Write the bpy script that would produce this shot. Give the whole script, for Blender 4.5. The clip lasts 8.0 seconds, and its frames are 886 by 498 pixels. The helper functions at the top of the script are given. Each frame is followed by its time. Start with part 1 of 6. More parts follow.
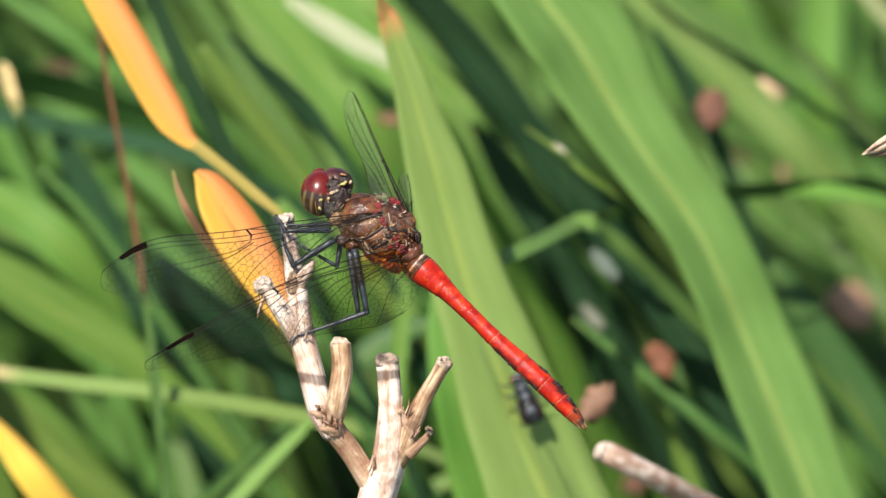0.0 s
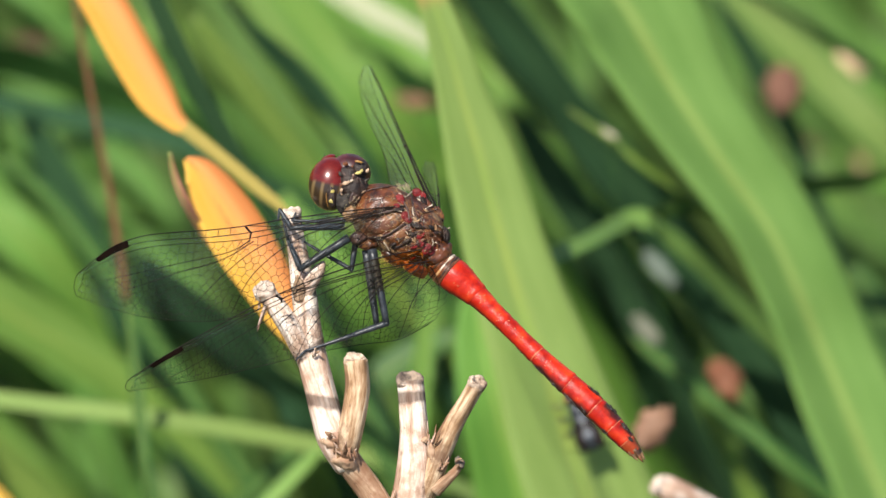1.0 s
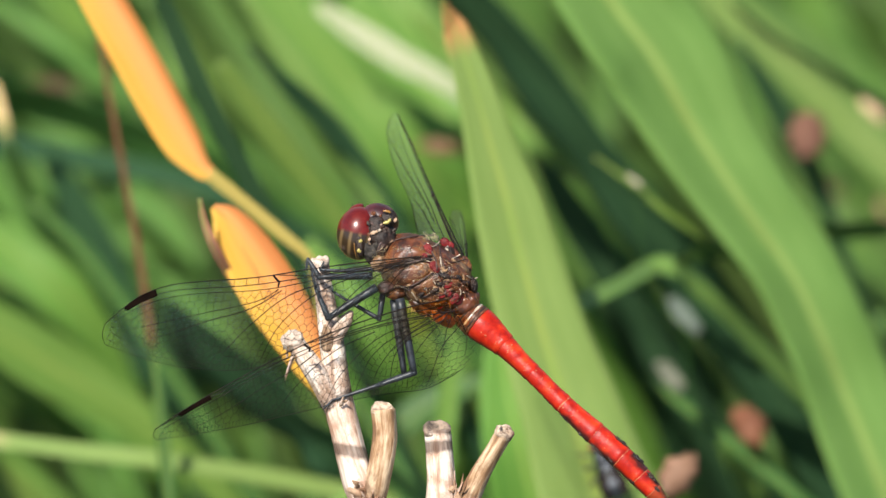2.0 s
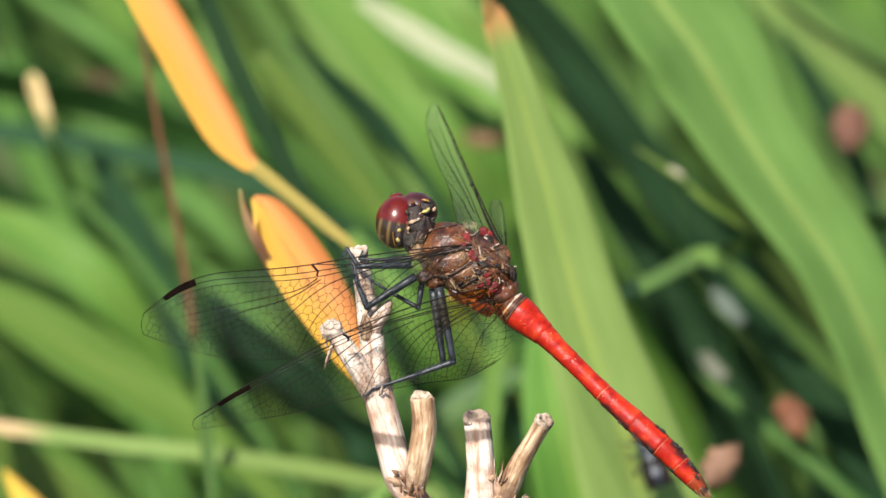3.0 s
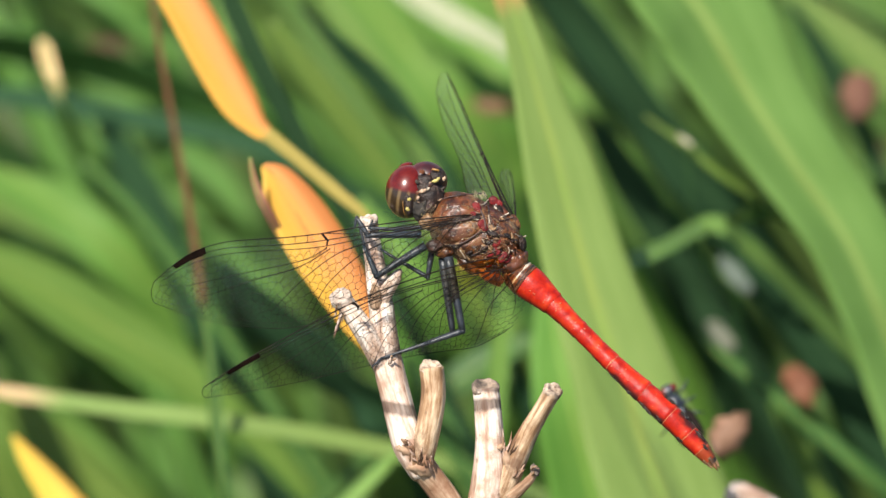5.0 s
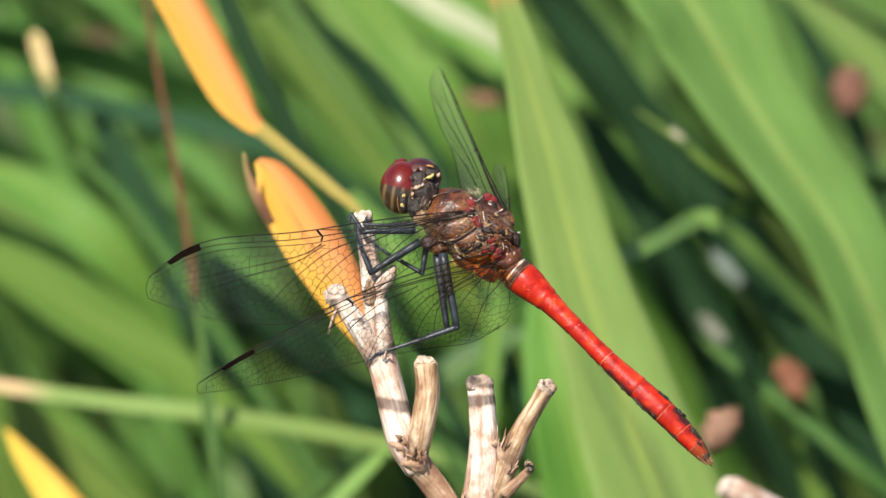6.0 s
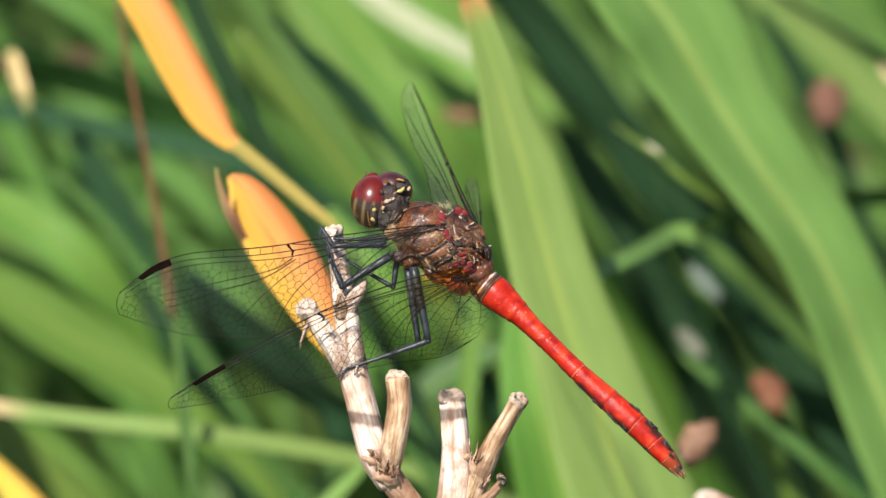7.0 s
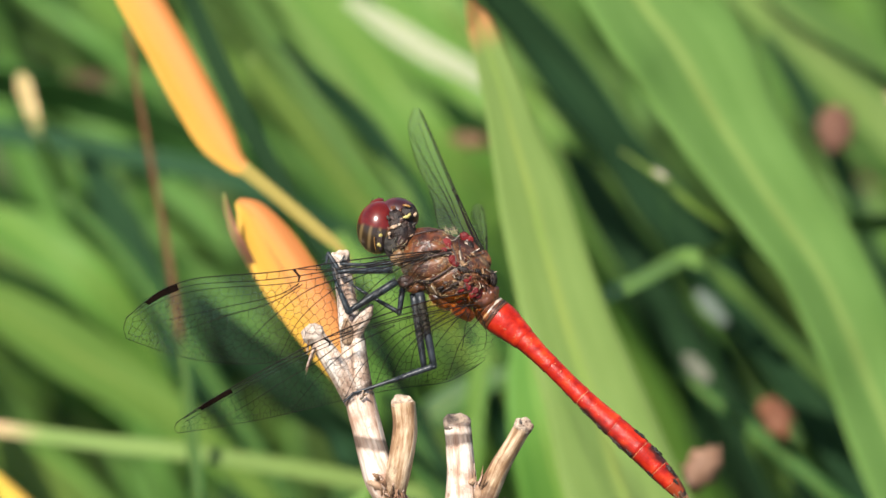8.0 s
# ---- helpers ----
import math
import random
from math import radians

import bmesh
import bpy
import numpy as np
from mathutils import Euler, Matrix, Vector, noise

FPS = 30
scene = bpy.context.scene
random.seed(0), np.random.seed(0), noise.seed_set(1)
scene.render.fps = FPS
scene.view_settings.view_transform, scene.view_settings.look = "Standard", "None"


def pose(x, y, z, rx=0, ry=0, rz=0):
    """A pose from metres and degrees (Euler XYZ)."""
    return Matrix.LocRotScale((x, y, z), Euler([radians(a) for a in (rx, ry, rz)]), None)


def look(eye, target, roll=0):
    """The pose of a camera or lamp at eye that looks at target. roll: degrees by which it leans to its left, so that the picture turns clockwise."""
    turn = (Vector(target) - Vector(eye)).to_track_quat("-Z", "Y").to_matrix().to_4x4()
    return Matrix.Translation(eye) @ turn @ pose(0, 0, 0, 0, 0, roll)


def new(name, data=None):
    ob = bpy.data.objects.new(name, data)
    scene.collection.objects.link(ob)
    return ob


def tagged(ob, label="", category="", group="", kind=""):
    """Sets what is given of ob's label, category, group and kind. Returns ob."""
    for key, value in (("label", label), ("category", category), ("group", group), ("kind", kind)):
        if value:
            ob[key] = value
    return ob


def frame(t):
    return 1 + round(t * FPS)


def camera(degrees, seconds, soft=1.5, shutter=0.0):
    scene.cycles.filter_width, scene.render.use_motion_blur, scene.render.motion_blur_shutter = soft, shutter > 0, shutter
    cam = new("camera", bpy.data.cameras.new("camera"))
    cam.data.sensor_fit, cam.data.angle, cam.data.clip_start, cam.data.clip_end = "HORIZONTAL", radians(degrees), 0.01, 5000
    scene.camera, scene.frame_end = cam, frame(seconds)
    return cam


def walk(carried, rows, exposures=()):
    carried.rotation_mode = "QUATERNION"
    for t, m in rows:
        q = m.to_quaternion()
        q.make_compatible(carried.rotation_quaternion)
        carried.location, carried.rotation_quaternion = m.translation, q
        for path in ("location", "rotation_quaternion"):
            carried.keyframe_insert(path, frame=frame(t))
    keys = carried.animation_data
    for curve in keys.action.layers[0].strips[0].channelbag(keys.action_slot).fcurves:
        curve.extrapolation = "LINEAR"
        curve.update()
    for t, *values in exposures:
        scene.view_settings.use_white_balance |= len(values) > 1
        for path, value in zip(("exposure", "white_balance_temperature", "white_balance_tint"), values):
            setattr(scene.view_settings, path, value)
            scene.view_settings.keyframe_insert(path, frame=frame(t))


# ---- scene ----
import itertools

TILT = 32.0
LENS = 3.899
PERCH = Vector((0.0, 0.0, 0.24))


# Places given in these axes are fitted to the camera's view.
def spot(u, v, d):
    """A point from millimetres across, up and into the camera's view, counted from the perch."""
    a = radians(TILT)
    return PERCH + Vector((u, v * math.sin(a) + d * math.cos(a), v * math.cos(a) - d * math.sin(a))) * 0.001


def heading(u, v, d):
    """A direction in the same axes."""
    return (spot(u, v, d) - PERCH).normalized()


cam = camera(LENS, 8.0, soft=1.5)
cam.data.dof.use_dof = True
cam.data.dof.aperture_fstop = 33.0
walk(cam, [
    (0, look(spot(1.76, -1.82, -1167.6), spot(10.115, 1.090, 0), 0.315)),
    (0.1, look(spot(0.89, -1.95, -1135.0), spot(9.924, 1.328, 0), 0.356)),
    (0.2, look(spot(0.02, -2.08, -1105.0), spot(8.949, 1.695, 0), 0.397)),
    (0.3, look(spot(-0.85, -2.21, -1075.0), spot(7.365, 1.667, 0), 0.438)),
    (0.4, look(spot(-1.72, -2.34, -1045.0), spot(5.800, 1.903, 0), 0.479)),
    (0.5, look(spot(-2.59, -2.47, -1025.5), spot(5.143, 1.242, 0), 0.520)),
    (0.6, look(spot(-2.00, -2.45, -1010.0), spot(6.210, 1.492, 0), 0.487)),
    (0.7, look(spot(-1.42, -2.44, -1003.0), spot(7.336, 1.550, 0), 0.454)),
    (0.8, look(spot(-0.83, -2.43, -1000.0), spot(8.685, 1.100, 0), 0.421)),
    (0.9, look(spot(-0.25, -2.41, -998.0), spot(8.580, 0.767, 0), 0.388)),
    (1, look(spot(0.34, -2.40, -995.2), spot(7.606, 1.104, 0), 0.355)),
    (1.1, look(spot(0.05, -1.91, -995.6), spot(7.529, 1.853, 0), 0.394)),
    (1.2, look(spot(-0.23, -1.42, -996.0), spot(6.067, 4.560, 0), 0.433)),
    (1.3, look(spot(-0.52, -0.92, -996.5), spot(5.155, 5.933, 0), 0.471)),
    (1.4, look(spot(-0.81, -0.43, -996.9), spot(5.513, 5.966, 0), 0.510)),
    (1.5, look(spot(-1.09, 0.06, -997.3), spot(5.558, 5.227, 0), 0.548)),
    (1.6, look(spot(-1.29, 0.19, -997.3), spot(5.419, 4.674, 0), 0.548)),
    (1.7, look(spot(-1.48, 0.33, -997.3), spot(5.391, 4.787, 0), 0.548)),
    (2.8, look(spot(-3.63, 1.79, -997.5), spot(5.797, 4.146, 0), 0.545)),
    (3, look(spot(1.28, -2.18, -996.6), spot(2.497, 4.037, 0), 0.123)),
    (3.2, look(spot(1.85, -2.91, -998.4), spot(0.698, 4.094, 0), -0.004)),
    (3.3, look(spot(2.14, -3.28, -999.3), spot(-0.949, 3.303, 0), -0.067)),
    (3.5, look(spot(2.71, -4.01, -1001.0), spot(-2.953, 2.136, 0), -0.194)),
    (3.7, look(spot(2.56, -2.15, -1000.4), spot(-3.889, 0.944, 0), -0.105)),
    (4, look(spot(2.34, 0.64, -999.5), spot(-1.563, 0.504, 0), 0.028)),
    (4.5, look(spot(0.00, 0.00, -1000.0), spot(0.000, 0.000, 0), 0.000)),
    (4.7, look(spot(0.51, -0.54, -998.4), spot(0.318, 1.442, 0), 0.250)),
    (5.8, look(spot(-1.50, 1.80, -999.4), spot(1.637, 1.664, 0), 0.448)),
    (6, look(spot(-1.87, 2.23, -999.5), spot(2.200, 1.393, 0), 0.483)),
    (6.5, look(spot(1.66, 2.11, -999.1), spot(1.968, 1.858, 0), 0.377)),
    (7, look(spot(4.03, 0.46, -998.9), spot(4.429, 2.456, 0), 0.007)),
    (7.5, look(spot(3.76, -1.84, -998.9), spot(4.459, 4.432, 0), 0.142)),
    (8, look(spot(5.59, 1.65, -1003.3), spot(3.967, 4.435, 0), 0.131)),
])

# ---- daylight ----
SUN = heading(-0.30, 0.52, -0.80)
world = bpy.data.worlds.new("sky")
scene.world = world
world.use_nodes = True
wn = world.node_tree
wn.nodes.clear()
sky = wn.nodes.new("ShaderNodeTexSky")
sky.sky_type = "NISHITA"
sky.sun_disc = False
sky.sun_elevation = math.asin(SUN.z)
sky.sun_rotation = math.atan2(SUN.x, SUN.y)
bg = wn.nodes.new("ShaderNodeBackground")
bg.inputs["Strength"].default_value = 0.105
wo = wn.nodes.new("ShaderNodeOutputWorld")
wn.links.new(sky.outputs[0], bg.inputs[0])
wn.links.new(bg.outputs[0], wo.inputs[0])
sun = new("sun", bpy.data.lights.new("sun", "SUN"))
sun.data.energy = 4.7
sun.data.angle = radians(0.53)
sun.data.color = (1.0, 0.95, 0.86)
sun.matrix_world = look(PERCH + SUN * 3, PERCH)
scene.view_settings.exposure = 0.80


# ---- materials ----
def shader(name):
    m = bpy.data.materials.new(name)
    m.use_nodes = True
    nt = m.node_tree
    return m, nt, nt.nodes["Principled BSDF"], nt.nodes["Material Output"]


def node(nt, kind, **inputs):
    n = nt.nodes.new(kind)
    for k, v in inputs.items():
        n.inputs[k].default_value = v
    return n


def ramp(nt, source, stops):
    r = nt.nodes.new("ShaderNodeValToRGB")
    while len(r.color_ramp.elements) < len(stops):
        r.color_ramp.elements.new(0.5)
    for e, (p, c) in zip(r.color_ramp.elements, stops):
        e.position = p
        e.color = (*c, 1) if len(c) == 3 else c
    nt.links.new(source, r.inputs[0])
    return r.outputs[0]


def blend(nt, fac, a, b, mode="MIX"):
    m = nt.nodes.new("ShaderNodeMix")
    m.data_type, m.blend_type = "RGBA", mode
    for sock, val in ((m.inputs["Factor"], fac), (m.inputs["A"], a), (m.inputs["B"], b)):
        if isinstance(val, (tuple, list)):
            sock.default_value = (*val, 1) if len(val) == 3 else val
        elif isinstance(val, (int, float)):
            sock.default_value = val
        else:
            nt.links.new(val, sock)
    return m.outputs["Result"]


def math_node(nt, op, a, b=0.0, clamp=False):
    m = nt.nodes.new("ShaderNodeMath")
    m.operation, m.use_clamp = op, clamp
    for sock, val in zip(m.inputs, (a, b)):
        if isinstance(val, (int, float)):
            sock.default_value = val
        else:
            nt.links.new(val, sock)
    return m.outputs[0]


def noise_at(nt, vector, scale, detail=4.0, rough=0.55, stretch=None):
    if stretch:
        mp = nt.nodes.new("ShaderNodeMapping")
        mp.inputs["Scale"].default_value = stretch
        nt.links.new(vector, mp.inputs["Vector"])
        vector = mp.outputs[0]
    n = node(nt, "ShaderNodeTexNoise", Scale=scale, Detail=detail, Roughness=rough)
    nt.links.new(vector, n.inputs["Vector"])
    return n.outputs["Fac"]


def bump(nt, height, strength, distance, bsdf):
    b = node(nt, "ShaderNodeBump", Strength=strength, Distance=distance)
    nt.links.new(height, b.inputs["Height"])
    nt.links.new(b.outputs[0], bsdf.inputs["Normal"])
    return b.outputs[0]


def leaf_material(name, dark, light, rib, tip=None, tip_mm=4.0, through_light=0.35, rough=0.5, edge=None, per_island=False, spec=0.28, flank=None):
    """A grass or iris blade. UV: x across from -1 to 1, y along in millimetres from the tip."""
    m, nt, bsdf, out = shader(name)
    uv = nt.nodes.new("ShaderNodeTexCoord").outputs["UV"]
    sep = nt.nodes.new("ShaderNodeSeparateXYZ")
    nt.links.new(uv, sep.inputs[0])
    across, along = sep.outputs[0], sep.outputs[1]
    lines = noise_at(nt, uv, 1.0, 3.0, 0.6, (14.0, 0.06, 1.0))
    fine = noise_at(nt, uv, 1.0, 2.0, 0.6, (60.0, 0.15, 1.0))
    blotch = noise_at(nt, uv, 1.0, 4.0, 0.6, (1.6, 0.11, 1.0))
    speck = noise_at(nt, uv, 1.0, 3.0, 0.7, (9.0, 1.6, 1.0))
    bands = noise_at(nt, uv, 1.0, 2.0, 0.5, (4.5, 0.012, 1.0))
    mixed = math_node(nt, "ADD", math_node(nt, "MULTIPLY", blotch, 0.35), math_node(nt, "ADD", math_node(nt, "MULTIPLY", lines, 0.25), math_node(nt, "MULTIPLY", bands, 0.40)))
    col = ramp(nt, mixed, [(0.38, dark), (0.62, light)])
    mid = math_node(nt, "SUBTRACT", 1.0, math_node(nt, "MULTIPLY", math_node(nt, "ABSOLUTE", across), 7.0), True)
    col = blend(nt, math_node(nt, "MULTIPLY", mid, 0.75), col, rib)
    col = blend(nt, ramp(nt, speck, [(0.66, (0, 0, 0)), (0.76, (0.5, 0.5, 0.5))]), col, rib)
    if flank:
        turn = math_node(nt, "ADD", math_node(nt, "MULTIPLY", across, -0.95), math_node(nt, "MULTIPLY", math_node(nt, "SUBTRACT", blotch, 0.42), 1.6))
        col = blend(nt, math_node(nt, "ADD", turn, 0.48, True), col, flank)
    if edge:
        side = math_node(nt, "MULTIPLY", math_node(nt, "SUBTRACT", math_node(nt, "SUBTRACT", math_node(nt, "MULTIPLY", blotch, 0.3), across), 0.60), 4.0, True)
        col = blend(nt, side, col, edge)
    if tip:
        wob = math_node(nt, "ADD", along, math_node(nt, "MULTIPLY", lines, -3.0))
        fac = math_node(nt, "SUBTRACT", 1.0, math_node(nt, "DIVIDE", wob, tip_mm), True)
        col = blend(nt, math_node(nt, "MULTIPLY", fac, 1.6, True), col, tip)
    if per_island:
        rnd = nt.nodes.new("ShaderNodeNewGeometry").outputs["Random Per Island"]
    else:
        rnd = nt.nodes.new("ShaderNodeObjectInfo").outputs["Random"]
    hue = node(nt, "ShaderNodeHueSaturation")
    nt.links.new(math_node(nt, "ADD", 0.485, math_node(nt, "MULTIPLY", rnd, 0.03)), hue.inputs["Hue"])
    spread = 0.95 if per_island else 0.44
    nt.links.new(math_node(nt, "ADD", (0.86 if per_island else 1.0) - spread / 2, math_node(nt, "MULTIPLY", rnd, spread)), hue.inputs["Value"])
    nt.links.new(col, hue.inputs["Color"])
    col = hue.outputs[0]
    nt.links.new(col, bsdf.inputs["Base Color"])
    bsdf.inputs["Roughness"].default_value = rough
    bsdf.inputs["Specular IOR Level"].default_value = spec
    bump(nt, math_node(nt, "ADD", lines, math_node(nt, "MULTIPLY", fine, 0.5)), 0.14, 0.0003, bsdf)
    glow = node(nt, "ShaderNodeBsdfTranslucent")
    warm = blend(nt, 1.0, col, (1.25, 1.1, 0.55), "MULTIPLY")
    nt.links.new(warm, glow.inputs["Color"])
    mix = node(nt, "ShaderNodeMixShader", Fac=through_light)
    nt.links.new(bsdf.outputs[0], mix.inputs[1])
    nt.links.new(glow.outputs[0], mix.inputs[2])
    nt.links.new(mix.outputs[0], out.inputs["Surface"])
    return m


GREEN = leaf_material("fresh_blade", (0.085, 0.185, 0.026), (0.155, 0.265, 0.045), (0.24, 0.34, 0.06))
GREEN_TIPPED = leaf_material("fresh_blade_dry_tip", (0.185, 0.275, 0.062), (0.24, 0.335, 0.088), (0.36, 0.42, 0.09), tip=(0.56, 0.29, 0.105), tip_mm=3.9)
# Dark green blade, also painted near-black to stand in for shaded gaps.
DARK_SHADE = leaf_material("dark_green_shade_blade", (0.012, 0.036, 0.014), (0.027, 0.064, 0.025), (0.042, 0.09, 0.034), through_light=0.10, rough=0.75, spec=0.1)
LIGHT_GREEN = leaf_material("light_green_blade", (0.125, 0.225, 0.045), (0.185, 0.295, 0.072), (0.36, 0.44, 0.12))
KINKED = leaf_material("dull_green_blade", (0.085, 0.165, 0.032), (0.145, 0.23, 0.052), (0.18, 0.26, 0.06))
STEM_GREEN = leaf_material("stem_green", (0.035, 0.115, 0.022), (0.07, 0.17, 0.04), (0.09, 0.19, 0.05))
DEEP_TIPPED = leaf_material("green_blade_pale_tip", (0.19, 0.31, 0.075), (0.27, 0.40, 0.115), (0.29, 0.42, 0.13), tip=(0.70, 0.52, 0.27), tip_mm=5.4)
# Near-white, so that sun glare is painted into the blade.
SUN_PALE = leaf_material("sun_glare_blade", (0.42, 0.49, 0.28), (0.70, 0.73, 0.50), (0.70, 0.73, 0.50))
PALE = leaf_material("pale_blade", (0.32, 0.37, 0.15), (0.48, 0.50, 0.26), (0.50, 0.52, 0.28))
ORANGE = leaf_material("withered_orange_blade", (0.58, 0.27, 0.042), (0.68, 0.37, 0.075), (0.66, 0.36, 0.075), edge=(0.50, 0.17, 0.05), rough=0.5, flank=(0.66, 0.27, 0.095))
ORANGE_CURLED = leaf_material("withered_orange_blade_green_edge", (0.62, 0.32, 0.042), (0.72, 0.43, 0.075), (0.68, 0.39, 0.075), edge=(0.50, 0.17, 0.05), flank=(0.66, 0.27, 0.085))
YELLOW = leaf_material("yellowed_blade", (0.70, 0.50, 0.06), (0.81, 0.61, 0.10), (0.76, 0.56, 0.10), edge=(0.66, 0.40, 0.07))
OLIVE = leaf_material("yellow_green_stalk", (0.34, 0.29, 0.06), (0.50, 0.40, 0.10), (0.52, 0.42, 0.12))
CURL = leaf_material("curled_leaf_edge", (0.32, 0.27, 0.08), (0.50, 0.37, 0.12), (0.50, 0.37, 0.13), tip=(0.62, 0.31, 0.19), tip_mm=9.0)
BROWN = leaf_material("brown_stalk", (0.12, 0.05, 0.02), (0.22, 0.09, 0.04), (0.20, 0.09, 0.04), through_light=0.15)
RIB = leaf_material("pale_midrib", (0.20, 0.30, 0.06), (0.30, 0.38, 0.09), (0.30, 0.38, 0.09))
MEADOW = leaf_material("meadow_blade", (0.05, 0.13, 0.022), (0.13, 0.23, 0.045), (0.17, 0.27, 0.055), per_island=True)


def skin(name, dark, light, scale, rough=0.45, metal=0.0, relief=0.3, coat=0.0, spec=0.5):
    """A mottled surface in the thing's own space; scale in cells per millimetre."""
    m, nt, bsdf, out = shader(name)
    co = nt.nodes.new("ShaderNodeTexCoord").outputs["Object"]
    big = noise_at(nt, co, scale * 1000.0, 5.0, 0.6)
    small = noise_at(nt, co, scale * 6000.0, 3.0, 0.6)
    col = ramp(nt, math_node(nt, "ADD", math_node(nt, "MULTIPLY", big, 0.7), math_node(nt, "MULTIPLY", small, 0.3)), [(0.38, dark), (0.62, light)])
    nt.links.new(col, bsdf.inputs["Base Color"])
    nt.links.new(math_node(nt, "ADD", rough - 0.08, math_node(nt, "MULTIPLY", small, 0.16)), bsdf.inputs["Roughness"])
    bsdf.inputs["Metallic"].default_value = metal
    bsdf.inputs["Coat Weight"].default_value = coat
    bsdf.inputs["Coat Roughness"].default_value = 0.34
    bsdf.inputs["Specular IOR Level"].default_value = spec
    bump(nt, math_node(nt, "ADD", big, small), relief, 0.0001, bsdf)
    return m


def bark_material(name, dark, mid, light, stain, bands=()):
    """Bleached dead stem. UV: x round from 0 to 1, y along in millimetres."""
    m, nt, bsdf, out = shader(name)
    tc = nt.nodes.new("ShaderNodeTexCoord")
    uv, co = tc.outputs["UV"], tc.outputs["Object"]
    fibre = noise_at(nt, uv, 1.0, 4.0, 0.65, (9.0, 0.14, 1.0))
    fine = noise_at(nt, uv, 1.0, 3.0, 0.7, (34.0, 0.5, 1.0))
    patch = noise_at(nt, co, 330.0, 5.0, 0.65)
    speck = noise_at(nt, co, 2400.0, 3.0, 0.6)
    broad = noise_at(nt, uv, 1.0, 3.0, 0.6, (2.6, 0.22, 1.0))
    mixed = math_node(nt, "ADD", math_node(nt, "ADD", math_node(nt, "MULTIPLY", fibre, 0.36), math_node(nt, "MULTIPLY", fine, 0.18)), math_node(nt, "MULTIPLY", broad, 0.46))
    col = ramp(nt, mixed, [(0.38, dark), (0.455, mid), (0.55, light)])
    streak = noise_at(nt, uv, 1.0, 3.0, 0.6, (3.2, 0.035, 1.0))
    col = blend(nt, ramp(nt, streak, [(0.52, (0, 0, 0)), (0.62, (0.85, 0.85, 0.85))]), col, blend(nt, fine, dark, mid))
    col = blend(nt, ramp(nt, patch, [(0.47, (0, 0, 0)), (0.62, (0.85, 0.85, 0.85))]), col, stain)
    # cast shadows across the stem, painted as dark bands
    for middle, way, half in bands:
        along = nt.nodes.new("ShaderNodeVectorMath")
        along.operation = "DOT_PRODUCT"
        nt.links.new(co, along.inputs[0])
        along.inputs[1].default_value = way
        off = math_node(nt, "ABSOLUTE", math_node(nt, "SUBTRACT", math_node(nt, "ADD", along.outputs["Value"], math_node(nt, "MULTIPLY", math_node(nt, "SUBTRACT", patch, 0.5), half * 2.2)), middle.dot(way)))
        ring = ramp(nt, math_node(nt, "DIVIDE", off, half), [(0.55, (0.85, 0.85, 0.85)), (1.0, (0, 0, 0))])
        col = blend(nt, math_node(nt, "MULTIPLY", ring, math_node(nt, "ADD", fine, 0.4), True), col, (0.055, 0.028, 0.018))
    col = blend(nt, ramp(nt, speck, [(0.64, (0, 0, 0)), (0.72, (0.6, 0.6, 0.6))]), col, dark)
    nt.links.new(col, bsdf.inputs["Base Color"])
    bsdf.inputs["Roughness"].default_value = 0.7
    bsdf.inputs["Specular IOR Level"].default_value = 0.3
    bump(nt, math_node(nt, "ADD", fibre, math_node(nt, "MULTIPLY", fine, 0.6)), 0.6, 0.00022, bsdf)
    return m


BARK = bark_material("bleached_stem", (0.15, 0.075, 0.04), (0.50, 0.34, 0.25), (0.84, 0.73, 0.62), (0.34, 0.19, 0.12))
# Shadows of wing and legs are put into the bark as dark bands.
BARK_SHADOW_BANDS = bark_material("bleached_stem_shadow_bands", (0.15, 0.075, 0.04), (0.50, 0.34, 0.25), (0.84, 0.73, 0.62), (0.34, 0.19, 0.12),
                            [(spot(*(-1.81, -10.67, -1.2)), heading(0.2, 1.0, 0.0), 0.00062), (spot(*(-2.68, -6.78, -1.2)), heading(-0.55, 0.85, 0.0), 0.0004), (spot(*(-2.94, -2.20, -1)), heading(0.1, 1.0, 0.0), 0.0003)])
BARK_SHADOW_TOP = bark_material("bleached_stem_shadow_top", (0.15, 0.075, 0.04), (0.50, 0.34, 0.25), (0.84, 0.73, 0.62), (0.34, 0.19, 0.12),
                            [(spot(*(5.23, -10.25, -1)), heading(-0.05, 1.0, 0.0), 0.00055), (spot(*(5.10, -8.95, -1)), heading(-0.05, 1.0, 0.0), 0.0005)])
BARK_GREY = bark_material("weathered_stem", (0.09, 0.045, 0.025), (0.27, 0.15, 0.072), (0.62, 0.46, 0.30), (0.13, 0.065, 0.035))
BARK_TAN = bark_material("tan_stem", (0.10, 0.05, 0.028), (0.28, 0.165, 0.095), (0.50, 0.36, 0.24), (0.22, 0.105, 0.055))
PITH = skin("cut_pith", (0.32, 0.22, 0.16), (0.68, 0.56, 0.46), 1.6, rough=0.85, relief=0.9)
PITH_TAN = skin("tan_cut_pith", (0.10, 0.052, 0.03), (0.64, 0.50, 0.37), 1.9, rough=0.85, relief=0.9)
CHAR = skin("dark_stub_end", (0.03, 0.022, 0.018), (0.30, 0.22, 0.16), 1.2, rough=0.8, relief=0.9)

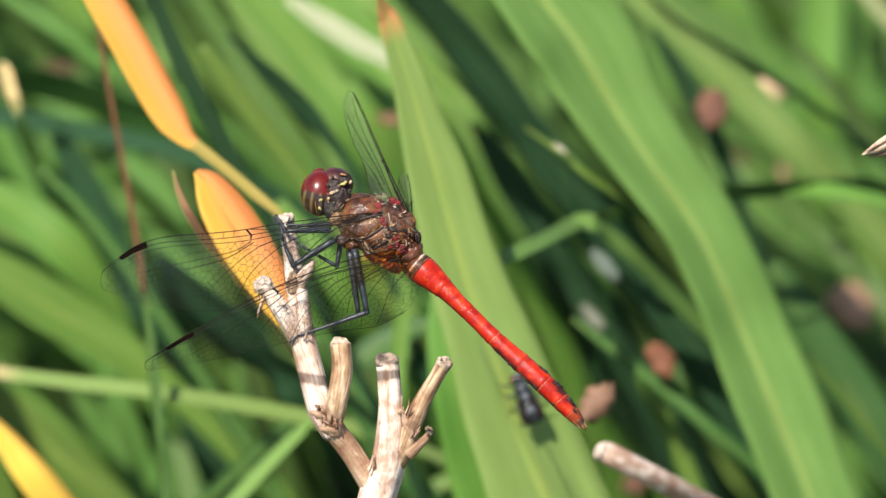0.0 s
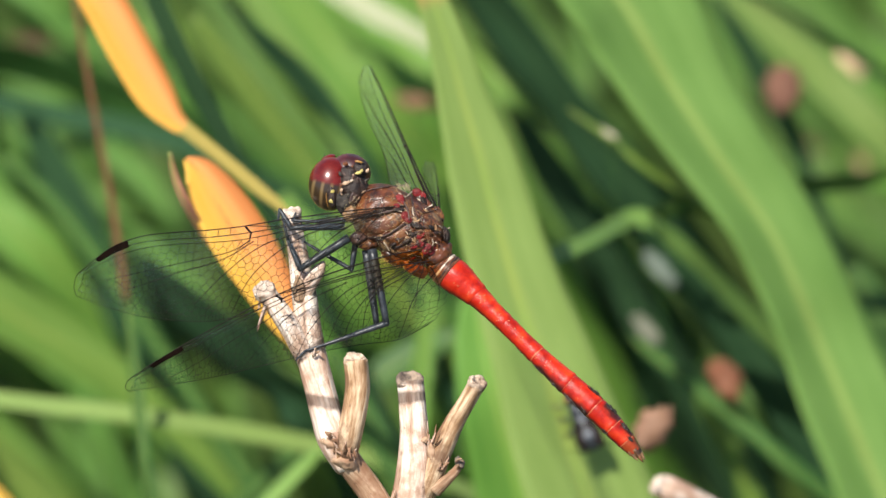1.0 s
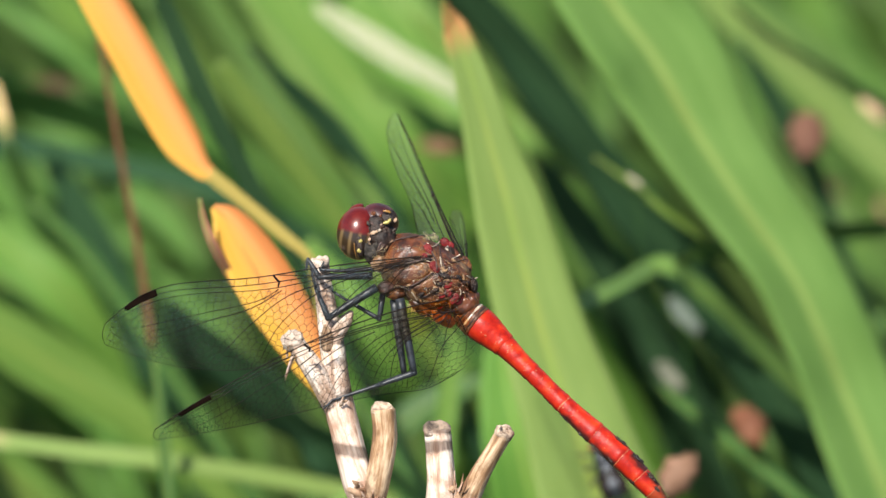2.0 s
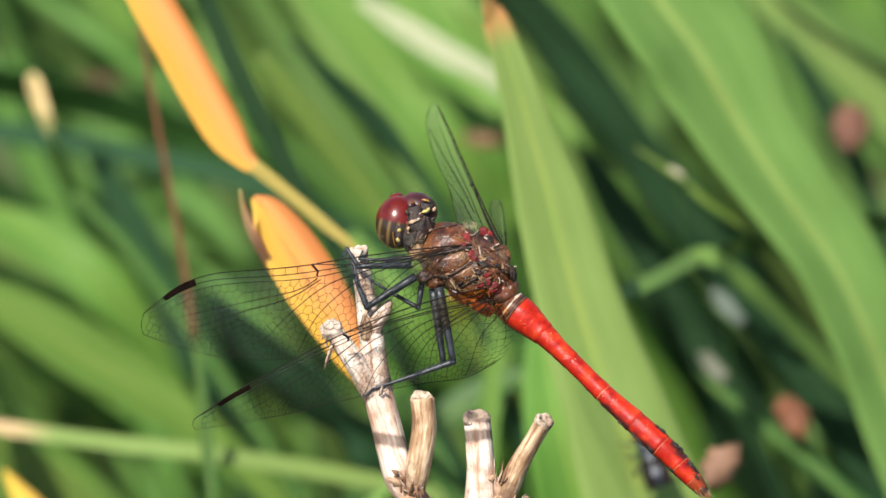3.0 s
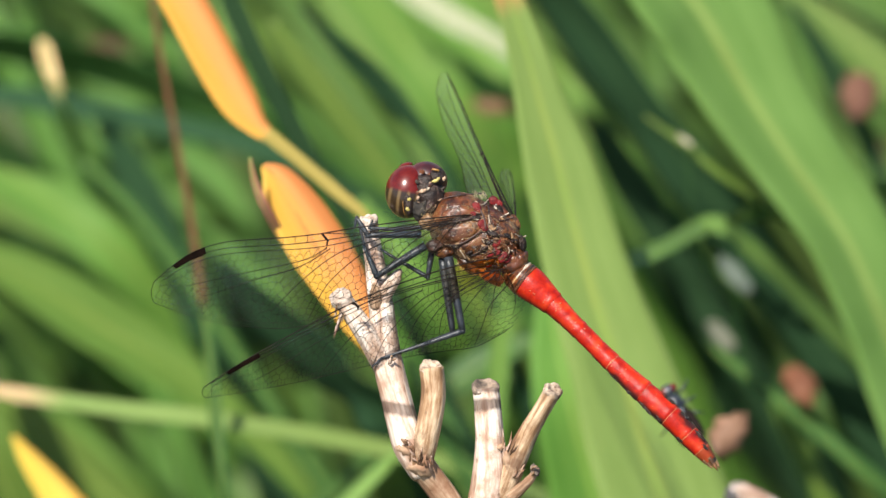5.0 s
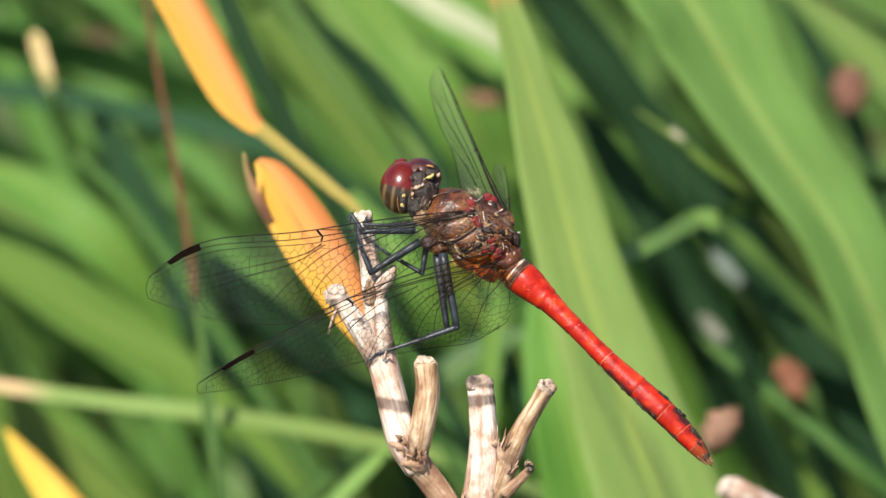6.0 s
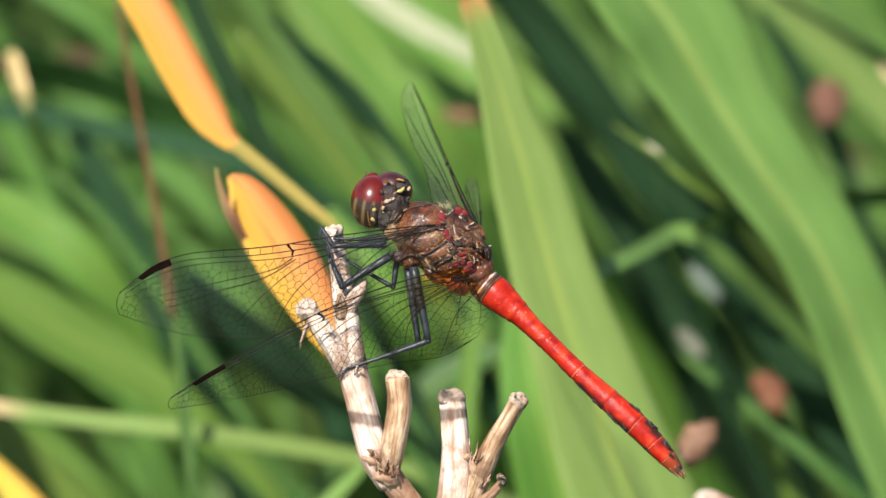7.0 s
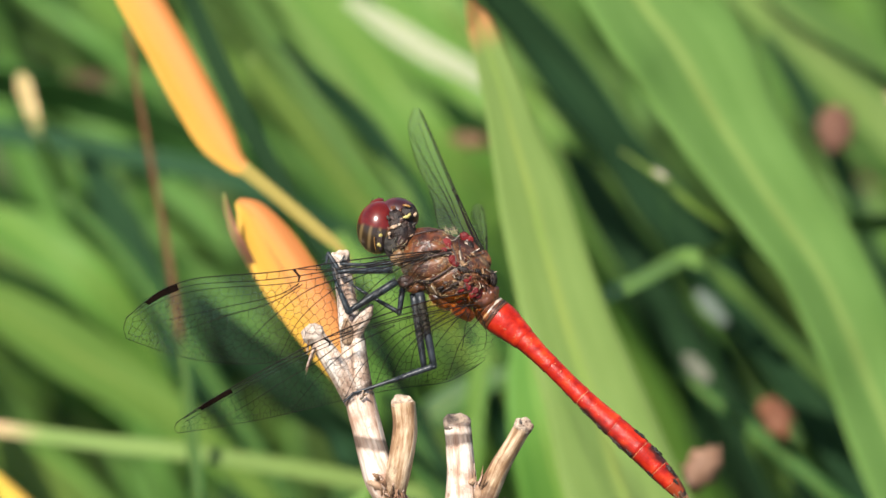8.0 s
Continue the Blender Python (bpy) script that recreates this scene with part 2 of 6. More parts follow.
EYE_RED = skin("compound_eye_red", (0.072, 0.004, 0.002), (0.135, 0.009, 0.004), 0.5, rough=0.4, coat=0.7, relief=0.04, spec=0.1)
EYE_RED.node_tree.nodes["Principled BSDF"].inputs["Coat IOR"].default_value = 1.5
EYE_RED.node_tree.nodes["Principled BSDF"].inputs["Coat Roughness"].default_value = 0.2
def eye_material():
    """A compound eye: dark red above, olive with dark upright stripes below."""
    m = EYE_RED.copy()
    m.name = "compound_eye_two_tone"
    nt = m.node_tree
    bsdf = nt.nodes["Principled BSDF"]
    red = bsdf.inputs["Base Color"].links[0].from_socket
    co = nt.nodes.new("ShaderNodeTexCoord").outputs["Object"]

    def offset_along(way, origin):
        dot = nt.nodes.new("ShaderNodeVectorMath")
        dot.operation = "DOT_PRODUCT"
        nt.links.new(co, dot.inputs[0])
        dot.inputs[1].default_value = way
        return math_node(nt, "MULTIPLY", math_node(nt, "SUBTRACT", dot.outputs["Value"], origin.dot(way)), 1000.0)

    centre = spot(-1.04, 6.05, 0)
    up = math_node(nt, "ADD", offset_along(heading(0.2, 1, 0), centre), math_node(nt, "MULTIPLY", noise_at(nt, co, 1500.0), 0.25))
    side = offset_along(heading(1, -0.25, 0), centre)
    wave = math_node(nt, "SINE", math_node(nt, "MULTIPLY", math_node(nt, "ADD", side, math_node(nt, "MULTIPLY", math_node(nt, "MULTIPLY", up, up), -0.09)), 9.0))
    olive = ramp(nt, wave, [(0.0, (0.028, 0.016, 0.008)), (0.5, (0.075, 0.045, 0.018)), (1.0, (0.125, 0.080, 0.034))])
    col = blend(nt, ramp(nt, up, [(0.02, (1, 1, 1)), (0.30, (0, 0, 0))]), red, olive)
    nt.links.new(col, bsdf.inputs["Base Color"])
    return m


EYE_TWO_TONE = eye_material()
EYE_DARK = skin("compound_eye_dark", (0.030, 0.004, 0.003), (0.090, 0.010, 0.008), 0.5, rough=0.36, coat=0.35, relief=0.05)
HEAD_BLACK = skin("black_cuticle", (0.005, 0.003, 0.003), (0.034, 0.018, 0.011), 1.6, rough=0.42, relief=0.7, spec=0.3)
HEAD_GREY = skin("grey_neck", (0.012, 0.011, 0.011), (0.06, 0.05, 0.04), 1.8, rough=0.7, relief=0.8, spec=0.2)
YELLOW_SPOT = skin("yellow_mark", (0.19, 0.14, 0.03), (0.45, 0.37, 0.10), 1.2, rough=0.45)
PALE_MARK = skin("pale_flesh_mark", (0.24, 0.13, 0.07), (0.50, 0.34, 0.22), 1.4, rough=0.45)
PLATE_BROWN = skin("brown_plate", (0.034, 0.009, 0.004), (0.185, 0.054, 0.014), 2.8, rough=0.36, relief=1.0, coat=0.25, spec=0.3)
PLATE_TAN = skin("tan_plate", (0.07, 0.032, 0.014), (0.31, 0.18, 0.085), 1.4, rough=0.4, relief=0.6, coat=0.2, spec=0.3)
BONE = skin("pale_ridge", (0.20, 0.14, 0.09), (0.55, 0.45, 0.34), 1.5, rough=0.35, relief=0.4, coat=0.3)
OCHRE_MARK = skin("ochre_head_mark", (0.16, 0.07, 0.012), (0.34, 0.17, 0.035), 1.5, rough=0.45)
PLATE_DARK = skin("dark_suture", (0.015, 0.009, 0.007), (0.07, 0.03, 0.02), 1.3, rough=0.5, relief=0.6)
WING_JOINT = skin("crimson_wing_joint", (0.045, 0.006, 0.006), (0.20, 0.014, 0.014), 1.5, rough=0.45, relief=0.5, spec=0.18)
BELLY_ORANGE = skin("amber_flank", (0.10, 0.022, 0.007), (0.27, 0.085, 0.018), 1.4, rough=0.45)
LEG_BLACK = skin("blue_black_leg", (0.010, 0.011, 0.013), (0.032, 0.037, 0.043), 1.0, rough=0.4, spec=0.35)
VEIN = skin("dark_vein", (0.006, 0.004, 0.003), (0.016, 0.009, 0.006), 1.0, rough=0.6, spec=0.15)
STIGMA = skin("brown_wing_spot", (0.004, 0.002, 0.001), (0.010, 0.005, 0.003), 0.8, rough=0.7, spec=0.05)
HAIR = skin("tawny_hair", (0.34, 0.27, 0.12), (0.58, 0.50, 0.28), 0.8, rough=0.6)
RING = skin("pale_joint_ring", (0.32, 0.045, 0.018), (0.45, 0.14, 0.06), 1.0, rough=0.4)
FLY_BLACK = skin("fly_cuticle", (0.008, 0.009, 0.012), (0.03, 0.035, 0.042), 0.8, rough=0.32)
FLY_GREY = skin("fly_grey_patch", (0.07, 0.075, 0.085), (0.18, 0.185, 0.20), 1.0, rough=0.5)
DRY_RED = skin("reddish_dry_leaf", (0.075, 0.026, 0.014), (0.15, 0.064, 0.034), 0.18, rough=0.7, relief=0.6)
DRY_TAN = skin("tan_dry_leaf", (0.24, 0.13, 0.07), (0.42, 0.25, 0.15), 0.18, rough=0.7, relief=0.6)
DRY_BROWN = skin("brown_dry_leaf", (0.09, 0.042, 0.016), (0.17, 0.088, 0.038), 0.18, rough=0.7, relief=0.6)
DRY_DARK = skin("dark_dry_leaf", (0.055, 0.026, 0.012), (0.115, 0.052, 0.026), 0.18, rough=0.7, relief=0.6)
DRY_RUST = skin("rusty_dry_leaf", (0.12, 0.038, 0.016), (0.22, 0.085, 0.036), 0.18, rough=0.7, relief=0.6)
DRY_BUFF = skin("buff_dry_leaf", (0.115, 0.055, 0.030), (0.23, 0.120, 0.068), 0.18, rough=0.7, relief=0.6)
DRY_CREAM = skin("cream_dry_flower", (0.42, 0.28, 0.15), (0.66, 0.50, 0.30), 0.3, rough=0.7, relief=0.6)
DRY_PALE = skin("pale_dry_leaf", (0.48, 0.40, 0.30), (0.68, 0.60, 0.48), 0.25, rough=0.7, relief=0.6)
DRY_FLUFF = skin("dull_fluff", (0.07, 0.075, 0.05), (0.175, 0.175, 0.125), 0.3, rough=0.7, relief=0.6)
DRY_GREY = skin("grey_dry_leaf", (0.065, 0.09, 0.065), (0.165, 0.195, 0.155), 0.3, rough=0.7, relief=0.6)
HUSK = skin("pale_brown_husk", (0.20, 0.09, 0.045), (0.60, 0.44, 0.30), 0.7, rough=0.6, relief=0.7)


def thorax_material(name, low, mid, high, folds=1900.0, seam_dark=0.9):
    """Shiny brown cuticle with lighter fields, dark curling seams and fine wrinkles."""
    m, nt, bsdf, out = shader(name)
    co = nt.nodes.new("ShaderNodeTexCoord").outputs["Object"]
    field = noise_at(nt, co, 620.0, 3.0, 0.55)
    wrinkle = noise_at(nt, co, folds, 4.0, 0.6)
    fine = noise_at(nt, co, 3600.0, 3.0, 0.55)
    col = ramp(nt, field, [(0.34, low), (0.50, mid), (0.66, high)])
    col = blend(nt, math_node(nt, "MULTIPLY", fine, 0.4), col, (0.045, 0.016, 0.009))
    line = math_node(nt, "ABSOLUTE", math_node(nt, "SUBTRACT", wrinkle, 0.5))
    seam = ramp(nt, line, [(0.012, (seam_dark,) * 3), (0.045, (0, 0, 0))])
    col = blend(nt, seam, col, (0.012, 0.006, 0.004))
    nt.links.new(col, bsdf.inputs["Base Color"])
    nt.links.new(math_node(nt, "ADD", 0.20, math_node(nt, "MULTIPLY", fine, 0.3)), bsdf.inputs["Roughness"])
    height = math_node(nt, "ADD", ramp(nt, line, [(0.0, (0, 0, 0)), (0.10, (1, 1, 1))]), math_node(nt, "MULTIPLY", fine, 0.35))
    bump(nt, height, 0.45, 0.0001, bsdf)
    return m


THORAX = thorax_material("thorax_cuticle", (0.035, 0.011, 0.006), (0.135, 0.042, 0.012), (0.23, 0.10, 0.028))
PLATE_OCHRE = thorax_material("ochre_plate", (0.045, 0.015, 0.006), (0.135, 0.043, 0.011), (0.215, 0.092, 0.025), 900.0, 0.75)
PLATE_RUST = thorax_material("rust_plate", (0.04, 0.011, 0.005), (0.13, 0.036, 0.010), (0.19, 0.066, 0.017), 800.0, 0.7)


def abdomen_material(name, saddle, wide=0.1, tan=0.0):
    """Scarlet cuticle. UV: x round from 0 to 1 with the ridge near 0.4, y along one ring from 0 to 1."""
    m, nt, bsdf, out = shader(name)
    tc = nt.nodes.new("ShaderNodeTexCoord")
    sep = nt.nodes.new("ShaderNodeSeparateXYZ")
    nt.links.new(tc.outputs["UV"], sep.inputs[0])
    co = tc.outputs["Object"]
    wob = noise_at(nt, co, 1400.0, 3.0)
    fine = noise_at(nt, co, 9000.0, 3.0)
    col = ramp(nt, noise_at(nt, co, 900.0, 5.0, 0.65), [(0.34, (0.24, 0.006, 0.002)), (0.50, (0.41, 0.016, 0.004)), (0.66, (0.54, 0.048, 0.008))])
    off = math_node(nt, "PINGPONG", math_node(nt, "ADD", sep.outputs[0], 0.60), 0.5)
    # darker red to the sides: pigment, with shading put into the colour
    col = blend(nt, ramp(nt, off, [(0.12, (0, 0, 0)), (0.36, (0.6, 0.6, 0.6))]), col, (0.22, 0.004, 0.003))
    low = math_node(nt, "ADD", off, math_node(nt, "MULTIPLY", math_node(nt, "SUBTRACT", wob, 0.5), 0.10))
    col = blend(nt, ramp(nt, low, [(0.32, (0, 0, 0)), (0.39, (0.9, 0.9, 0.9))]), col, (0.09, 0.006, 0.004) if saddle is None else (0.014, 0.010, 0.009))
    start = ramp(nt, math_node(nt, "ADD", sep.outputs[1], math_node(nt, "MULTIPLY", wob, 0.25)), [(0.14, (0.4, 0.4, 0.4)), (0.36, (0, 0, 0))])
    col = blend(nt, start, col, (0.17, 0.003, 0.002))
    if saddle is not None:
        top = math_node(nt, "ADD", math_node(nt, "PINGPONG", math_node(nt, "ADD", sep.outputs[0], 1.0 - saddle), 0.5), math_node(nt, "MULTIPLY", math_node(nt, "SUBTRACT", wob, 0.5), 0.13))
        gate = math_node(nt, "MULTIPLY", math_node(nt, "SUBTRACT", sep.outputs[1], 0.12), 8.0, True)
        patch = ramp(nt, top, [(wide - 0.02, (0.9, 0.9, 0.9)), (wide + 0.06, (0, 0, 0))])
        col = blend(nt, math_node(nt, "MULTIPLY", patch, gate), col, (0.016, 0.010, 0.009))
    if tan:
        col = blend(nt, tan, col, (0.15, 0.045, 0.014))
    nt.links.new(col, bsdf.inputs["Base Color"])
    nt.links.new(math_node(nt, "ADD", 0.26, math_node(nt, "MULTIPLY", fine, 0.2)), bsdf.inputs["Roughness"])
    bsdf.inputs["Specular IOR Level"].default_value = 0.24
    bump(nt, math_node(nt, "ADD", wob, math_node(nt, "MULTIPLY", fine, 0.5)), 0.3, 0.00016, bsdf)
    return m


SCARLET = abdomen_material("scarlet_cuticle", None)
SCARLET_SADDLE = abdomen_material("scarlet_cuticle_black_saddle", 0.41, 0.11)
BROWN_TIP = abdomen_material("brown_red_tail_tip", 0.41, 0.07, 0.6)
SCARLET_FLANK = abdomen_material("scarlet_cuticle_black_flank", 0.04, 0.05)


def membrane_material(name, amber, reach, sheen=0.022, milk=0.0):
    """Clear wing film with an amber flush at its root. UV: x along the span from 0 to 1."""
    m, nt, bsdf, out = shader(name)
    sep = nt.nodes.new("ShaderNodeSeparateXYZ")
    tc = nt.nodes.new("ShaderNodeTexCoord")
    nt.links.new(tc.outputs["UV"], sep.inputs[0])
    edge = math_node(nt, "ADD", sep.outputs[0], math_node(nt, "MULTIPLY", math_node(nt, "SUBTRACT", noise_at(nt, tc.outputs["Object"], 500.0), 0.5), 0.08))
    edge = math_node(nt, "MAXIMUM", math_node(nt, "DIVIDE", edge, reach), math_node(nt, "MULTIPLY", sep.outputs[1], 2.4))
    tint = ramp(nt, edge, [(0.3, amber), (1.0, (0.985, 0.99, 0.985))])
    clear = node(nt, "ShaderNodeBsdfTransparent")
    nt.links.new(tint, clear.inputs["Color"])
    gloss = node(nt, "ShaderNodeBsdfGlossy", Roughness=0.3)
    gloss.inputs["Color"].default_value = (0.9, 1.0, 0.95, 1)
    mix = node(nt, "ShaderNodeMixShader", Fac=sheen)
    nt.links.new(clear.outputs[0], mix.inputs[1])
    nt.links.new(gloss.outputs[0], mix.inputs[2])
    if milk:
        cloud = node(nt, "ShaderNodeBsdfDiffuse")
        cloud.inputs["Color"].default_value = (0.72, 0.74, 0.62, 1)
        both = node(nt, "ShaderNodeMixShader", Fac=milk)
        nt.links.new(mix.outputs[0], both.inputs[1])
        nt.links.new(cloud.outputs[0], both.inputs[2])
        mix = both
    nt.links.new(mix.outputs[0], out.inputs["Surface"])
    nt.nodes.remove(bsdf)
    return m


FILM = membrane_material("wing_film", (0.95, 0.72, 0.30), 0.16)
FILM_SHEEN = membrane_material("wing_film_sheen", (0.97, 0.84, 0.42), 0.5, 0.018, 0.022)
FILM_AMBER = membrane_material("wing_film_amber_root", (0.95, 0.58, 0.14), 0.22)


def soil_material():
    m, nt, bsdf, out = shader("leaf_litter_soil")
    co = nt.nodes.new("ShaderNodeTexCoord").outputs["Object"]
    big = noise_at(nt, co, 6.0, 6.0, 0.65)
    small = noise_at(nt, co, 160.0, 5.0, 0.65)
    col = ramp(nt, math_node(nt, "ADD", math_node(nt, "MULTIPLY", big, 0.5), math_node(nt, "MULTIPLY", small, 0.5)), [(0.36, (0.025, 0.03, 0.012)), (0.5, (0.05, 0.055, 0.02)), (0.64, (0.12, 0.085, 0.045))])
    nt.links.new(col, bsdf.inputs["Base Color"])
    bsdf.inputs["Roughness"].default_value = 0.95
    bump(nt, small, 0.8, 0.004, bsdf)
    return m


SOIL = soil_material()


# ---- builders ----
def mesh_object(name, bm, material, smooth=True):
    me = bpy.data.meshes.new(name)
    bmesh.ops.recalc_face_normals(bm, faces=bm.faces)
    bm.to_mesh(me)
    bm.free()
    me.materials.append(material)
    if smooth:
        me.shade_smooth()
    return new(name, me)


def part(name, bm, material, parent, label="", smooth=True):
    ob = mesh_object(name, bm, material, smooth)
    ob.parent = parent
    ob.matrix_parent_inverse = parent.matrix_world.inverted()
    return tagged(ob, label)


def base_at(name, where, label, category, group="", kind=""):
    ob = new(name)
    ob.empty_display_size = 0.005
    ob.location = where
    ob.matrix_world = Matrix.Translation(where)
    return tagged(ob, label, category, group, kind)


def glide(rows, n):
    """n + 1 rows along a smooth curve through the given rows of numbers."""
    a = np.array(rows, float)
    ext = np.vstack([2 * a[0] - a[1], a, 2 * a[-1] - a[-2]])
    out = []
    for s in np.linspace(0, len(a) - 1, n + 1):
        i = min(int(s), len(a) - 2)
        f = s - i
        p0, p1, p2, p3 = ext[i : i + 4]
        out.append(0.5 * (2 * p1 + (p2 - p0) * f + (2 * p0 - 5 * p1 + 4 * p2 - p3) * f * f + (3 * p1 - p0 - 3 * p2 + p3) * f**3))
    return np.array(out)


def rooted(line):
    """Carries a line of world points and widths on, bending down into the ground."""
    p, q = Vector(line[-1][:3]), Vector(line[-2][:3])
    way = (p - q).normalized()
    way.z = min(way.z, -0.05)
    flat = Vector((way.x, way.y, 0)) * p.z * 0.45
    end = Vector((p.x + flat.x, p.y + flat.y, -0.004))
    mid = p + way * (p.z * 0.45)
    w = line[-1][3]
    extra = []
    for k in range(1, 9):
        f = k / 8
        x = p * (1 - f) ** 2 + mid * 2 * f * (1 - f) + end * f * f
        extra.append([x.x, x.y, x.z, w * (1 - 0.35 * f)])
    return np.vstack([line, extra])


def blade(bm, rows, fold=0.22, face=(0.1, 0.42, -0.9), thick=0.22, n=30, cols=4, root=True, wave=0.03, seed=0):
    """Adds a long leaf: rows of across, up, deep and width in millimetres, from the tip to the root end."""
    rng = random.Random(seed)
    sm = glide(rows, n)
    line = np.array([[*spot(*r[:3]), max(r[3], 0.15) * 0.001] for r in sm])
    if root:
        line = rooted(line)
    f = heading(*face)
    layer = bm.loops.layers.uv.verify()
    phase = rng.random() * 6
    rings, run = [], 0.0
    for i, r in enumerate(line):
        p = Vector(r[:3])
        a, b = Vector(line[max(i - 1, 0)][:3]), Vector(line[min(i + 1, len(line) - 1)][:3])
        t = (b - a).normalized()
        side = t.cross(f)
        if side.length < 0.05:
            side = t.cross(Vector((1, 0, 0)))
        side.normalize()
        up = side.cross(t).normalized()
        if up.dot(f) < 0:
            up = -up
        if i:
            run += (p - Vector(line[i - 1][:3])).length * 1000
        w = r[3] * (1 + wave * math.sin(run * 0.35 + phase) * 0.6)
        top, low = [], []
        for c in np.linspace(-1, 1, 2 * cols + 1):
            lift = fold * abs(c) * w * 0.5 + 0.012 * w * math.sin(run * 0.5 + 3 * c + phase)
            th = 0.001 * thick * (1.0 - 0.75 * abs(c)) * min(1.0, w / 0.004)
            q = p + side * (c * w * 0.5) + up * lift
            top.append((bm.verts.new(q + up * th * 0.5), c, run))
            low.append((bm.verts.new(q - up * th * 0.5), c, run))
        rings.append(top + low[::-1])
    m = len(rings[0])

    def quad(vs):
        fc = bm.faces.new([v[0] for v in vs])
        for lp, v in zip(fc.loops, vs):
            lp[layer].uv = (v[1], v[2])

    for r0, r1 in zip(rings, rings[1:]):
        for k in range(m):
            quad((r0[k], r0[(k + 1) % m], r1[(k + 1) % m], r1[k]))
    quad(rings[0])
    quad(rings[-1][::-1])


def grass_leaf(rows, material, label, name="sedge_plant", category="leaf", group="grass leaves", **how):
    """One long leaf as a thing: its blade and its raised midrib."""
    ob = base_at(name, spot(*rows[-1][:3]), label, category, group)
    bm = bmesh.new()
    blade(bm, rows, **how)
    part("leaf_blade", bm, material, ob)
    bm = bmesh.new()
    blade(bm, [(u, v, d - 0.12, max(w * 0.06, 0.12)) for u, v, d, w in rows], **{**how, "fold": -0.5, "thick": 0.5, "cols": 1})
    part("midrib", bm, material if material in (ORANGE, ORANGE_CURLED, YELLOW, OLIVE, BROWN, PALE, DARK_SHADE) else RIB, ob)
    return ob


def tube(bm, rows, sides=14, n=24, rough=0.0, ridges=0, seed=0, squash=None, uv_unit=False, caps=True, world=False):
    """A limb: rows of across, up, deep and radius in millimetres. Returns its first and last rings' centres."""
    rng = random.Random(seed)
    off = Vector((rng.random(), rng.random(), rng.random())) * 50
    sm = glide(rows, n) if n else np.array(rows, float)
    line = [(Vector(r[:3]) if world else spot(*r[:3]), max(r[3], 0.004) * 0.001) for r in sm]
    layer = bm.loops.layers.uv.verify()
    ref = heading(0.1, 0.3, -1.0)
    rings, run, total = [], 0.0, sum((b[0] - a[0]).length for a, b in zip(line, line[1:])) * 1000
    for i, (p, rad) in enumerate(line):
        t = (line[min(i + 1, len(line) - 1)][0] - line[max(i - 1, 0)][0]).normalized()
        x = t.cross(ref)
        if x.length < 0.05:
            x = t.cross(Vector((1, 0, 0)))
        x.normalize()
        y = x.cross(t).normalized()
        if i:
            run += (p - line[i - 1][0]).length * 1000
        ring = []
        for k in range(sides):
            a = 2 * math.pi * k / sides
            d = Vector((math.cos(a), math.sin(a), 0))
            g = rad
            if rough:
                g *= 1 + rough * noise.noise(Vector((d.x * 1.3, d.y * 1.3, run * 0.22)) + off) + 0.5 * rough * noise.noise(Vector((d.x * 3.5, d.y * 3.5, run * 0.5)) + off)
            if ridges:
                g *= 1 + 0.035 * math.cos(ridges * a + 0.4 * math.sin(run * 0.3))
            s1, s2 = squash or (1, 1)
            ring.append((bm.verts.new(p + x * d.x * g * s1 + y * d.y * g * s2), k / sides, run / total if uv_unit else run))
        rings.append(ring)
    for r0, r1 in zip(rings, rings[1:]):
        for k in range(sides):
            j = (k + 1) % sides
            vs = (r0[k], r0[j], r1[j], r1[k])
            fc = bm.faces.new([v[0] for v in vs])
            for lp, v, wrap in zip(fc.loops, vs, (0, 1, 1, 0)):
                lp[layer].uv = (1.0 if wrap and j == 0 else v[1], v[2])
    if caps:
        bm.faces.new([v[0] for v in rings[0]][::-1])
        bm.faces.new([v[0] for v in rings[-1]])
    return line[0][0], line[-1][0]


def lump(bm, centre, radii, angle=0.0, nod=0.0, detail=3, rough=0.0, seed=0, freq=900.0):
    """A rounded body: centre and half sizes in millimetres (across, up, deep), turned by angle in the plane across and nodded in depth."""
    rng = random.Random(seed)
    off = Vector((rng.random(), rng.random(), rng.random())) * 30
    made = bmesh.ops.create_icosphere(bm, subdivisions=detail, radius=1.0)["verts"]
    ca, sa, cn, sn = math.cos(radians(angle)), math.sin(radians(angle)), math.cos(radians(nod)), math.sin(radians(nod))
    for v in made:
        k = 1 + rough * noise.noise(v.co * 2.2 + off) if rough else 1.0
        x, y, z = v.co.x * radii[0] * k, v.co.y * radii[1] * k, v.co.z * radii[2] * k
        x, z = x * cn - z * sn, x * sn + z * cn
        x, y = x * ca - y * sa, x * sa + y * ca
        v.co = spot(centre[0] + x, centre[1] + y, centre[2] + z)


def body(name, centre, radii, material, parent, label="", **how):
    bm = bmesh.new()
    lump(bm, centre, radii, **how)
    return part(name, bm, material, parent, label)


def limb(name, rows, material, parent, label="", **how):
    bm = bmesh.new()
    tube(bm, rows, **how)
    return part(name, bm, material, parent, label)


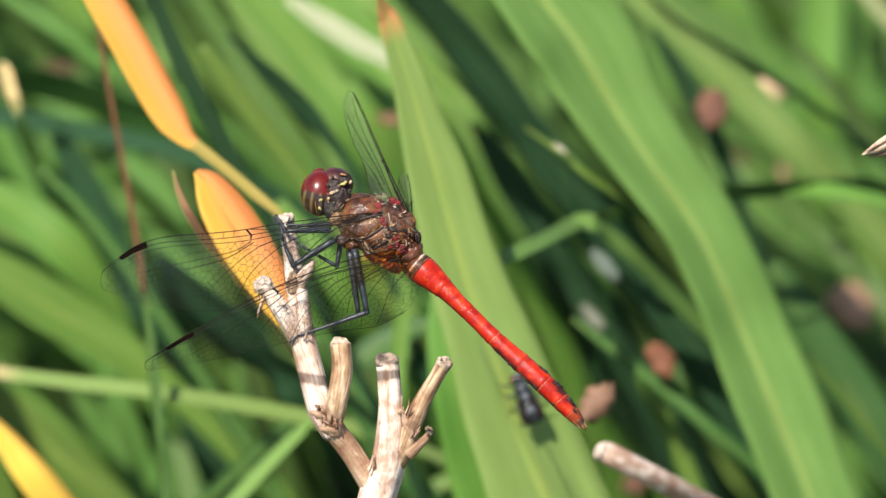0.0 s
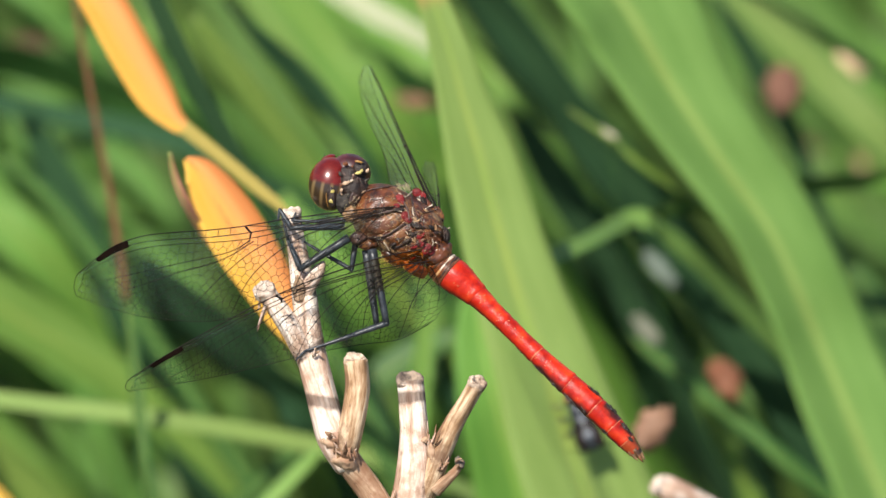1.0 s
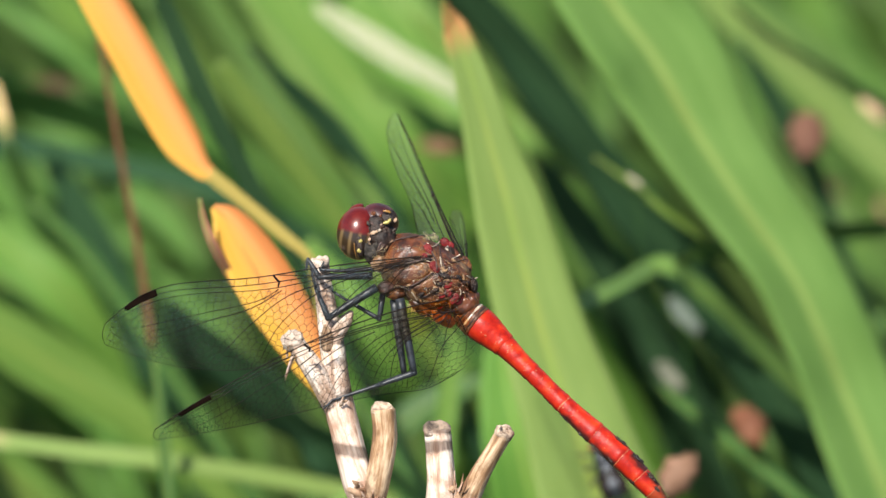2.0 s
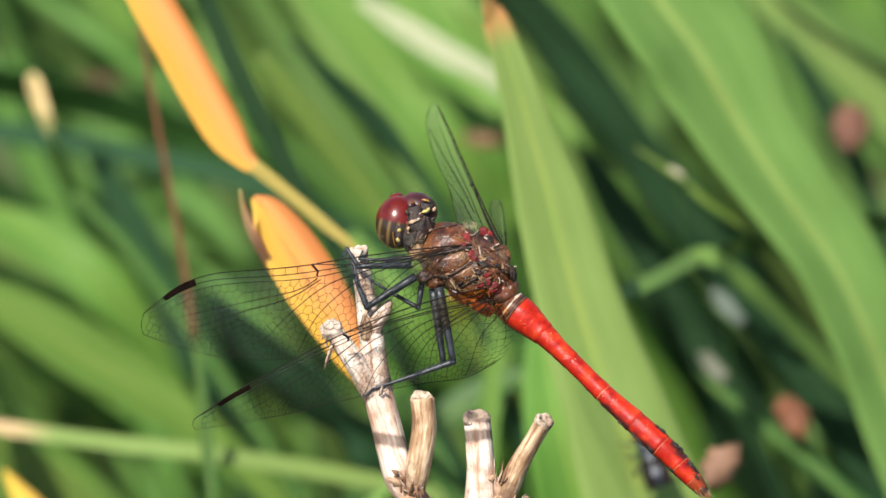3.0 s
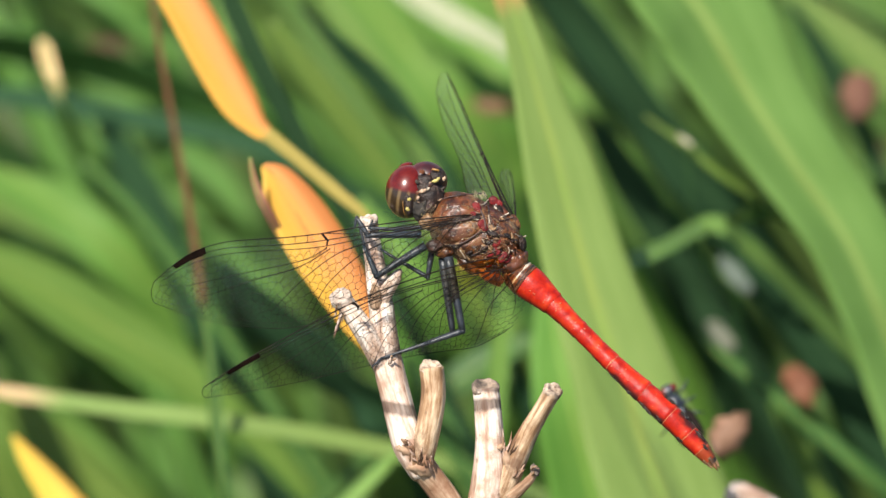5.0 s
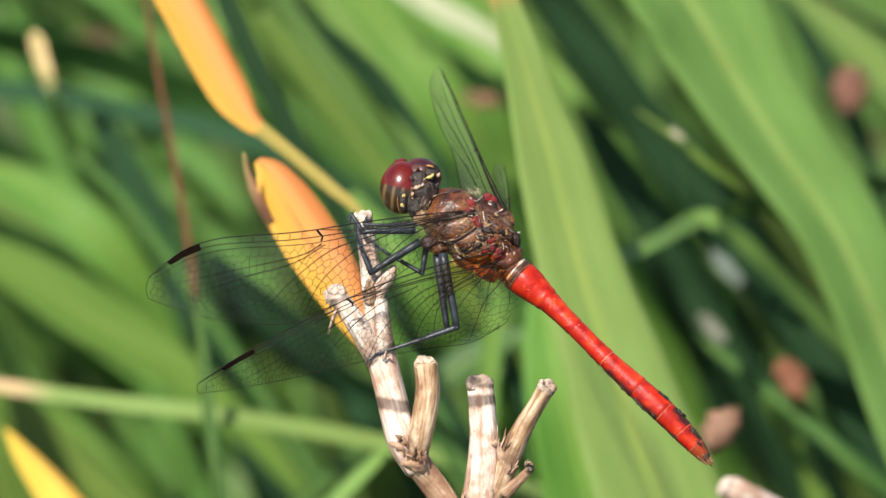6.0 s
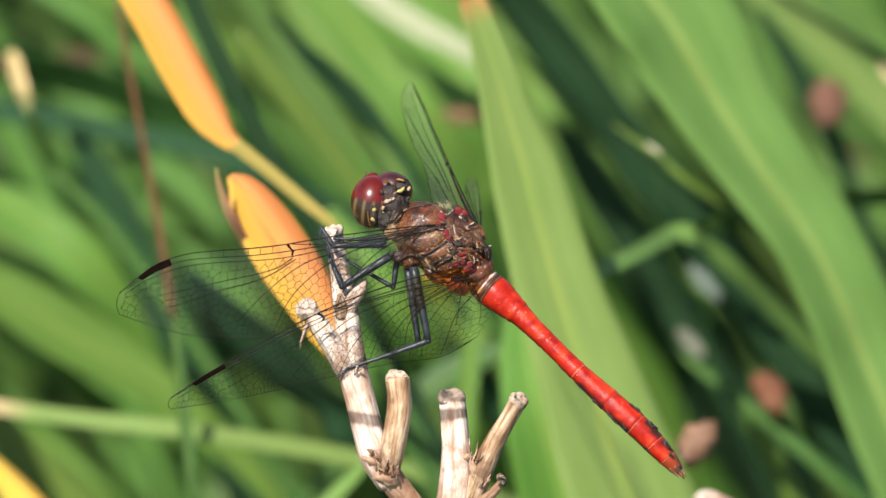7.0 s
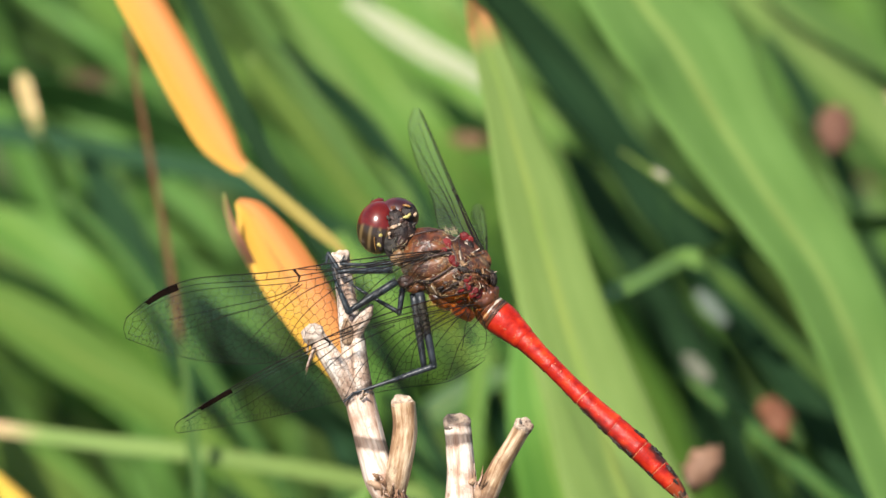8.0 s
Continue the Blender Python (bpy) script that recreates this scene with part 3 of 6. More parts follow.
# ---- ground ----
def ground():
    bm = bmesh.new()
    steps = [-60, -12, -3, -1.2, -0.6] + [-0.5 + 0.05 * k for k in range(31)] + [1.2, 2, 4, 12, 60]
    grid = [[bm.verts.new((x, y, 0.006 * noise.noise(Vector((x * 9, y * 9, 0))) + 0.003 * noise.noise(Vector((x * 31, y * 31, 4))))) for x in steps] for y in steps]
    for a, b in zip(grid, grid[1:]):
        for k in range(len(steps) - 1):
            bm.faces.new((a[k], a[k + 1], b[k + 1], b[k]))
    tagged(mesh_object("ground", bm, SOIL), "dark soil with leaf litter under the grass", "ground", kind="structure")


ground()


# ---- long leaves behind the perch ----
def near_leaves():
    L = grass_leaf
    broad = L([(5.78, 25.19, 48.9, 0.23), (5.97, 24.47, 49.5, 0.82), (6.29, 23.66, 50.1, 1.46), (6.84, 22.45, 50.7, 2.28), (8.42, 17.89, 51.3, 3.35), (9.66, 13.34, 51.9, 4.44), (11.04, 8.77, 52.5, 5.80), (12.23, 4.21, 53.1, 6.50), (14.09, -2.20, 53.7, 7.69), (16.21, -8.15, 54.3, 8.51), (18.14, -14.11, 54.9, 9.80), (20.44, -20.21, 55.5, 11.18), (22.75, -26.09, 56.1, 11.46)],
      GREEN_TIPPED, "broad fresh green leaf with a dry brown tip and yellowish midrib", "iris_plant", fold=0.12, seed=1, n=48)
    L([(10.67, -1.36, 77.4, 1.41), (11.32, -5.56, 77.4, 4.21), (12.45, -11.18, 77.4, 6.08), (14.11, -17.76, 79.3, 7.03), (16.24, -25.30, 81.2, 7.04)],
      GREEN, "light green leaf standing behind a broader leaf", "iris_plant", fold=0.25, face=(-0.1, 0.45, -0.85), seed=2)
    L([(15.20, 32.68, 73.6, 9.32), (20.21, 24.98, 75.1, 11.20), (23.51, 20.62, 76.6, 11.13), (27.25, 14.28, 78.1, 9.83), (31.22, 8.39, 79.6, 8.53), (34.93, 3.24, 81.1, 7.98), (37.65, -2.30, 82.6, 8.18), (39.82, -7.48, 84.1, 8.57), (44.36, -18.29, 85.6, 9.00), (47.49, -26.39, 87.1, 8.97)],
      LIGHT_GREEN, "very broad fresh green leaf with a pale midrib", "iris_plant", fold=0.34, face=(0.24, 0.36, -0.9), seed=3, n=48)
    # its dark colour takes the place of shade beside the paler leaf
    L([(4.57, 30.51, 96.4, 5.24), (11.71, 22.90, 96.4, 6.19), (16.71, 16.24, 96.4, 6.43), (21.94, 9.57, 96.4, 6.28), (27.47, 2.91, 98.3, 5.96), (33.25, -4.73, 100.2, 5.73)],
      DARK_SHADE, "broad leaf beside a paler one, coloured dark for shade", "iris_plant", fold=0.1, face=(0.2, -0.93, -0.3), seed=5)
    L([(3.65, 25.54, 107.8, 1.44), (8.23, 20.25, 107.8, 2.02), (12.55, 16.40, 107.8, 2.21), (16.16, 13.27, 107.8, 2.21), (20.35, 9.10, 126.8, 2.15), (25.42, 4.58, 157.2, 2.01), (31.05, -2.00, 180, 1.85)],
      GREEN, "narrow green leaf crossing behind the broad ones", fold=0.25, face=(0.0, 0.3, -0.9), seed=6)
    L([(26.20, 30.38, 119.2, 2.92), (30.67, 25.99, 119.2, 3.21), (35.70, 21.60, 119.2, 3.51), (40.73, 16.62, 119.2, 3.71), (46.04, 11.35, 119.2, 3.71), (50.59, 6.96, 121.1, 3.61), (56.56, 0.50, 123, 3.43)],
      LIGHT_GREEN, "arching mid-green leaf beside a broad pale one", "iris_plant", fold=0.2, face=(-0.1, 0.3, -0.95), seed=7)
    L([(51.95, 35.09, 218, 4.12), (52.24, 26.12, 218, 4.37), (51.99, 18.44, 218, 4.50), (51.28, 8.85, 221.8, 4.38)],
      GREEN, "upright light green leaf further back", "iris_plant", fold=0.2, seed=8)
    L([(50.31, 32.08, 155.3, 1.07), (53.76, 27.83, 155.3, 1.42), (57.68, 23.60, 155.3, 1.54), (61.83, 19.37, 155.3, 1.54)],
      PALE, "thin greyish green blade", seed=9)
    L([(38.30, 6.66, 100.2, 1.35), (42.18, 7.03, 100.2, 2.03), (46.61, 7.11, 100.2, 2.25), (51.04, 6.49, 100.2, 2.14), (56.66, 5.13, 102.1, 2.03)],
      GREEN, "narrow leaf lying almost level", fold=0.2, face=(0, 0.75, -0.65), seed=10)
    L([(43.26, -0.14, 115.4, 2.29), (46.59, -6.00, 115.4, 4.85), (50.47, -11.85, 115.4, 5.72), (54.91, -18.86, 115.4, 5.72), (59.44, -26.52, 117.3, 5.44)],
      STEM_GREEN, "green leaf leaning out beside a broad leaf", "iris_plant", fold=0.2, face=(0.3, 0.3, -0.9), seed=11)
    L([(42.88, 10.38, 180, 1.81), (44.34, 6.04, 180, 4.23), (45.19, 1.08, 180, 4.23), (46.33, -4.50, 180, 3.63)],
      GREEN, "short light green leaf in the clump", fold=0.2, seed=12)
    L([(55.18, 5.57, 202.8, 4.32), (57.56, 0.52, 202.8, 5.55), (61.14, -5.79, 202.8, 5.55)],
      GREEN, "green leaf deep in the clump", "iris_plant", fold=0.2, seed=13)
    # its near-white colour stands in for glare on a shiny blade
    L([(-4.57, 26.21, 120.0, 0.88), (-1.17, 23.98, 120.5, 2.14), (2.72, 21.56, 121.0, 2.43), (5.65, 20.11, 121.5, 2.05), (8.96, 17.58, 122.0, 1.17), (10.77, 11.75, 122.5, 0.68), (13.45, 2.00, 123.0, 0.68), (17.37, -8.74, 123.5, 0.68), (21.77, -20.45, 124.0, 0.68)],
      SUN_PALE, "blade coloured near-white to stand in for sun glare", fold=0.2, face=(-0.25, 0.55, -0.8), seed=39)
    # a bent blade crossing the gap
    L([(13.88, -0.65, 62, 1.40), (16.91, 0.60, 64, 1.66), (20.26, 2.09, 70, 1.86), (23.52, 3.71, 81.2, 1.98), (25.07, 3.80, 81.2, 1.88), (26.61, 2.63, 83.1, 1.88), (29.02, 0.62, 85, 1.98), (32.43, -2.79, 88.8, 1.98), (36.81, -7.06, 92.6, 1.99)],
      KINKED, "sharply kinked narrow green blade", fold=0.15, face=(0.0, 0.55, -0.85), seed=14, n=44)
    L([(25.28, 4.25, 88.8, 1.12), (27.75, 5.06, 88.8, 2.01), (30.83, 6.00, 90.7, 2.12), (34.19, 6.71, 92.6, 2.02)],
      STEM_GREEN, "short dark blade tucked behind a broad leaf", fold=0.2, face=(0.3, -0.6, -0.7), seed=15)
    L([(18.59, 12.96, 81.2, 0.14), (21.88, 10.61, 81.2, 0.61), (24.70, 8.26, 81.2, 0.75), (28.03, 6.06, 83.1, 0.71), (31.38, 3.58, 85, 0.66)],
      GREEN, "thin green blade with a bleached tip", fold=0.3, seed=16)
    L([(23.30, -5.41, 92.6, 0.38), (25.43, -7.06, 92.6, 0.95), (28.51, -9.44, 92.6, 1.24), (33.02, -13.00, 92.6, 1.42), (37.19, -16.55, 92.6, 1.51), (42.58, -20.86, 94.5, 1.52)],
      STEM_GREEN, "thin bright green blade slanting down", fold=0.3, seed=17)
    L([(30.14, -10.85, 187.6, 1.21), (31.90, -14.59, 187.6, 3.41), (34.25, -19.57, 187.6, 3.77), (36.89, -25.81, 187.6, 3.77), (39.82, -33.29, 187.6, 3.65)],
      GREEN, "green blade in the shaded gap", fold=0.2, seed=18)
    L([(37.43, -18.10, 174.3, 1.20), (39.76, -21.79, 174.3, 3.37), (42.38, -26.73, 174.3, 3.61)],
      GREEN, "stubby green blade low in the clump", fold=0.2, seed=19)

    # withered blades
    withered = L([(-24.19, 30.76, 48.9, 2.93), (-21.32, 25.29, 48.9, 3.44), (-18.50, 20.28, 48.9, 3.69), (-16.50, 16.64, 48.9, 3.69), (-14.67, 13.46, 48.9, 3.27), (-13.30, 11.63, 48.9, 1.93), (-12.22, 10.82, 48.9, 1.23)],
      ORANGE, "withered orange blade narrowing to a yellow stalk", "withered_sedge", group="withered blades", fold=0.12, thick=0.3, n=50, root=False, seed=20)
    bm = bmesh.new()
    blade(bm, [(-12.57, 11.02, 48.9, 1.23), (-11.56, 10.20, 48.9, 1.23), (-9.75, 8.75, 48.9, 1.14), (-6.55, 6.06, 48.9, 1.10), (-4.37, 4.14, 48.9, 0.73), (-3.83, 1.41, 48.9, 0.50), (-3.28, -2.23, 48.9, 0.46), (-2.73, -6.33, 48.9, 0.46), (-2.00, -9.97, 48.9, 0.46), (-1.00, -13.62, 48.9, 0.46), (0.73, -16.71, 48.9, 0.46), (3.55, -20.72, 48.9, 0.46)], fold=0.4, thick=0.5, n=40, seed=50)
    part("stalk", bm, OLIVE, withered, "yellowish green stalk")
    L([(-12.45, 8.28, 31.8, 0.63), (-11.42, 7.21, 31.8, 2.69), (-9.99, 4.75, 31.8, 4.39), (-8.24, 1.84, 31.8, 5.02), (-6.45, -0.94, 31.8, 4.57), (-4.57, -4.21, 31.8, 3.14), (-3.22, -6.76, 31.8, 1.44), (-2.15, -9.81, 31.8, 0.63), (-0.99, -13.62, 31.8, 0.54), (0.71, -16.62, 31.8, 0.54), (3.41, -20.56, 31.8, 0.54)],
      ORANGE_CURLED, "withered orange blade with a curled reddish tip", "withered_sedge", group="withered blades", fold=0.16, n=50, seed=21)
    curled = L([(-13.47, 8.88, 27.5, 0.22), (-13.16, 7.18, 28, 0.49), (-12.33, 4.96, 28.9, 0.76), (-10.88, 2.37, 31.8, 0.99), (-8.45, -0.76, 35.6, 0.90), (-5.81, -4.55, 37.5, 0.63), (-3.51, -7.79, 37.5, 0.45), (-1.44, -12.57, 37.5, 0.36), (0.72, -16.71, 37.5, 0.36)],
      CURL, "curled green-yellow edge of a withered blade", "withered_sedge", group="withered blades", fold=0.5, n=40, seed=22)
    L([(-33.58, -13.80, 77.4, 0.28), (-32.36, -15.62, 77.4, 1.59), (-30.36, -18.20, 77.4, 2.71), (-28.02, -21.23, 77.4, 3.46), (-24.56, -25.73, 79.3, 3.75)],
      YELLOW, "yellowed blade with an orange edge", "withered_sedge", group="withered blades", fold=0.15, seed=23)

    # left side of the clump
    L([(-43.51, 5.59, 92.6, 2.85), (-40.65, -2.03, 92.6, 4.09), (-38.25, -9.16, 92.6, 4.57), (-35.87, -15.34, 92.6, 4.75), (-33.55, -21.07, 94.5, 4.76)],
      GREEN, "broad green leaf at the edge of the clump", "iris_plant", fold=0.2, seed=24)
    L([(-36.27, -9.89, 79.3, 0.75), (-34.87, -10.17, 79.3, 1.41), (-31.58, -10.73, 79.3, 1.78), (-24.56, -11.67, 79.3, 1.97), (-17.06, -12.51, 79.3, 2.06), (-9.57, -13.66, 81.2, 2.16), (-3.01, -14.91, 83.1, 2.16), (3.11, -16.25, 85, 2.07), (9.26, -18.39, 88.8, 1.98)],
      DEEP_TIPPED, "long pale green blade lying level with a bleached tip", fold=0.2, face=(0, 0.7, -0.7), n=44, seed=25)
    L([(-1.68, -15.13, 72, 0.56), (-2.89, -16.17, 73, 1.21), (-6.25, -19.54, 74, 1.40), (-10.46, -24.23, 75, 1.59), (-14.20, -28.45, 76, 1.59)],
      LIGHT_GREEN, "green blade leaning across the stem", fold=0.2, face=(0, 0.5, -0.85), seed=26)
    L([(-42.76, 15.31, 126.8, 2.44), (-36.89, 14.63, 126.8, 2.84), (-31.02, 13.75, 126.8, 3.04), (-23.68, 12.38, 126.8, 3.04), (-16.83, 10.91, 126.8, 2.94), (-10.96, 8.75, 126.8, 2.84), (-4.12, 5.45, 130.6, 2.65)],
      DARK_SHADE, "dark green blade arching across the clump", fold=0.45, face=(0.1, 0.75, -0.65), n=40, seed=27)
    # a brown stalk with a green lower part
    L([(-22.33, 22.88, 73.6, 0.32), (-21.81, 19.62, 73.6, 0.37), (-21.07, 15.43, 73.6, 0.42), (-20.00, 9.84, 73.6, 0.46), (-18.83, 3.54, 73.6, 0.51), (-17.90, -2.99, 73.6, 0.56)],
      BROWN, "thin brown withered stalk", "sedge_stalk", category="stalk", fold=0.5, root=False, n=30, seed=28)
    L([(-17.91, -2.75, 74.5, 0.65), (-17.31, -7.42, 74.5, 0.94), (-16.80, -12.08, 74.5, 1.03), (-16.37, -16.75, 74.5, 1.12), (-16.02, -20.96, 75.5, 1.12), (-15.60, -26.10, 75.5, 1.12)],
      STEM_GREEN, "slender dark green stem below a brown stalk", "sedge_stalk", category="stalk", fold=0.5, seed=29)
    L([(-32.19, 19.44, 100.2, 0.44), (-31.91, 18.58, 100.2, 1.27), (-31.43, 17.00, 100.2, 1.19), (-30.86, 15.33, 100.2, 1.05), (-30.44, 13.73, 105.9, 0.90), (-30.24, 11.28, 149.6, 0.62), (-28.11, 6.64, 168.6, 0.63), (-24.44, 0.57, 187.6, 0.65)],
      DEEP_TIPPED, "narrow green blade with a blunt cream tip", fold=0.5, seed=30)
    # the next two are coloured near-black in place of shaded gaps
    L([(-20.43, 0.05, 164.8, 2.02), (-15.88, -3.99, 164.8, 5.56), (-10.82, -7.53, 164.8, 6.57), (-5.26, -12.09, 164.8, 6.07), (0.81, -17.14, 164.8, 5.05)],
      DARK_SHADE, "leaf behind the dead stem, coloured dark for a shaded gap", "iris_plant", fold=0.1, face=(0.2, -0.93, -0.3), seed=40)
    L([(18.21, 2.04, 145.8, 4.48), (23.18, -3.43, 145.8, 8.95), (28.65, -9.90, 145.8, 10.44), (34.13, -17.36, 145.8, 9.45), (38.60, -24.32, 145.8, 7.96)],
      DARK_SHADE, "broad leaf coloured near-black for a shaded gap of the clump", "iris_plant", fold=0.1, face=(0.2, -0.93, -0.3), seed=41)
    # a darker leaf colour put in for the shaded gap here
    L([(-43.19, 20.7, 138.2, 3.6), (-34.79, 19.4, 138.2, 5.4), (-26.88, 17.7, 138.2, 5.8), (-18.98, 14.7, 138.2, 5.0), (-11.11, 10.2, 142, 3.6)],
      STEM_GREEN, "dark leaf arching behind paler ones, put in for a shaded gap", "iris_plant", fold=0.1, face=(0.3, -0.75, -0.4), seed=42)
    L([(-44.03, 13.35, 134.4, 2.96), (-36.65, 8.82, 134.4, 4.53), (-31.22, 5.08, 134.4, 4.83), (-25.81, 0.64, 134.4, 4.53), (-19.97, -5.88, 138.2, 3.46)],
      GREEN, "sunlit green leaf slanting through the clump", "iris_plant", fold=0.2, face=(-0.2, 0.4, -0.85), seed=43)
    L([(-48.0, 11.2, 150, 3.0), (-41.5, 6.4, 150, 5.2), (-35.0, 1.8, 150, 5.6), (-29.0, -3.2, 150, 4.6), (-23.0, -9.2, 154, 3.6)],
      GREEN, "sunlit green leaf slanting through the clump", "iris_plant", fold=0.2, face=(-0.2, 0.4, -0.85), seed=91)
    L([(-36.13, 2.55, 149.6, 2.50), (-29.90, -2.55, 149.6, 5.59), (-24.40, -6.69, 149.6, 6.29), (-19.17, -10.93, 149.6, 5.49), (-13.22, -16.98, 153.4, 4.20)],
      GREEN, "broad sunlit leaf slanting through the clump", "iris_plant", fold=0.2, face=(-0.2, 0.4, -0.85), seed=44)
    L([(-44.05, 0.56, 161, 3.53), (-37.00, -2.97, 161, 4.24), (-30.95, -6.75, 161, 3.73), (-24.47, -12.09, 164.8, 3.24)],
      GREEN, "green leaf low in the clump", "iris_plant", fold=0.2, face=(-0.2, 0.4, -0.85), seed=45)
    L([(-33.86, -12.51, 157.2, 2.01), (-29.59, -16.78, 157.2, 4.02), (-24.82, -22.05, 157.2, 4.52), (-19.36, -28.68, 161, 4.03)],
      GREEN, "green leaf near the foot of the clump", "iris_plant", fold=0.2, face=(-0.2, 0.4, -0.85), seed=46)
    # three leaves whose near-black colour stands in for shade between the others
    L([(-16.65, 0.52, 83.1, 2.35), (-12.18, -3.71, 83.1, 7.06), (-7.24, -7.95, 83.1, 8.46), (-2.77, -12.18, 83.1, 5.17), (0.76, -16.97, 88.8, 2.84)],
      DARK_SHADE, "near-black green leaf standing in for shade deep in the clump", "iris_plant", fold=0.1, face=(0.2, -0.93, -0.3), seed=47)
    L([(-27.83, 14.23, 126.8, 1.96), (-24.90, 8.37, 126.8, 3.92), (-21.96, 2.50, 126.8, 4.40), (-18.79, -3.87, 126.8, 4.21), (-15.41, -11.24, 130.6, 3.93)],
      DARK_SHADE, "near-black green leaf standing in for shade deep in the clump", "iris_plant", fold=0.1, face=(0.2, -0.93, -0.3), seed=48)
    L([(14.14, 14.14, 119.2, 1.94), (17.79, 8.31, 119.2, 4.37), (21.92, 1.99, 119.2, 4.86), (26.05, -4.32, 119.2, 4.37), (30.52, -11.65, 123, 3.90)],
      DARK_SHADE, "near-black green leaf standing in for shade deep in the clump", "iris_plant", fold=0.1, face=(0.2, -0.93, -0.3), seed=49)
    L([(-1.92, 27.05, 130.6, 2.95), (2.01, 22.87, 130.6, 4.91), (5.45, 18.70, 130.6, 5.64), (8.64, 14.29, 130.6, 5.40), (12.11, 8.91, 134.4, 4.93)],
      GREEN, "green leaf behind a broad leaf", "iris_plant", fold=0.2, face=(-0.2, 0.4, -0.85), seed=51)
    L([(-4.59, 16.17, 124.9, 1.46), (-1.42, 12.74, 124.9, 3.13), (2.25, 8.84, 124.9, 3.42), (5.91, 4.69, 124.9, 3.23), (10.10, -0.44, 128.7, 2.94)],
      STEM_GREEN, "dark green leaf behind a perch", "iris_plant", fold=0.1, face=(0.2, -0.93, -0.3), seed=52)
    L([(-11.10, 31.49, 157.2, 3.01), (-6.58, 25.97, 157.2, 5.53), (-1.56, 19.95, 157.2, 6.02), (3.47, 13.93, 157.2, 5.78), (9.04, 6.93, 161, 5.04)],
      GREEN, "mid-green leaf deep behind a perch", "iris_plant", fold=0.2, face=(-0.2, 0.4, -0.85), seed=53)
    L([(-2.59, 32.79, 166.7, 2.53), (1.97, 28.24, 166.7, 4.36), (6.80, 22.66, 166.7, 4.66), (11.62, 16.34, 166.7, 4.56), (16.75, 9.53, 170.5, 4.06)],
      LIGHT_GREEN, "pale green leaf deep behind a perch", "iris_plant", fold=0.2, face=(-0.2, 0.4, -0.85), seed=54)
    L([(-5.16, 5.97, 100.2, 0.96), (-2.82, 2.43, 100.2, 2.77), (-0.19, -1.15, 100.2, 3.35), (2.44, -4.73, 102.1, 2.39), (4.85, -8.59, 105.9, 1.73)],
      GREEN, "green blade standing behind the perch", fold=0.2, face=(-0.2, 0.4, -0.85), seed=55)
    L([(-16.39, 28.18, 176.2, 2.56), (-12.05, 21.51, 176.2, 5.37), (-7.34, 15.10, 176.2, 5.89), (-2.59, 8.44, 176.2, 5.11), (2.26, 1.03, 180, 4.62)],
      GREEN, "mid-green leaf deep in the clump", "iris_plant", fold=0.2, face=(-0.2, 0.4, -0.85), seed=56)
    # leaves further in; sunlit streaks and dark gaps lie in their colours
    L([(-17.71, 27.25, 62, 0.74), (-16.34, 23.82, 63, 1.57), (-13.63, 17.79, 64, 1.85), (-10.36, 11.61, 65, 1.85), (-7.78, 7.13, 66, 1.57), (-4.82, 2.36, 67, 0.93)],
      DARK_SHADE, "near-black blade standing in for the shadow beside a withered orange one", fold=0.1, face=(0.2, -0.93, -0.3), seed=81)
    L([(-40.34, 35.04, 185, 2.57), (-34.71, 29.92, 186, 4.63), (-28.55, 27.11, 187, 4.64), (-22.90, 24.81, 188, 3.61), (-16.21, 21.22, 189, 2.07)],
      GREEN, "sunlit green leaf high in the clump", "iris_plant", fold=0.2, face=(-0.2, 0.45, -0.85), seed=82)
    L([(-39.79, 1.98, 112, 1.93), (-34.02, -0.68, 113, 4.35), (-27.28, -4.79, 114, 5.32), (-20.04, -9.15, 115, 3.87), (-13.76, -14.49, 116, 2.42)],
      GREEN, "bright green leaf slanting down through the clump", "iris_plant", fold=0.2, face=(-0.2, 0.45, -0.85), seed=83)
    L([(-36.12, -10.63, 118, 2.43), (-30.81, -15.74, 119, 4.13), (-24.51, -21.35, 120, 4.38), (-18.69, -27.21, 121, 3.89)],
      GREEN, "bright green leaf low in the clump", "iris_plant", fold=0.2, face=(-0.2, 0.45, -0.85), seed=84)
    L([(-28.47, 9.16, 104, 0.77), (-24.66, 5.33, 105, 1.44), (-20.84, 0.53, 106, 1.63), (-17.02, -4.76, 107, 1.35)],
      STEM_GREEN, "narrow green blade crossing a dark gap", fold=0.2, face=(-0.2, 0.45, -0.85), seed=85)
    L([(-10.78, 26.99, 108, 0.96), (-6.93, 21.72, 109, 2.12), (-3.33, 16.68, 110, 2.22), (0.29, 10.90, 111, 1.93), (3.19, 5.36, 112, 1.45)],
      LIGHT_GREEN, "green blade standing in for a sunlit streak behind the perch", fold=0.2, face=(-0.2, 0.45, -0.85), seed=86)
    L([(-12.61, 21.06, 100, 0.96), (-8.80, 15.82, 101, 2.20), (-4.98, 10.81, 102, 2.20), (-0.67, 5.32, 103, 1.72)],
      GREEN, "green blade standing in for a sunlit streak behind the perch", fold=0.2, face=(-0.2, 0.45, -0.85), seed=89)
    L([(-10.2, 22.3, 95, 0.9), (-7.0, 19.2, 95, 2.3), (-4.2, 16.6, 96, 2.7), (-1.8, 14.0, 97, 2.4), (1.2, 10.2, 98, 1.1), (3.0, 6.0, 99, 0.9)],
      DARK_SHADE, "near-black blade standing in for a dark gap behind the perch", fold=0.1, face=(0.2, -0.93, -0.3), seed=87)
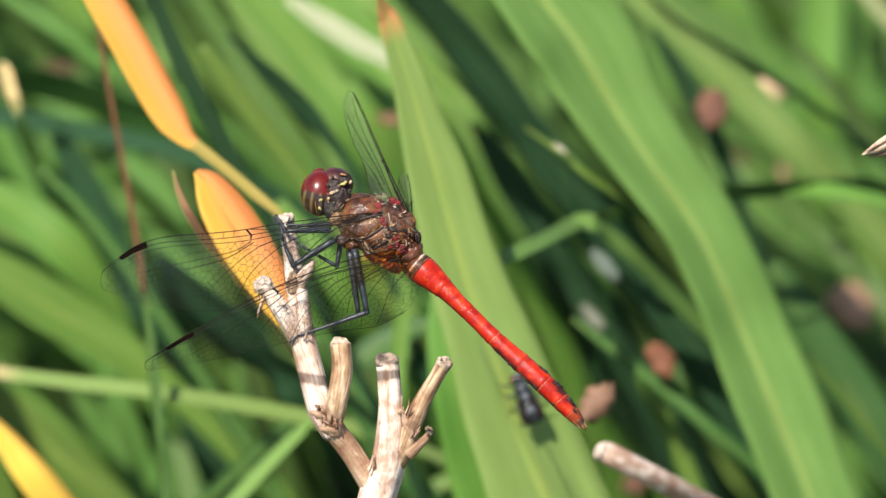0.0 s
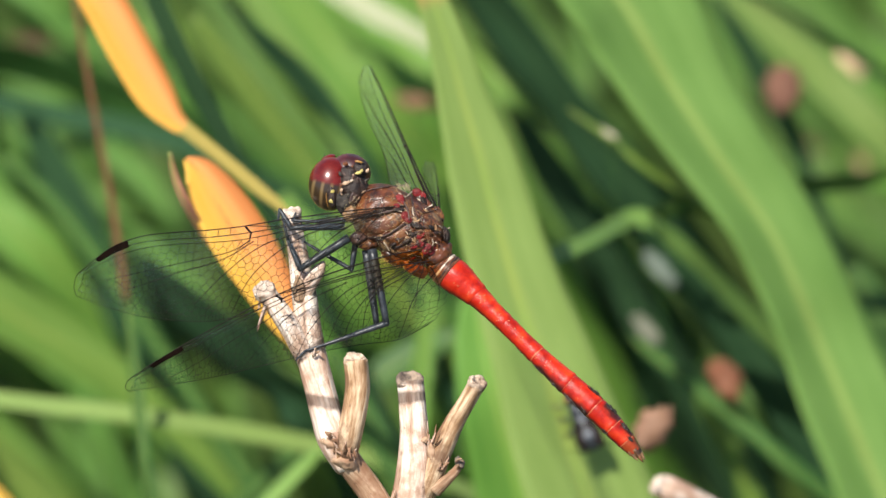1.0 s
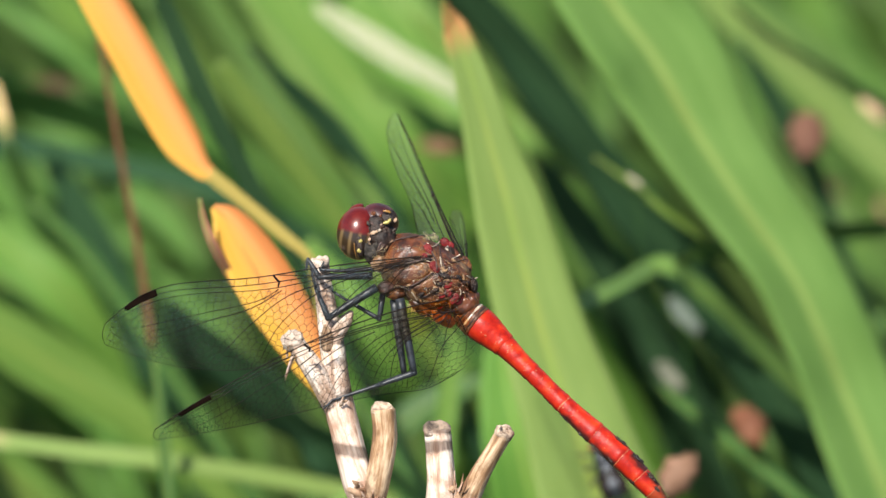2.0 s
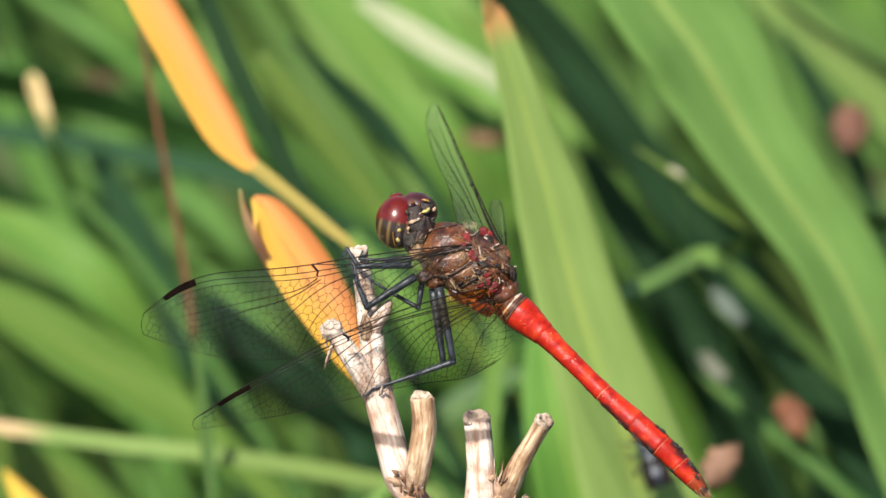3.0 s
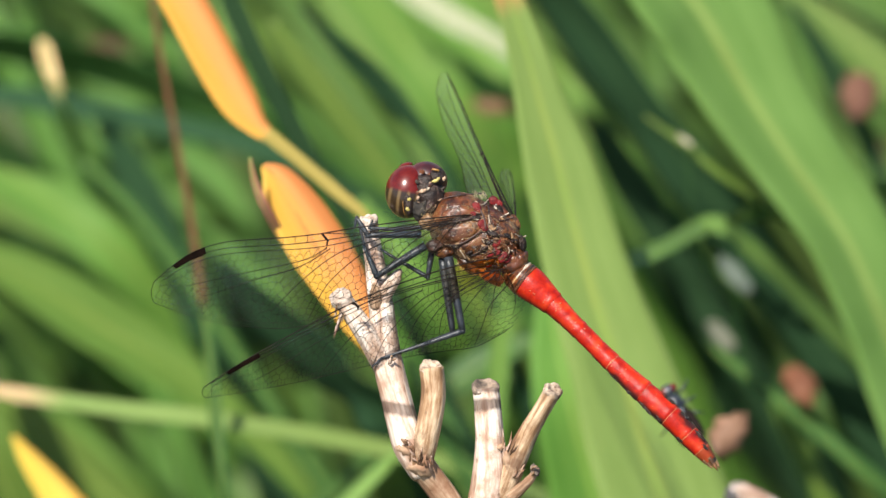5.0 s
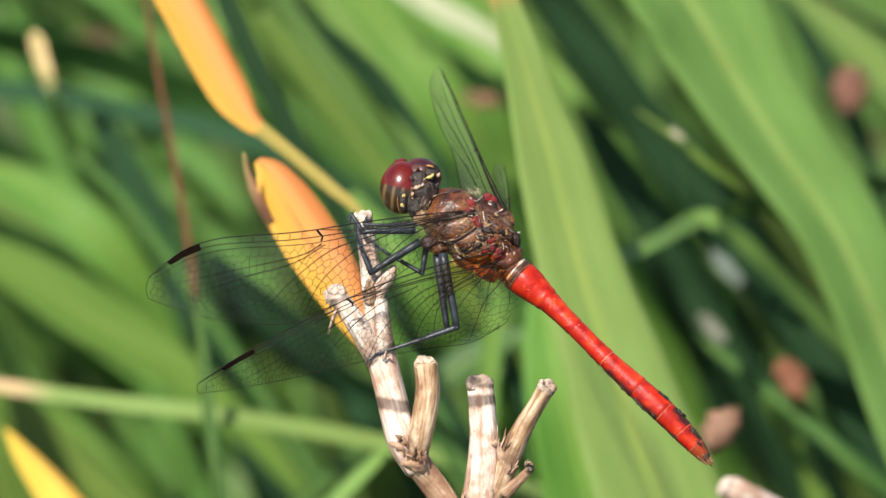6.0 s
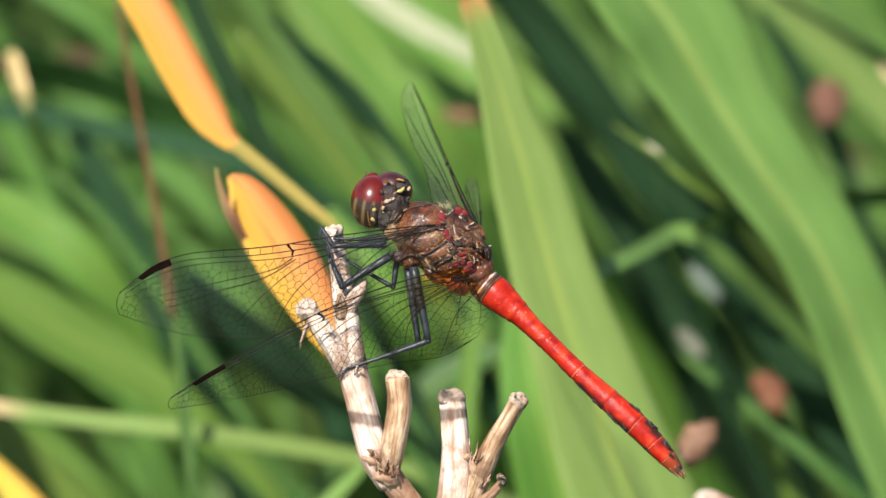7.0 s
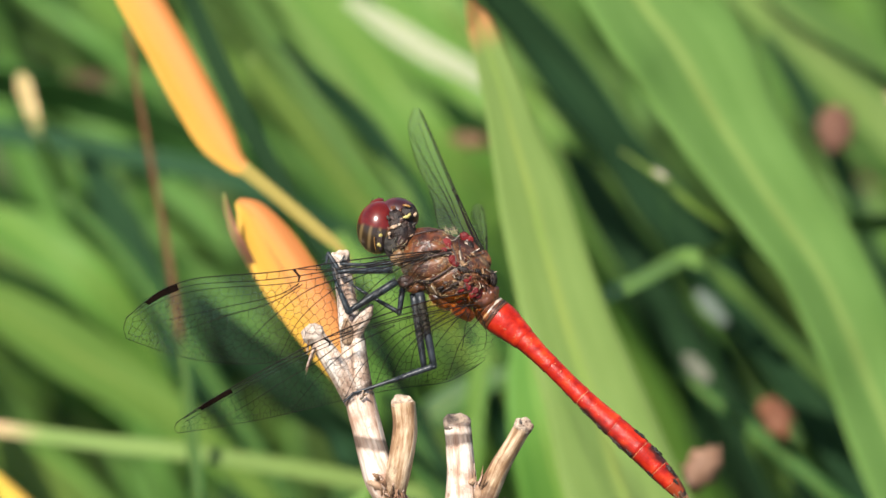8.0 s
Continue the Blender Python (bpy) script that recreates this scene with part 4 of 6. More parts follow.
    L([(29.42, -9.50, 100, 0.67), (31.36, -13.34, 101, 1.72), (33.78, -18.14, 102, 1.91), (36.21, -23.90, 103, 1.72)],
      GREEN, "green blade standing in the dark gap", fold=0.2, face=(-0.2, 0.45, -0.85), seed=90)
    # around the foot of the dead stem
    L([(7.30, -1.85, 92.6, 0.76), (6.83, -5.64, 92.6, 1.51), (6.45, -9.44, 92.6, 1.71), (6.22, -14.18, 92.6, 1.71), (6.08, -19.91, 94.5, 1.71)],
      GREEN, "yellowish green upright stem leaf", fold=0.3, seed=31)
    L([(10.32, -5.69, 100.2, 0.86), (7.45, -6.64, 100.2, 2.39), (4.11, -8.55, 100.2, 2.87), (1.72, -10.46, 100.2, 2.10), (-0.67, -12.40, 102.1, 1.63)],
      STEM_GREEN, "short broad green leaf behind the dead stem", fold=0.25, face=(0, 0.5, -0.85), seed=32)
    L([(-1.12, -7.18, 85, 0.78), (1.04, -11.17, 85, 2.00), (4.28, -16.29, 85, 2.45), (8.06, -21.41, 85, 2.56), (12.40, -27.14, 86.9, 2.56)],
      STEM_GREEN, "green blade rising behind the dead stem", fold=0.25, seed=33)
    L([(22.23, -19.26, 96.4, 0.56), (17.53, -19.98, 96.4, 2.25), (13.11, -21.03, 96.4, 3.03), (8.67, -23.36, 96.4, 2.81), (3.69, -26.89, 98.3, 2.48)],
      GREEN, "low leaf crossing behind the dead stem", fold=0.2, face=(0, 0.6, -0.8), seed=34)
    return curled, broad, withered


def back_leaves():
    """Blurred leaves that can still be told apart, further into the clump."""
    count = itertools.count()

    def B(material, line):
        k = next(count)
        grass_leaf(line, material, "pale sunlit blade deep in the clump" if material is PALE else "long green blade deep in the clump", fold=0.25,
                   face=(0.3 * math.sin(k * 2.1), 0.4, -0.85), n=20, cols=3, seed=60 + k)

    B(GREEN, [(-42.72, 33.83, 335.8, 6.16), (-33.33, 30.36, 335.8, 7.53), (-21.93, 26.55, 335.8, 6.84), (-10.55, 21.33, 335.8, 5.47)])
    B(GREEN, [(-17.43, 34.66, 259.8, 3.22), (-12.43, 26.73, 259.8, 4.13), (-8.06, 18.13, 259.8, 4.52), (-3.69, 8.88, 259.8, 4.52)])
    B(GREEN, [(-18.81, 27.18, 221.8, 2.51), (-15.18, 20.13, 221.8, 3.63), (-10.93, 12.43, 221.8, 4.13), (-6.69, 4.10, 221.8, 4.13)])
    B(GREEN, [(-11.44, 34.36, 297.8, 3.32), (-6.27, 28.25, 297.8, 3.99), (-1.09, 21.45, 297.8, 3.99), (4.72, 13.28, 297.8, 3.99)])
    B(PALE, [(-5.32, 32.88, 240.8, 1.91), (-0.97, 28.98, 240.8, 2.67), (2.75, 26.06, 240.8, 2.80), (7.09, 21.84, 240.8, 2.54)])
    B(GREEN, [(-1.04, 27.39, 288.3, 2.64), (4.10, 20.63, 288.3, 3.70), (9.23, 13.20, 288.3, 3.96)])
    B(GREEN, [(-6.73, 19.32, 250.3, 2.56), (-1.11, 13.43, 250.3, 3.84), (5.12, 6.22, 250.3, 4.23)])
    B(GREEN, [(-40.46, 10.71, 259.8, 5.16), (-32.91, 3.45, 259.8, 6.46), (-25.36, -4.47, 259.8, 7.10), (-17.83, -14.38, 259.8, 6.46)])
    B(GREEN, [(-32.09, 13.09, 231.3, 2.14), (-25.93, 7.28, 231.3, 3.41), (-19.79, 0.84, 231.3, 3.79), (-12.43, -8.85, 231.3, 3.53)])
    B(GREEN, [(-43.06, 1.46, 297.8, 5.98), (-35.27, -4.64, 297.8, 7.31), (-28.14, -10.76, 297.8, 6.65), (-19.71, -18.91, 297.8, 5.98)])
    B(GREEN, [(-41.70, -6.91, 335.8, 4.79), (-32.31, -9.68, 335.8, 5.88), (-22.92, -12.45, 335.8, 5.47)])
    B(GREEN, [(-26.79, 2.07, 212.3, 1.86), (-22.58, -4.93, 212.3, 3.11), (-17.76, -12.56, 212.3, 3.36), (-11.73, -21.46, 212.3, 3.36)])
    B(GREEN, [(-37.61, -14.45, 202.8, 3.70), (-31.60, -19.48, 202.8, 5.17), (-25.61, -26.41, 202.8, 5.55)])
    B(GREEN, [(-30.22, -15.29, 221.8, 2.51), (-23.49, -19.75, 221.8, 3.76), (-16.16, -25.50, 221.8, 4.01), (-10.05, -31.26, 221.8, 3.76)])
    B(GREEN, [(-18.22, -18.08, 240.8, 2.29), (-12.00, -21.96, 240.8, 3.43), (-5.80, -27.16, 240.8, 3.56)])
    B(DARK_SHADE, [(-10.95, -14.91, 199, 1.84), (-4.95, -19.93, 199, 2.70), (1.03, -26.22, 199, 2.82)])
    B(GREEN, [(34.57, 34.89, 259.8, 3.22), (40.86, 29.62, 259.8, 3.87), (47.16, 23.68, 259.8, 4.13), (53.44, 16.41, 259.8, 3.87)])
    B(PALE, [(46.70, 34.62, 297.8, 2.66), (49.27, 29.18, 297.8, 3.59), (51.83, 22.36, 297.8, 3.59)])
    B(GREEN, [(39.67, 34.38, 240.8, 1.91), (42.74, 27.87, 240.8, 2.80), (45.80, 21.36, 240.8, 2.80)])
    B(GREEN, [(57.54, 26.09, 278.8, 3.93), (60.69, 18.04, 278.8, 5.24), (63.71, 9.31, 278.8, 5.24)])
    B(GREEN, [(30.03, 1.71, 240.8, 1.91), (34.99, -3.48, 240.8, 2.93), (39.93, -9.99, 240.8, 3.18)])
    B(GREEN, [(13.50, 18.04, 202.8, 2.46), (16.51, 15.21, 202.8, 3.70), (19.50, 10.47, 202.8, 3.08)])
    B(DARK_SHADE, [(17.34, 10.63, 221.8, 2.51), (22.21, 4.23, 221.8, 4.38), (27.07, -3.46, 221.8, 4.38), (31.92, -11.80, 221.8, 3.76)])
    B(GREEN, [(49.84, -0.80, 221.8, 1.88), (52.91, -2.71, 221.8, 2.75), (57.81, -4.62, 221.8, 2.51)])
    B(GREEN, [(57.45, -6.00, 240.8, 2.54), (61.15, -11.85, 240.8, 3.81), (64.84, -19.02, 240.8, 3.81)])
    B(DARK_SHADE, [(50.29, -21.57, 164.8, 2.39), (54.35, -26.46, 164.8, 3.58), (58.41, -31.95, 164.8, 3.58)])

    # dark blade above the arching leaf, and shade beside it as dark colour
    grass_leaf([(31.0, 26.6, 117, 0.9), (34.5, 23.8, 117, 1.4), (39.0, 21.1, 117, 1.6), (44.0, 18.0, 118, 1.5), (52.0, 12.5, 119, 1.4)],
      DARK_SHADE, "narrow dark green blade above an arching leaf", fold=0.1, face=(0.2, -0.93, -0.3), seed=92)
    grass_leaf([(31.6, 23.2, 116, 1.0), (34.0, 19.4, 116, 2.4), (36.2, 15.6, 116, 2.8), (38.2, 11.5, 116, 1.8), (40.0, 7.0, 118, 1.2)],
      DARK_SHADE, "leaf between paler ones, coloured near-black for shade", fold=0.1, face=(0.2, -0.93, -0.3), seed=93)


def meadow():
    """The uncounted blades that close the clump behind."""
    rng = random.Random(11)
    bm = bmesh.new()
    for k in range(640):
        d = rng.uniform(150, 430)
        s = 1 + d / 1000
        u, v = rng.uniform(-52, 60) * s, rng.uniform(-30, 34) * s
        lean = rng.gauss(0.75, 0.45)
        length = rng.uniform(30, 60) * s
        w = rng.uniform(1.2, 3.8) * s
        rows = [(u - lean * length * 0.6, v + length * 0.55, d, w * 0.25), (u - lean * length * 0.25, v + length * 0.28, d, w * 0.8), (u, v, d + rng.uniform(-6, 6), w), (u + lean * length * 0.3, v - length * 0.4, d + rng.uniform(-8, 8), w)]
        a, b = u / s, v / s
        if spot(*rows[-1][:3]).z < 0.004 or (14 < a < 44 and -26 < b < 6 and rng.random() < 0.93) or (d < 225 and a > 23 and b > 4) or (d < 200 and 8 < a < 24 and b > 6) or (-24 < a < -5 and -9 < b < -2 and rng.random() < 0.85):
            continue
        blade(bm, rows, fold=0.3, face=(rng.gauss(0, 0.4), 0.4, -0.85), n=7, cols=1, seed=k)
    tagged(mesh_object("meadow_grass", bm, MEADOW), "dense green meadow grass in sun and shade", "grass", kind="stuff")


def turf():
    """Lower grass all round the clump."""
    rng = random.Random(23)
    bm = bmesh.new()
    for k in range(5200):
        a, r = rng.uniform(0, 2 * math.pi), 0.30 + 1.5 * rng.random() ** 1.4
        x, y = 0.03 + r * math.cos(a), 0.10 + r * math.sin(a)
        if abs(x) < 0.2 and -0.5 < y < 0.75:
            continue
        h, b, w = rng.uniform(0.06, 0.19), rng.uniform(0, 2 * math.pi), rng.uniform(0.002, 0.0045)
        dx, dy = math.cos(b), math.sin(b)
        lean = rng.uniform(0.1, 0.7) * h
        layer = bm.loops.layers.uv.verify()
        rows = []
        for f, ww in ((0.0, 1.0), (0.45, 0.85), (0.8, 0.5), (1.0, 0.06)):
            p = Vector((x + dx * lean * f * f, y + dy * lean * f * f, -0.004 + h * f))
            s = Vector((-dy, dx, 0)) * w * ww
            rows.append((bm.verts.new(p - s), bm.verts.new(p + s), h * 1000 * (1 - f)))
        for (a0, a1, m0), (b0, b1, m1) in zip(rows, rows[1:]):
            fc = bm.faces.new((a0, a1, b1, b0))
            for lp, q in zip(fc.loops, ((-1, m0), (1, m0), (1, m1), (-1, m1))):
                lp[layer].uv = q
    tagged(mesh_object("turf", bm, MEADOW), "low green grass around the clump", "grass", kind="stuff")


CURLED, BROAD, WITHERED = near_leaves()
back_leaves()
meadow()
turf()


# ---- dry scraps and small growth among the leaves ----
def scrap(name, centre, radii, material, label, category, seed, angle=0.0, stalk=True):
    """A crumpled withered leaf on a thread-like stalk that reaches the ground."""
    ob = base_at(name, spot(*centre), label, category, group="withered scraps")
    rng = random.Random(seed)
    bm = bmesh.new()
    cols, rws = 9, 17
    sheet = []
    for i in range(rws):
        ring = []
        for j in range(cols):
            a, b = 2 * j / (cols - 1) - 1, 2 * i / (rws - 1) - 1
            e = math.sqrt(max(0.02, 1 - b * b * 0.92)) * (1 + 0.5 * noise.noise(Vector((math.copysign(1.3, a), b * 4.6, seed * 3.7))))
            x, y = a * e * radii[0], b * radii[1] * (1 + 0.4 * noise.noise(Vector((a * 1.9, math.copysign(1.1, b), seed * 5.3))))
            z = radii[2] * (a * a * 1.1 - 0.5 + 0.7 * noise.noise(Vector((a * 1.7 + seed, b * 1.7, 3))))
            ca, sa = math.cos(radians(angle)), math.sin(radians(angle))
            ring.append((x * ca - y * sa, x * sa + y * ca, z))
        sheet.append(ring)
    for side in (0, 1):
        vs = [[bm.verts.new(spot(centre[0] + x, centre[1] + y, centre[2] + z + 0.25 * side)) for x, y, z in ring] for ring in sheet]
        for a, b in zip(vs, vs[1:]):
            for j in range(cols - 1):
                bm.faces.new((a[j], a[j + 1], b[j + 1], b[j]))
        if side:
            rim0, rim1 = first, vs
            loop = [(0, j) for j in range(cols)] + [(i, cols - 1) for i in range(1, rws)] + [(rws - 1, j) for j in range(cols - 2, -1, -1)] + [(i, 0) for i in range(rws - 2, 0, -1)]
            for (i0, j0), (i1, j1) in zip(loop, loop[1:] + loop[:1]):
                bm.faces.new((rim0[i0][j0], rim0[i1][j1], rim1[i1][j1], rim1[i0][j0]))
        first = vs
    part("leaf", bm, material, ob)
    if stalk:
        p = spot(*centre)
        rows = [(p.x, p.y, p.z - radii[1] * 0.0006, 0.05), (p.x + 0.006, p.y + 0.025, p.z * 0.6, 0.07), (p.x + 0.009, p.y + 0.035, -0.003, 0.1)]
        limb("stalk", rows, STEM_GREEN, ob, sides=5, n=10, world=True)
    return ob


scrap("withered_leaf", (31.9, -9.41, 90), (1.2, 1.8, 0.5), DRY_RUST, "small reddish withered leaf scrap", "dry leaf", 1, 35)
scrap("withered_leaf", (25.0, -13.3, 60), (1.3, 2.2, 0.7), DRY_BUFF, "curled tan withered leaf in the gap", "dry leaf", 2, -35)
scrap("withered_leaf", (37.3, 15.2, 112), (1.51, 2.01, 0.7), DRY_RED, "reddish brown withered leaf deep in the clump", "dry leaf", 3, 0)
scrap("withered_leaf", (6.02, 14.14, 119.2), (1.75, 0.62, 0.45), DRY_BROWN, "flat pinkish tan leaf fragment", "dry leaf", 4, -8)
scrap("withered_leaf", (52.80, -4.36, 155.3), (2.21, 2.31, 0.96), DRY_TAN, "tan withered leaf with a red edge", "dry leaf", 5, 30)
scrap("withered_leaf", (43.87, 17.57, 140), (1.5, 1.0, 0.5), DRY_CREAM, "buff coloured dry flower scrap", "dry flower", 6, -25)
scrap("withered_leaf", (21.94, 10.92, 79.3), (0.82, 0.14, 0.16), DRY_PALE, "bleached flake on a dark blade", "dry leaf", 7, -35)
scrap("withered_leaf", (42.43, 11.03, 183.8), (0.82, 0.61, 0.34), DRY_RED, "small rusty leaf scrap", "dry leaf", 8, 10)
scrap("withered_leaf", (30.28, -22.20, 136.3), (1.18, 0.96, 0.51), DRY_RED, "rusty withered leaf beside a dead stick", "dry leaf", 9, 0)
scrap("withered_leaf", (46.14, 9.34, 164.8), (0.42, 0.91, 0.28), DRY_TAN, "narrow tan scrap of dry leaf", "dry leaf", 10, 30)
scrap("withered_leaf", (58.04, -11.62, 183.8), (0.96, 0.82, 0.41), DRY_TAN, "pinkish tan scrap of dry leaf", "dry leaf", 11, 15)
scrap("withered_leaf", (25.3, -5.3, 92.6), (0.75, 1.5, 0.45), DRY_FLUFF, "grey-white dry tuft of fluff", "dry flower", 12, 38)
scrap("withered_leaf", (26.4, -0.25, 92.6), (0.78, 1.95, 0.45), DRY_GREY, "grey-white frayed withered leaf", "dry leaf", 13, 42)
scrap("withered_leaf", (-5.23, -24.12, 259.8), (0.99, 0.99, 0.43), DRY_RED, "dull red withered scrap low in the grass", "dry leaf", 14, 0)
scrap("withered_leaf", (-28.41, 19.13, 150), (2.7, 1.1, 0.7), DRY_DARK, "dark reddish withered leaf in the shade", "dry leaf", 15, 8)


def dead_stick():
    ob = base_at("dead_stick", spot(*(34.26, -22.17, 51.5)), "pale dead stick with a blunt end low among leaves", "stick")
    rows = [(25.01, -17.56, 43.9, 0.80), (25.90, -17.88, 43.9, 1.07), (28.83, -19.34, 45.8, 1.08), (32.10, -21.04, 49.6, 1.08), (35.43, -22.92, 55.3, 1.09), (40.10, -25.39, 66.7, 1.10), (48.0, -29.6, 86, 1.12), (54.0, -33.0, 101, 1.12)]
    line = [(*spot(*r[:3]), r[3]) for r in rows]
    p = line[-1]
    line += [(p[0] + 0.02, p[1] + 0.02, p[2] * 0.5, p[3]), (p[0] + 0.03, p[1] + 0.03, -0.004, p[3])]
    limb("stick", line, BARK, ob, sides=12, n=26, rough=0.1, world=True, seed=4)
    body("broken_end", (25.09, -17.60, 43.1), (0.55, 0.85, 0.5), PITH, ob, "rough broken end", angle=-28, rough=0.3, seed=3)


def husk():
    """A dry husk tip on its own stalk at the edge of the clump."""
    ob = base_at("dry_husk", spot(*(52.19, 10.88, 6)), "pointed pale brown dry husk on a thin stalk", "seed husk")
    for k, (lift, mat) in enumerate(((0, HUSK), (-9, HUSK), (8, BARK_TAN))):
        limb("husk_scale", [(47.94, 9.65, 6, 0.05), (49.35, 10.21, 6, 0.36), (50.90, 11.08, 6, 0.46), (52.71, 11.80, 6, 0.26)] if k == 0 else
             ([(48.14, 9.85, 5.5, 0.05), (49.59, 10.82, 5.5, 0.26), (51.40, 11.80, 5.5, 0.30), (52.81, 12.01, 6, 0.16)] if k == 1 else
              [(48.37, 9.50, 6.5, 0.05), (49.87, 9.75, 6.5, 0.21), (51.69, 10.58, 6.5, 0.30), (52.91, 11.40, 6, 0.16)]), mat, ob, sides=8, n=12, rough=0.1, seed=k)
    q = spot(*(52.71, 11.65, 6))
    limb("stalk", [(q.x, q.y, q.z, 0.35), (q.x + 0.012, q.y + 0.004, q.z - 0.03, 0.45), (q.x + 0.02, q.y + 0.01, q.z * 0.5, 0.5), (q.x + 0.022, q.y + 0.012, -0.003, 0.6)], BARK_TAN, ob, sides=8, n=20, world=True)


dead_stick()
husk()


# ---- the dead forked stem ----
def cut_end(centre, way, radius, material, parent, label, seed, ragged=0.3):
    """A ragged sawn end: a sunk pith disc inside a splintered rim."""
    rng = random.Random(seed)
    c, t = spot(*centre), heading(*way)
    x = t.cross(heading(0.00, 0.20, -1)).normalized()
    y = t.cross(x)
    bm = bmesh.new()
    n = 36
    rings = []
    for rad, up in ((1.0, -0.7), (1.10, -0.3), (1.12, -0.05), (1.02, 0.12), (0.85, 0.16), (0.68, 0.02), (0.5, -0.12), (0.3, -0.2), (0.12, -0.22)):
        ring = []
        for k in range(n):
            a = 2 * math.pi * k / n
            jag = 1 + 0.16 * noise.noise(Vector((math.cos(a) * 1.3, math.sin(a) * 1.3, up + seed * 1.7))) + 0.05 * rng.uniform(-1, 1)
            h = up + (ragged * noise.noise(Vector((math.cos(a) * 1.6, math.sin(a) * 1.6, seed * 2.3 + rad))) + 0.08 * rng.uniform(-0.4, 1) if up > 0 else 0.06 * rng.uniform(-1, 1))
            ring.append(bm.verts.new(c + (x * math.cos(a) + y * math.sin(a)) * rad * jag * radius * 0.001 + t * h * radius * 0.001))
        rings.append(ring)
    for r0, r1 in zip(rings, rings[1:]):
        for k in range(n):
            bm.faces.new((r0[k], r0[(k + 1) % n], r1[(k + 1) % n], r1[k]))
    bm.faces.new(rings[-1])
    return part("cut_end", bm, material, parent, label)


def splinters(parent, origin, way, count, length, seed):
    """Frayed bark fibres."""
    rng = random.Random(seed)
    for _ in range(count):
        bm = bmesh.new()
        o = [a + rng.uniform(-0.35, 0.35) for a in origin]
        w = [a + rng.uniform(-0.45, 0.45) for a in way]
        l = length * rng.uniform(0.5, 1.2)
        tube(bm, [(*o, 0.075), (o[0] + w[0] * l * 0.5, o[1] + w[1] * l * 0.5, o[2] + w[2] * l * 0.5 - 0.1, 0.06), (o[0] + w[0] * l, o[1] + w[1] * l, o[2] + w[2] * l, 0.012)], sides=5, n=5, squash=(1.6, 0.6))
        part("bark_fibre", bm, rng.choice((BARK_TAN, BARK_GREY, BARK)), parent, "frayed bark fibre")


def stem():
    foot = Vector((0.01, 0.03, 0.0))
    ob = base_at("forked_twig", foot, "bleached dead forked stem cut short, standing in grass", "twig")
    j = spot(*(4.22, -20.96, 1))
    limb("main_stem", [(j.x - 0.0004, j.y, j.z + 0.0005, 0.5), (j.x - 0.0003, j.y, j.z - 0.0012, 1.5), (j.x + 0.001, j.y, j.z - 0.004, 1.9), (j.x + 0.004, j.y + 0.004, j.z - 0.03, 1.9), (foot.x - 0.004, foot.y - 0.004, 0.10, 2.2), (foot.x, foot.y, 0.04, 2.4), (foot.x, foot.y, -0.006, 2.7)],
         BARK_TAN, ob, sides=18, n=40, rough=0.10, ridges=7, world=True, seed=1)
    # lower and upper run of the perching branch
    limb("branch", [(5.26, -22.55, 1, 1.18), (3.65, -19.95, 1, 1.09), (2.08, -17.43, 1, 1.05), (0.70, -15.60, 0.5, 1.04), (-0.26, -14.37, 0, 1.17)], BARK_TAN, ob, sides=18, n=26, rough=0.09, ridges=6, seed=2)
    limb("branch", [(0.26, -15.60, 0.5, 0.96), (-0.69, -13.50, 0, 1.26), (-1.39, -11.24, -0.2, 1.21), (-1.99, -8.99, -0.3, 1.17), (-2.51, -6.73, -0.3, 1.17), (-2.78, -4.29, -0.2, 1.00), (-3.04, -2.13, 0, 0.91), (-3.39, 0.04, 0.2, 0.78), (-3.74, 2.00, 0.3, 0.70), (-4.00, 3.87, 0.4, 0.70)], BARK_SHADOW_BANDS, ob, sides=20, n=60, rough=0.10, ridges=5, seed=3)
    cut_end((-4.04, 4.00, 0.4), (-0.10, 0.90, -0.25), 0.70, PITH, ob, "pale ragged top", 1)
    limb("side_shoot", [(-2.69, -7.25, -0.4, 0.91), (-3.73, -5.42, -0.8, 0.87), (-4.85, -3.68, -1, 0.78), (-5.81, -2.30, -1.1, 0.69)], BARK, ob, sides=16, n=24, rough=0.12, ridges=5, seed=4)
    cut_end((-6.11, -1.95, -1.2), (-0.35, 0.75, -0.55), 0.82, PITH, ob, "pale frayed cut end", 2)
    limb("spur", [(-3.12, -2.56, -0.2, 0.78), (-2.52, -1.51, -0.7, 0.61), (-1.91, -0.60, -1, 0.48), (-1.47, 0.13, -1.1, 0.13)], BARK, ob, sides=12, n=14, rough=0.15, seed=5)
    limb("spur", [(-3.30, -2.77, -0.6, 0.52), (-3.38, -1.70, -1, 0.48), (-3.51, -0.91, -1.1, 0.09)], BARK_TAN, ob, sides=10, n=10, rough=0.2, seed=6)
    limb("side_shoot", [(-0.17, -15.86, 0.9, 0.44), (0.04, -14.98, 0, 0.87), (0.35, -13.66, -0.8, 0.95), (0.78, -11.75, -1.2, 0.95), (1.08, -9.85, -1.2, 0.95), (1.08, -8.63, -1.2, 0.91), (0.95, -7.42, -1.2, 0.91)], BARK_GREY, ob, sides=18, n=30, rough=0.09, ridges=6, seed=7)
    cut_end((0.87, -7.33, -1.2), (-0.05, 0.85, -0.5), 0.82, PITH_TAN, ob, "ragged brown cut end", 3)
    body("knot", (-0.95, -13.75, -0.7), (0.85, 0.50, 0.6), BARK_TAN, ob, "rough brown knot", angle=-35, rough=0.45, seed=4)
